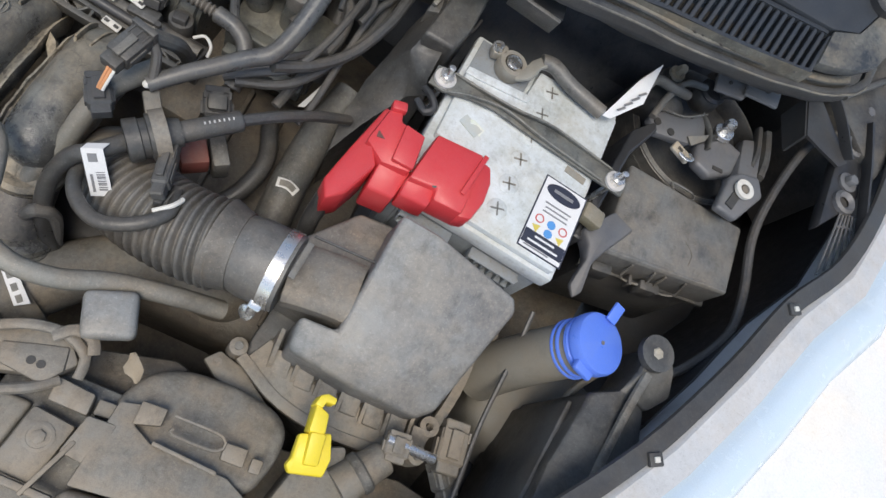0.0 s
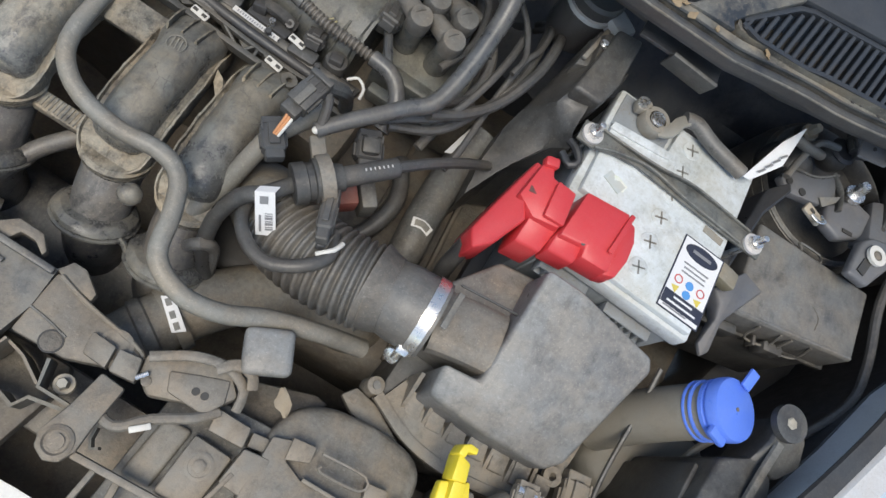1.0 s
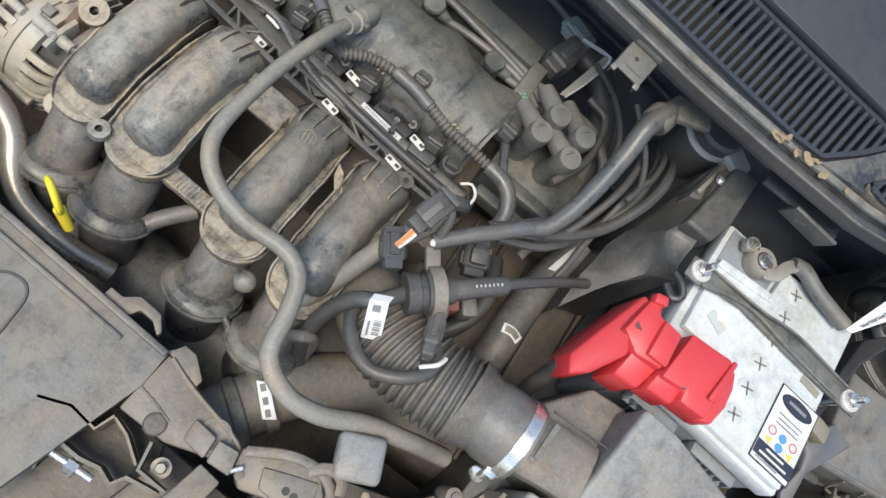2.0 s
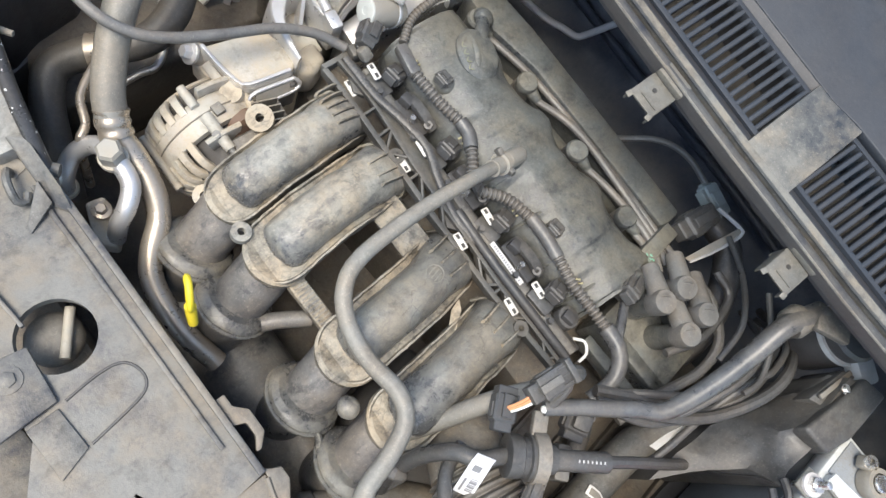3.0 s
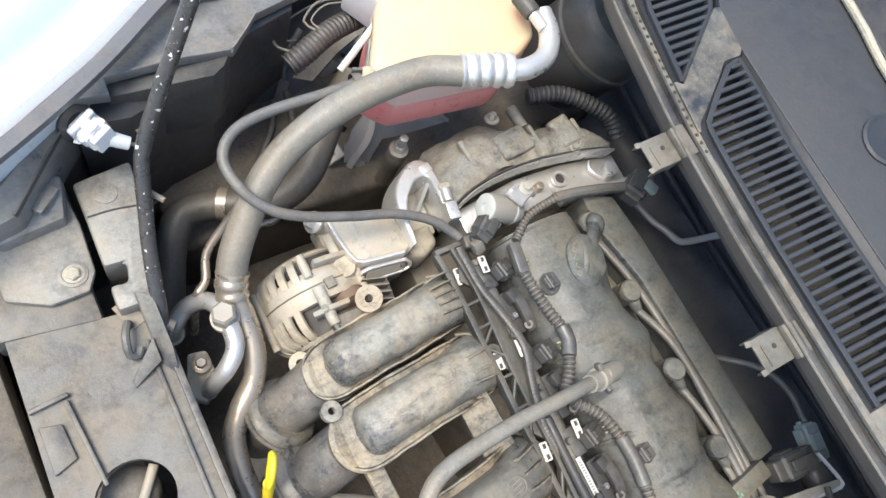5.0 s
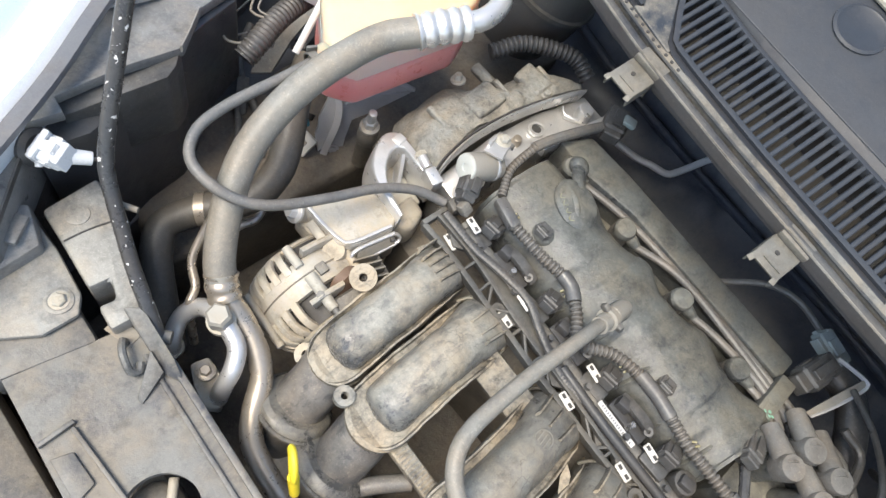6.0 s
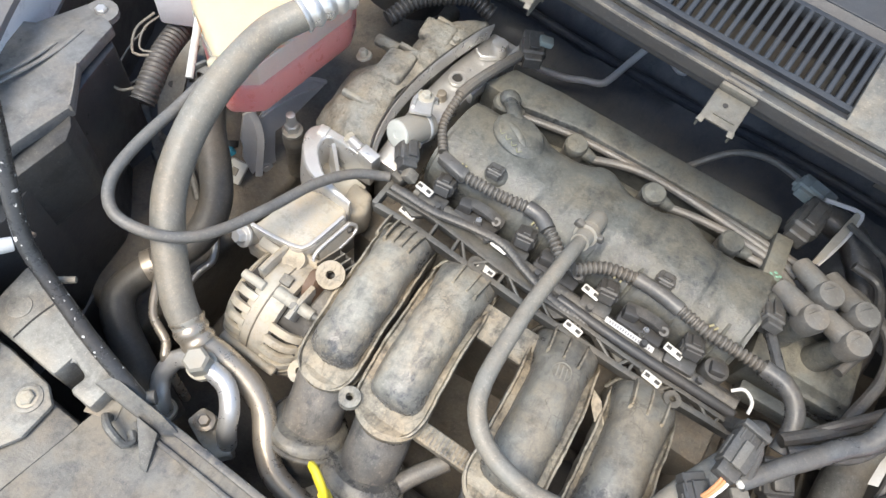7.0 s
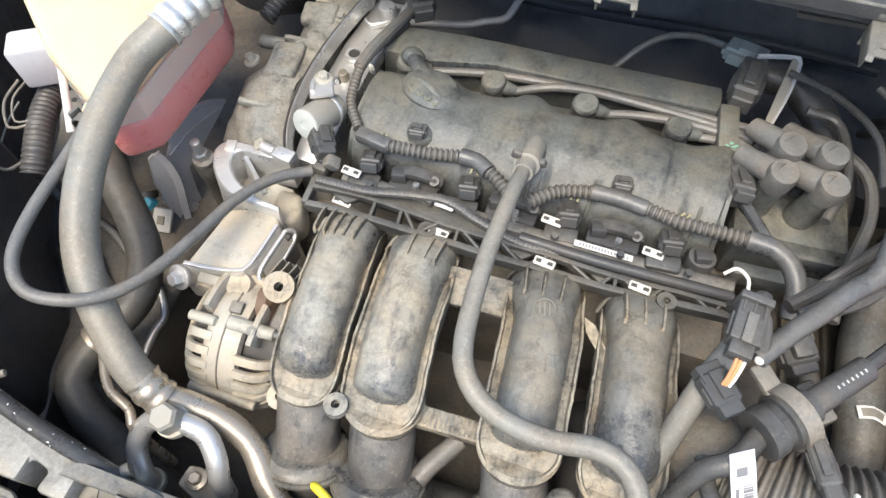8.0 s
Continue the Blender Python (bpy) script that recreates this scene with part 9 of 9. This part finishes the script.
part("block", prism([(-0.224, -0.426), (-0.221, -0.409), (-0.194, -0.408), (-0.176, -0.424), (-0.186, -0.436), (-0.205, -0.433)], -0.09, [-0.054, -0.054, -0.056, -0.066, -0.068, -0.060], 0.003), ALU_DUST, ap)
bolt(ap, (-0.210, -0.418, -0.054), r=0.0055, h=0.006, material=GOLD)
part("collar", lathe([(0.011, 0), (0.011, 0.005)], (-0.251, -0.430, -0.075), (0, 0, 1), 20), ALU_DUST, ap)
solid("thin_pipe", sweep([(-0.335, -0.335, -0.03), (-0.318, -0.355, -0.02), (-0.298, -0.379, -0.02), (-0.274, -0.389, -0.022), (-0.264, -0.402, -0.03), (-0.25, -0.41, -0.09)], 0.0042, 12, 0.006), GOLD, "thin copper-toned metal pipe by the hose", "pipe")
lch = thing("lower_coolant_hose", (-0.36, -0.33, -0.1), "thick brown-dusted coolant hose below the coolant tank", "hose")
part("clamp", lathe([(0.0168, -0.005), (0.018, -0.005), (0.018, 0.005), (0.0168, 0.005)], (-0.366, -0.334, -0.0795), (-0.5, -0.85, -0.2), 24, None, False), GOLD, lch)
part("hose", sweep([(-0.44, -0.16, -0.02), (-0.41, -0.196, -0.03), (-0.372, -0.230, -0.042), (-0.352, -0.256, -0.053), (-0.347, -0.290, -0.066), (-0.367, -0.337, -0.080), (-0.374, -0.373, -0.090), (-0.352, -0.395, -0.098), (-0.315, -0.412, -0.115), (-0.27, -0.43, -0.15)], 0.0165, 18, 0.008), BROWNHOSE, lch)
solid("steel_coolant_pipe", sweep([(-0.4274, -0.2085, -0.112), (-0.400, -0.230, -0.113), (-0.373, -0.254, -0.115), (-0.357, -0.266, -0.120), (-0.347, -0.283, -0.125), (-0.351, -0.298, -0.130), (-0.354, -0.325, -0.140)], 0.0044, 12, 0.005), ALU, "bright thin metal pipe behind the hoses", "pipe")
t = thing("cyan_plug", (-0.437, -0.166, -0.13), "cyan plastic plug on the dark inner wing", "plug")
part("plug", box((-0.437, -0.163, -0.136), (0.022, 0.018, 0.028), (30, 0, -20), 0.004), TEAL, t)
part("collar", cyl((-0.444, -0.155, -0.128), (-0.440, -0.160, -0.132), 0.012, 0.012, 16), SOOT, t)
t = thing("white_clip", (-0.421, -0.171, -0.156), "white plastic clip with a small slot", "clip")
part("body", box((-0.400, -0.186, -0.115), (0.020, 0.026, 0.008), (35, 10, 12), 0.002), IVORY, t)
part("slot", box((-0.3995, -0.189, -0.1112), (0.007, 0.009, 0.002), (35, 10, 12), 0), SEAL, t)

# prop rod
pr = thing("bonnet_prop_rod", (-0.25, -0.436, 0.0), "black chipped steel bonnet prop rod", "prop rod")
part("rod", sweep([(-0.243, -0.438, 0.004), (-0.262, -0.434, 0.022), (-0.292, -0.428, 0.042), (-0.320, -0.420, 0.062), (-0.340, -0.414, 0.078), (-0.358, -0.404, 0.104), (-0.392, -0.365, 0.165), (-0.42, -0.33, 0.22), (-0.50, -0.23, 0.38)], 0.0062, 12, 0.01), chipped("chipped_black_paint", (0.022, 0.022, 0.023), (0.62, 0.60, 0.57), 0.665), pr)
part("pivot", cyl((-0.250, -0.445, 0.002), (-0.236, -0.430, 0.002), 0.006, 0.006, 12), DARK, pr)
part("stub", cyl((-0.336, -0.412, 0.06), (-0.325, -0.403, 0.06), 0.003, 0.0026, 10), SEAL, pr)

# left lamp and side panels
ll = thing("headlamp", (-0.47, -0.3, -0.05), "black plastic back of a headlamp unit, dulled by dust", "headlamp", "headlamps")
LAMP = surface("dust_dulled_lamp_plastic", (0.135, 0.135, 0.134), (0.29, 0.280, 0.262), 0.50, 0.32, 0, 0.15, 1.0, 0.5, 0.5, 0.4, 0.4, 0.9)
out = [(-0.424, -0.443), (-0.420, -0.412), (-0.437, -0.411), (-0.440, -0.352), (-0.441, -0.298), (-0.478, -0.262), (-0.500, -0.206), (-0.538, -0.192), (-0.545, -0.250), (-0.560, -0.262), (-0.545, -0.30), (-0.513, -0.326), (-0.484, -0.368), (-0.458, -0.404)]
def lamp_z(y):
    return 0.080 - 0.19 * max(0.0, y + 0.33)


body = part("housing", prism(out, [lamp_z(y) - 0.012 for x, y in out], [lamp_z(y) for x, y in out], 0.0015), LAMP, ll)
part("step", prism([(-0.428, -0.412), (-0.427, -0.368), (-0.425, -0.322), (-0.432, -0.310), (-0.446, -0.298), (-0.448, -0.412)], -0.02, [0.064, 0.064, 0.065, 0.066, 0.067, 0.065], 0.002), BLACK, ll)
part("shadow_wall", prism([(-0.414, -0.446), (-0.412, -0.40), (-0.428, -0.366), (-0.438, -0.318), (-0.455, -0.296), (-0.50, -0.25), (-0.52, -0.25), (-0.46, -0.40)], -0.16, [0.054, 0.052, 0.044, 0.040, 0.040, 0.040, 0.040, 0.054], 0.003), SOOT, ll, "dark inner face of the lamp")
for line in ([(-0.502, -0.337), (-0.500, -0.305), (-0.503, -0.262), (-0.512, -0.228)], [(-0.508, -0.322), (-0.507, -0.290), (-0.512, -0.256)]):
    part("crease", sweep([(x, y, lamp_z(y) + 0.0004) for x, y in line], (0.0020, 0.0012), 8, 0.01), LAMP, body)
part("end_rib", sweep([(x, y, lamp_z(y)) for x, y in ((-0.440, -0.300), (-0.458, -0.281), (-0.478, -0.262))], (0.0014, 0.004), 6, 0.01), LAMP, body)
part("under_body", prism([(-0.442, -0.32), (-0.470, -0.265), (-0.492, -0.215), (-0.535, -0.20), (-0.55, -0.26), (-0.50, -0.33)], -0.08, [0.062, 0.054, 0.044, 0.042, 0.052, 0.064], 0.004), JET, ll, "black moulded back of the lamp")
part("front_arm", prism([(-0.426, -0.459), (-0.421, -0.444), (-0.399, -0.464), (-0.352, -0.506), (-0.345, -0.54), (-0.365, -0.54), (-0.384, -0.506)], 0.0, [0.060, 0.060, 0.056, 0.052, 0.050, 0.050, 0.056], 0.003), LAMP, ll)
part("front_arm_edge", sweep([(-0.420, -0.446, 0.060), (-0.399, -0.466, 0.057), (-0.352, -0.508, 0.053)], (0.0018, 0.004), 6, 0.01), BLACK, ll)
part("side_box", prism([(-0.392, -0.481), (-0.387, -0.468), (-0.352, -0.477), (-0.345, -0.53), (-0.36, -0.53), (-0.372, -0.500)], -0.06, [0.034, 0.032, 0.026, 0.024, 0.028, 0.034], 0.003), LAMP, ll)
part("side_box_lip", box((-0.369, -0.486, 0.034), (0.012, 0.026, 0.006), (0, 0, 42), 0.002), LAMP, ll)
part("bulb_socket", lathe([(0.017, -0.04), (0.017, 0.0), (0.013, 0.004)], (-0.414, -0.441, 0.058), (0.8, 0.35, 0.4), 22), SOOT, ll)
part("hook", box((-0.431, -0.449, 0.082), (0.012, 0.005, 0.006), (0, 0, 40), 0.001), BLACK, ll)
part("mount_ear", lathe([(0.005, 0), (0.015, 0), (0.015, 0.006), (0.005, 0.006)], (-0.522, -0.1985, 0.050), (0, 0, 1), 24, None, False), LAMP, ll)
bolt(ll, (-0.522, -0.1985, 0.053), r=0.0055, h=0.006, material=ALU)
wc_ = thing("bulb_connector", (-0.40, -0.43, 0.04), "white plastic bulb connector with a short lead", "connector")
WCON = surface("clean_white_plastic", (0.66, 0.68, 0.69), (0.5, 0.5, 0.5), 0.12, 0.3, 0, 0.05)
connector("body", (-0.394, -0.434, 0.074), (0.022, 0.020, 0.018), (15, 10, -60), wc_, WCON)
part("collar", box((-0.402, -0.439, 0.075), (0.006, 0.026, 0.024), (15, 10, 30), 0.002), WCON, wc_)
part("nose", cyl((-0.390, -0.431, 0.073), (-0.380, -0.411, 0.066), 0.0068, 0.0058, 16, 0.001), WCON, wc_)
part("peg", cyl((-0.398, -0.444, 0.070), (-0.392, -0.448, 0.066), 0.003, 0.003, 10), WCON, wc_)
part("lead", sweep([(-0.380, -0.412, 0.066), (-0.378, -0.402, 0.062), (-0.384, -0.396, 0.052), (-0.392, -0.394, 0.044), (-0.400, -0.400, 0.050)], 0.0016, 8, 0.003), surface("brown_wire", (0.16, 0.12, 0.10), (0.3, 0.26, 0.22), 0.4, 0.5), wc_, "thin brown lead")
t = thing("green_clip", (-0.455, -0.33, 0.02), "pale green plastic push clip", "clip")
part("head", dome((-0.458, -0.328, 0.008), (0.010, 0.006, 0.006)), surface("pale_green_plastic", (0.45, 0.58, 0.45), amount=0.3), t)
part("leg", box((-0.452, -0.336, 0.004), (0.008, 0.012, 0.010), (0, 0, 30), 0.002), GREEN, t)

# bits behind the engine
cn = thing("lambda_connector", (0.12, 0.11, 0.0), "grey-green wiring connector behind the valve cover", "connector")
connector("body", (0.135, 0.105, 0.012), (0.040, 0.016, 0.016), (0, 0, -12), cn, surface("grey_green_plastic", (0.20, 0.255, 0.26), (0.34, 0.35, 0.33), 0.4))
connector("block", (0.140, 0.065, 0.014), (0.026, 0.036, 0.024), (0, 0, -8), cn, BLACK)
part("bracket", sheet([(0.173, 0.096, 0.030), (0.180, 0.093, 0.028), (0.176, 0.062, 0.012), (0.170, 0.038, 0.000), (0.164, 0.036, 0.000), (0.168, 0.064, 0.012)], 0.0022), SOLENOID, cn, "bright scuffed steel bracket")
part("bracket_lip", sweep([(0.142, 0.090, 0.028), (0.160, 0.094, 0.029), (0.174, 0.096, 0.030), (0.180, 0.092, 0.028), (0.177, 0.064, 0.012), (0.170, 0.038, 0.0)], (0.0014, 0.0030), 8, 0.006), GALV, cn)
solid("rear_cable", sweep([(0.012, 0.075, -0.02), (0.045, 0.103, 0.006), (0.08, 0.116, 0.012), (0.118, 0.112, 0.012)], 0.0035, 10, 0.008), HOSE, "thin grey cable behind the valve cover", "cable")
solid("rear_hose", sweep([(0.15, 0.10, 0.0), (0.19, 0.09, 0.0), (0.225, 0.05, -0.01), (0.245, 0.0, -0.03), (0.25, -0.05, -0.08)], 0.016, 16, 0.01), RUBBER, "black hose curving down behind the coil", "hose")
solid("side_cable", sweep([(0.19, 0.03, 0.0), (0.22, 0.02, 0.01), (0.252, -0.005, 0.01), (0.262, -0.04, 0.0), (0.252, -0.09, -0.01), (0.245, -0.14, -0.02)], 0.0055, 10, 0.008), HOSE, "grey cable round the ignition coil", "cable")
solid("bulkhead_pipe", sweep([(-0.30, 0.125, -0.08), (-0.179, 0.150, -0.078), (-0.143, 0.163, -0.074), (-0.124, 0.168, -0.07), (-0.117, 0.178, -0.065), (-0.106, 0.215, -0.05), (-0.098, 0.236, -0.04), (-0.088, 0.244, -0.036), (-0.072, 0.234, -0.038), (-0.058, 0.226, -0.042), (-0.047, 0.228, -0.045), (-0.042, 0.250, -0.045)], 0.0046, 12, 0.006), GALV, "bright bent metal pipe on the bulkhead", "pipe")
bm_ = thing("brake_reservoir", (0.30, 0.07, 0.0), "brake fluid reservoir with a dark cap under the cowl", "brake reservoir")
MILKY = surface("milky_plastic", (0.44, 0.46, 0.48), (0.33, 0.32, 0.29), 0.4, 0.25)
part("tank", lathe([(0.029, 0), (0.030, 0.006), (0.030, 0.052), (0.029, 0.054)], (0.308, 0.070, 0.025), (0, 0, 1), 30), SOOT, bm_, "reservoir body, coloured dark for the shade there")
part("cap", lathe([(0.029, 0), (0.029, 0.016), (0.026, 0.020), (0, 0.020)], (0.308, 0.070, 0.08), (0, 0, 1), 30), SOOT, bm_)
for k, (x, y, r_) in enumerate(((0.302, 0.066, 20), (0.317, 0.073, -30), (0.306, 0.079, 70))):
    part("cap_mark", box((x, y, 0.1003), (0.010, 0.003, 0.0008), (0, 0, r_), 0), SIGNY, bm_, "faded yellow warning print")
part("ring", lathe([(0.029, 0), (0.032, 0), (0.032, 0.006), (0.029, 0.006)], (0.308, 0.070, 0.078), (0, 0, 1), 30, None, False), MILKY, bm_)
part("spout", box((0.343, 0.058, 0.082), (0.03, 0.024, 0.02), (0, 0, -30), 0.005), MILKY, bm_)

dp = thing("oil_dipstick", (-0.085, -0.41, -0.03), "bright yellow oil dipstick loop", "dipstick")
loop_ = [(-0.099, -0.4005, -0.006), (-0.103, -0.399, 0.003), (-0.1005, -0.3995, 0.011), (-0.092, -0.4035, 0.012), (-0.084, -0.408, 0.004), (-0.082, -0.4095, -0.006), (-0.087, -0.407, -0.012), (-0.0945, -0.403, -0.011), (-0.099, -0.4005, -0.006)]
part("loop", sweep(loop_, (0.0032, 0.0042), 12, 0.003), YELLOW, dp)
part("web", sheet([V(*p) * 0.8 + V(-0.0930, -0.4043, 0.0) * 0.2 for p in loop_[:-1]], 0.0022), YELLOW, dp)
part("stem", cyl((-0.0840, -0.4085, -0.008), (-0.0740, -0.4125, -0.030), 0.0052, 0.0045, 14), YELLOW, dp)

# wiring and hoses in the dark corner beside the coolant tank
solid("corner_conduit", sweep([(-0.49, -0.11, 0.02), (-0.482, -0.150, 0.02), (-0.472, -0.182, 0.02), (-0.458, -0.214, 0.016), (-0.453, -0.232, 0.008)], 0.0125, 16, 0.005, ribs=(0.0052, 0.0014, 0, 1)), RUBBER, "dusty corrugated conduit beside the coolant tank", "conduit")
solid("corner_wire", sweep([(-0.512, -0.224, 0.03), (-0.506, -0.230, 0.025), (-0.498, -0.235, 0.02), (-0.478, -0.237, 0.012), (-0.459, -0.226, 0.02)], 0.0016, 8, 0.005), SEAL, "thin grey wire in the dark corner", "wire")
solid("corner_wire", sweep([(-0.470, -0.190, 0.03), (-0.485, -0.196, 0.03), (-0.492, -0.180, 0.04), (-0.488, -0.160, 0.045)], 0.0011, 8, 0.005), SNORKEL, "thin brown wire loop by the conduit", "wire")
solid("corner_wire", sweep([(-0.474, -0.196, 0.028), (-0.486, -0.204, 0.03), (-0.497, -0.186, 0.04), (-0.49, -0.165, 0.05)], 0.0014, 8, 0.005), SEAL, "thin pale wire loop by the conduit", "wire")
t = thing("corner_bracket", (-0.50, -0.15, -0.1), "dark perforated sheet bracket in the corner", "bracket")
part("plate", sheet([(-0.51, -0.180, -0.060), (-0.515, -0.150, -0.050), (-0.521, -0.125, -0.035), (-0.498, -0.120, -0.035), (-0.490, -0.150, -0.050), (-0.470, -0.188, -0.062), (-0.485, -0.205, -0.07)], 0.003), DARK, t)
part("hole", cyl((-0.498, -0.168, -0.060), (-0.497, -0.169, -0.0545), 0.004, 0.004, 12), PIT, t)
part("strap", strip([(-0.504, -0.204, -0.10), (-0.480, -0.223, -0.13), (-0.470, -0.232, -0.15), (-0.46, -0.25, -0.2)], 0.014, 0.003), DARK, t)
solid("wing_pipe", sweep([(-0.56, -0.160, -0.09), (-0.542, -0.183, -0.10), (-0.515, -0.201, -0.11), (-0.479, -0.208, -0.112), (-0.442, -0.217, -0.116), (-0.415, -0.235, -0.13)], 0.0048, 10, 0.008), DARK, "thin dusty pipe along the inner wing", "pipe")
solid("corner_wire", sweep([(-0.556, -0.200, -0.02), (-0.549, -0.210, -0.02), (-0.529, -0.221, -0.02), (-0.510, -0.224, -0.02), (-0.503, -0.218, -0.02), (-0.500, -0.200, -0.02)], 0.0011, 8, 0.005), SEALTAN, "thin pale wire in the dark corner", "wire")
solid("corner_wire", sweep([(-0.506, -0.212, 0.004), (-0.514, -0.204, 0.0), (-0.523, -0.180, 0.0), (-0.527, -0.159, 0.0)], 0.0010, 8, 0.005), SEALTAN, "thin tan wire by the conduit", "wire")
solid("low_hose", sweep([(-0.492, -0.222, -0.12), (-0.472, -0.231, -0.12), (-0.450, -0.244, -0.12), (-0.434, -0.258, -0.12), (-0.41, -0.275, -0.14)], 0.0040, 10, 0.008), DARK, "thin dusty hose low on the inner wing", "hose")
t = thing("wing_rail", (-0.515, -0.125, -0.08), "dark punched rail on the inner wing", "bracket")
part("plate", sheet([(-0.548, -0.095, -0.060), (-0.530, -0.088, -0.060), (-0.482, -0.136, -0.064), (-0.492, -0.150, -0.064), (-0.514, -0.136, -0.062)], 0.003), DARK, t)
for q in ((-0.533, -0.104, -0.0590), (-0.512, -0.122, -0.0600), (-0.494, -0.138, -0.0615)):
    part("hole", lathe([(0.0032, 0), (0.0032, 0.0006)], q, (0, 0, 1), 14), PIT, t)
solid("low_hose", sweep([(-0.47, -0.40, -0.165), (-0.456, -0.384, -0.16), (-0.437, -0.351, -0.15), (-0.412, -0.315, -0.14), (-0.39, -0.29, -0.13)], 0.008, 12, 0.01), DARK, "thin dusty hose low on the inner wing", "hose")
solid("tank_pipe", cyl((-0.405, -0.205, 0.055), (-0.432, -0.155, 0.085), 0.0036, 0.0036, 12), IVORY, "short white pipe at the coolant tank", "pipe")
solid("rear_conduit", sweep([(-0.345, 0.02, 0.0), (-0.33, 0.06, 0.01), (-0.29, 0.10, 0.01), (-0.26, 0.105, 0.0)], 0.010, 14, 0.005, ribs=(0.006, 0.002, 0, 1)), SOOT, "black corrugated conduit behind the timing cover", "conduit")
t = thing("rear_canister", (-0.40, 0.12, -0.1), "round black canister behind the coolant tank", "canister")
part("body", lathe([(0.03, 0), (0.06, 0.01), (0.065, 0.05), (0.064, 0.12), (0.058, 0.13)], (-0.40, 0.12, -0.06), (0.2, 0.2, 1), 32), SOOT, t)
part("rim", lathe([(0.064, 0.088), (0.0675, 0.090), (0.0675, 0.096), (0.064, 0.098)], (-0.40, 0.12, -0.06), (0.2, 0.2, 1), 32), BLACK, t)
part("lid", lathe([(0.058, 0.13), (0.052, 0.138), (0.0, 0.142)], (-0.40, 0.12, -0.06), (0.2, 0.2, 1), 32), BLACK, t)
rc2 = thing("rear_connector", (-0.20, 0.09, 0.0), "dark plug with a pale green tag at the engine's rear", "connector")
connector("body", (-0.195, 0.085, 0.006), (0.026, 0.028, 0.02), (0, 0, 30), rc2, BLACK)
part("tag", box((-0.185, 0.093, 0.018), (0.016, 0.012, 0.008), (0, 10, 30), 0.002), surface("grey_teal_plastic", (0.22, 0.30, 0.30), amount=0.4), rc2)
part("lead", sweep([(-0.200, 0.07, 0.006), (-0.207, 0.03, 0.014), (-0.212, -0.01, 0.022), (-0.214, -0.035, 0.024)], 0.006, 10, 0.006), HOSE, rc2)
# small lines round the throttle end
solid("lower_branch", sweep([(-0.052, -0.385, -0.075), (-0.040, -0.352, -0.065), (-0.020, -0.320, -0.062)], 0.0085, 12, 0.006), PIPE, "dust-caked branch pipe under the runners", "pipe")
solid("thin_lead", sweep([(0.205, -0.15, 0.0), (0.222, -0.13, 0.02), (0.245, -0.105, 0.03), (0.262, -0.085, 0.03)], 0.0045, 10, 0.006), RUBBER, "thin black lead beside the loom", "wire")
solid("hanging_line", sweep([(0.118, -0.345, -0.06), (0.126, -0.355, -0.03), (0.137, -0.352, -0.01), (0.146, -0.345, -0.03), (0.15, -0.36, -0.08)], 0.006, 10, 0.006), HOSE, "dusty line hanging below the purge valve", "hose")
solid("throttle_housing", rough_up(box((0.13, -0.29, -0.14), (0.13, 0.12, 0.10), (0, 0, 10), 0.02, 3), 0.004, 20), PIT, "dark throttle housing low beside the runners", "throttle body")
gb = thing("gearbox", (0.30, -0.20, -0.3), "grimy gearbox casing deep below the hoses", "gearbox")
part("casing", rough_up(box((0.30, -0.20, -0.22), (0.26, 0.30, 0.18), (0, 0, 5), 0.03, 3), 0.012, 14), GRIME, gb)
for k in range(5):
    part("rib", rough_up(box((0.21 + k * 0.042, -0.20, -0.128), (0.006, 0.24, 0.012), (0, 0, 5), 0.002), 0.002, 40), GRIME, gb)
for q in ((0.205, -0.31, -0.13), (0.30, -0.325, -0.128), (0.39, -0.30, -0.13)):
    bolt(gb, q, r=0.007, h=0.008, material=SOLENOID)
solid("starter_lead", sweep([(0.24, -0.12, -0.10), (0.26, -0.17, -0.09), (0.25, -0.22, -0.10), (0.22, -0.25, -0.11)], 0.010, 12, 0.008), RUBBER, "thick black lead over the gearbox", "cable")

for pts, r in (([(0.258, 0.07, -0.02), (0.268, 0.01, 0.05), (0.269, -0.047, 0.070), (0.262, -0.097, 0.060), (0.249, -0.135, 0.050), (0.224, -0.153, 0.040), (0.20, -0.17, 0.03)], 0.0040), ([(0.280, 0.09, -0.03), (0.290, 0.04, 0.04), (0.290, -0.01, 0.06), (0.283, -0.035, 0.060), (0.280, -0.085, 0.040), (0.280, -0.142, 0.027), (0.277, -0.166, 0.020)], 0.0036),
               ([(0.172, 0.076, 0.030), (0.212, 0.047, 0.040), (0.241, 0.002, 0.050), (0.252, -0.04, 0.04)], 0.0032), ([(0.226, 0.026, 0.080), (0.262, -0.007, 0.077), (0.280, -0.039, 0.073), (0.278, -0.063, 0.070)], 0.0030),
               ([(0.217, -0.072, 0.020), (0.231, -0.025, 0.023), (0.220, 0.028, 0.027), (0.190, 0.034, 0.030)], 0.0045), ([(0.265, -0.083, 0.020), (0.229, -0.127, 0.020), (0.197, -0.158, 0.016)], 0.0062)):
    solid("loose_wire", sweep(pts, r, 10, 0.006), LINE, "dusty wire running beside the main loom", "wire", "wires beside the main loom")
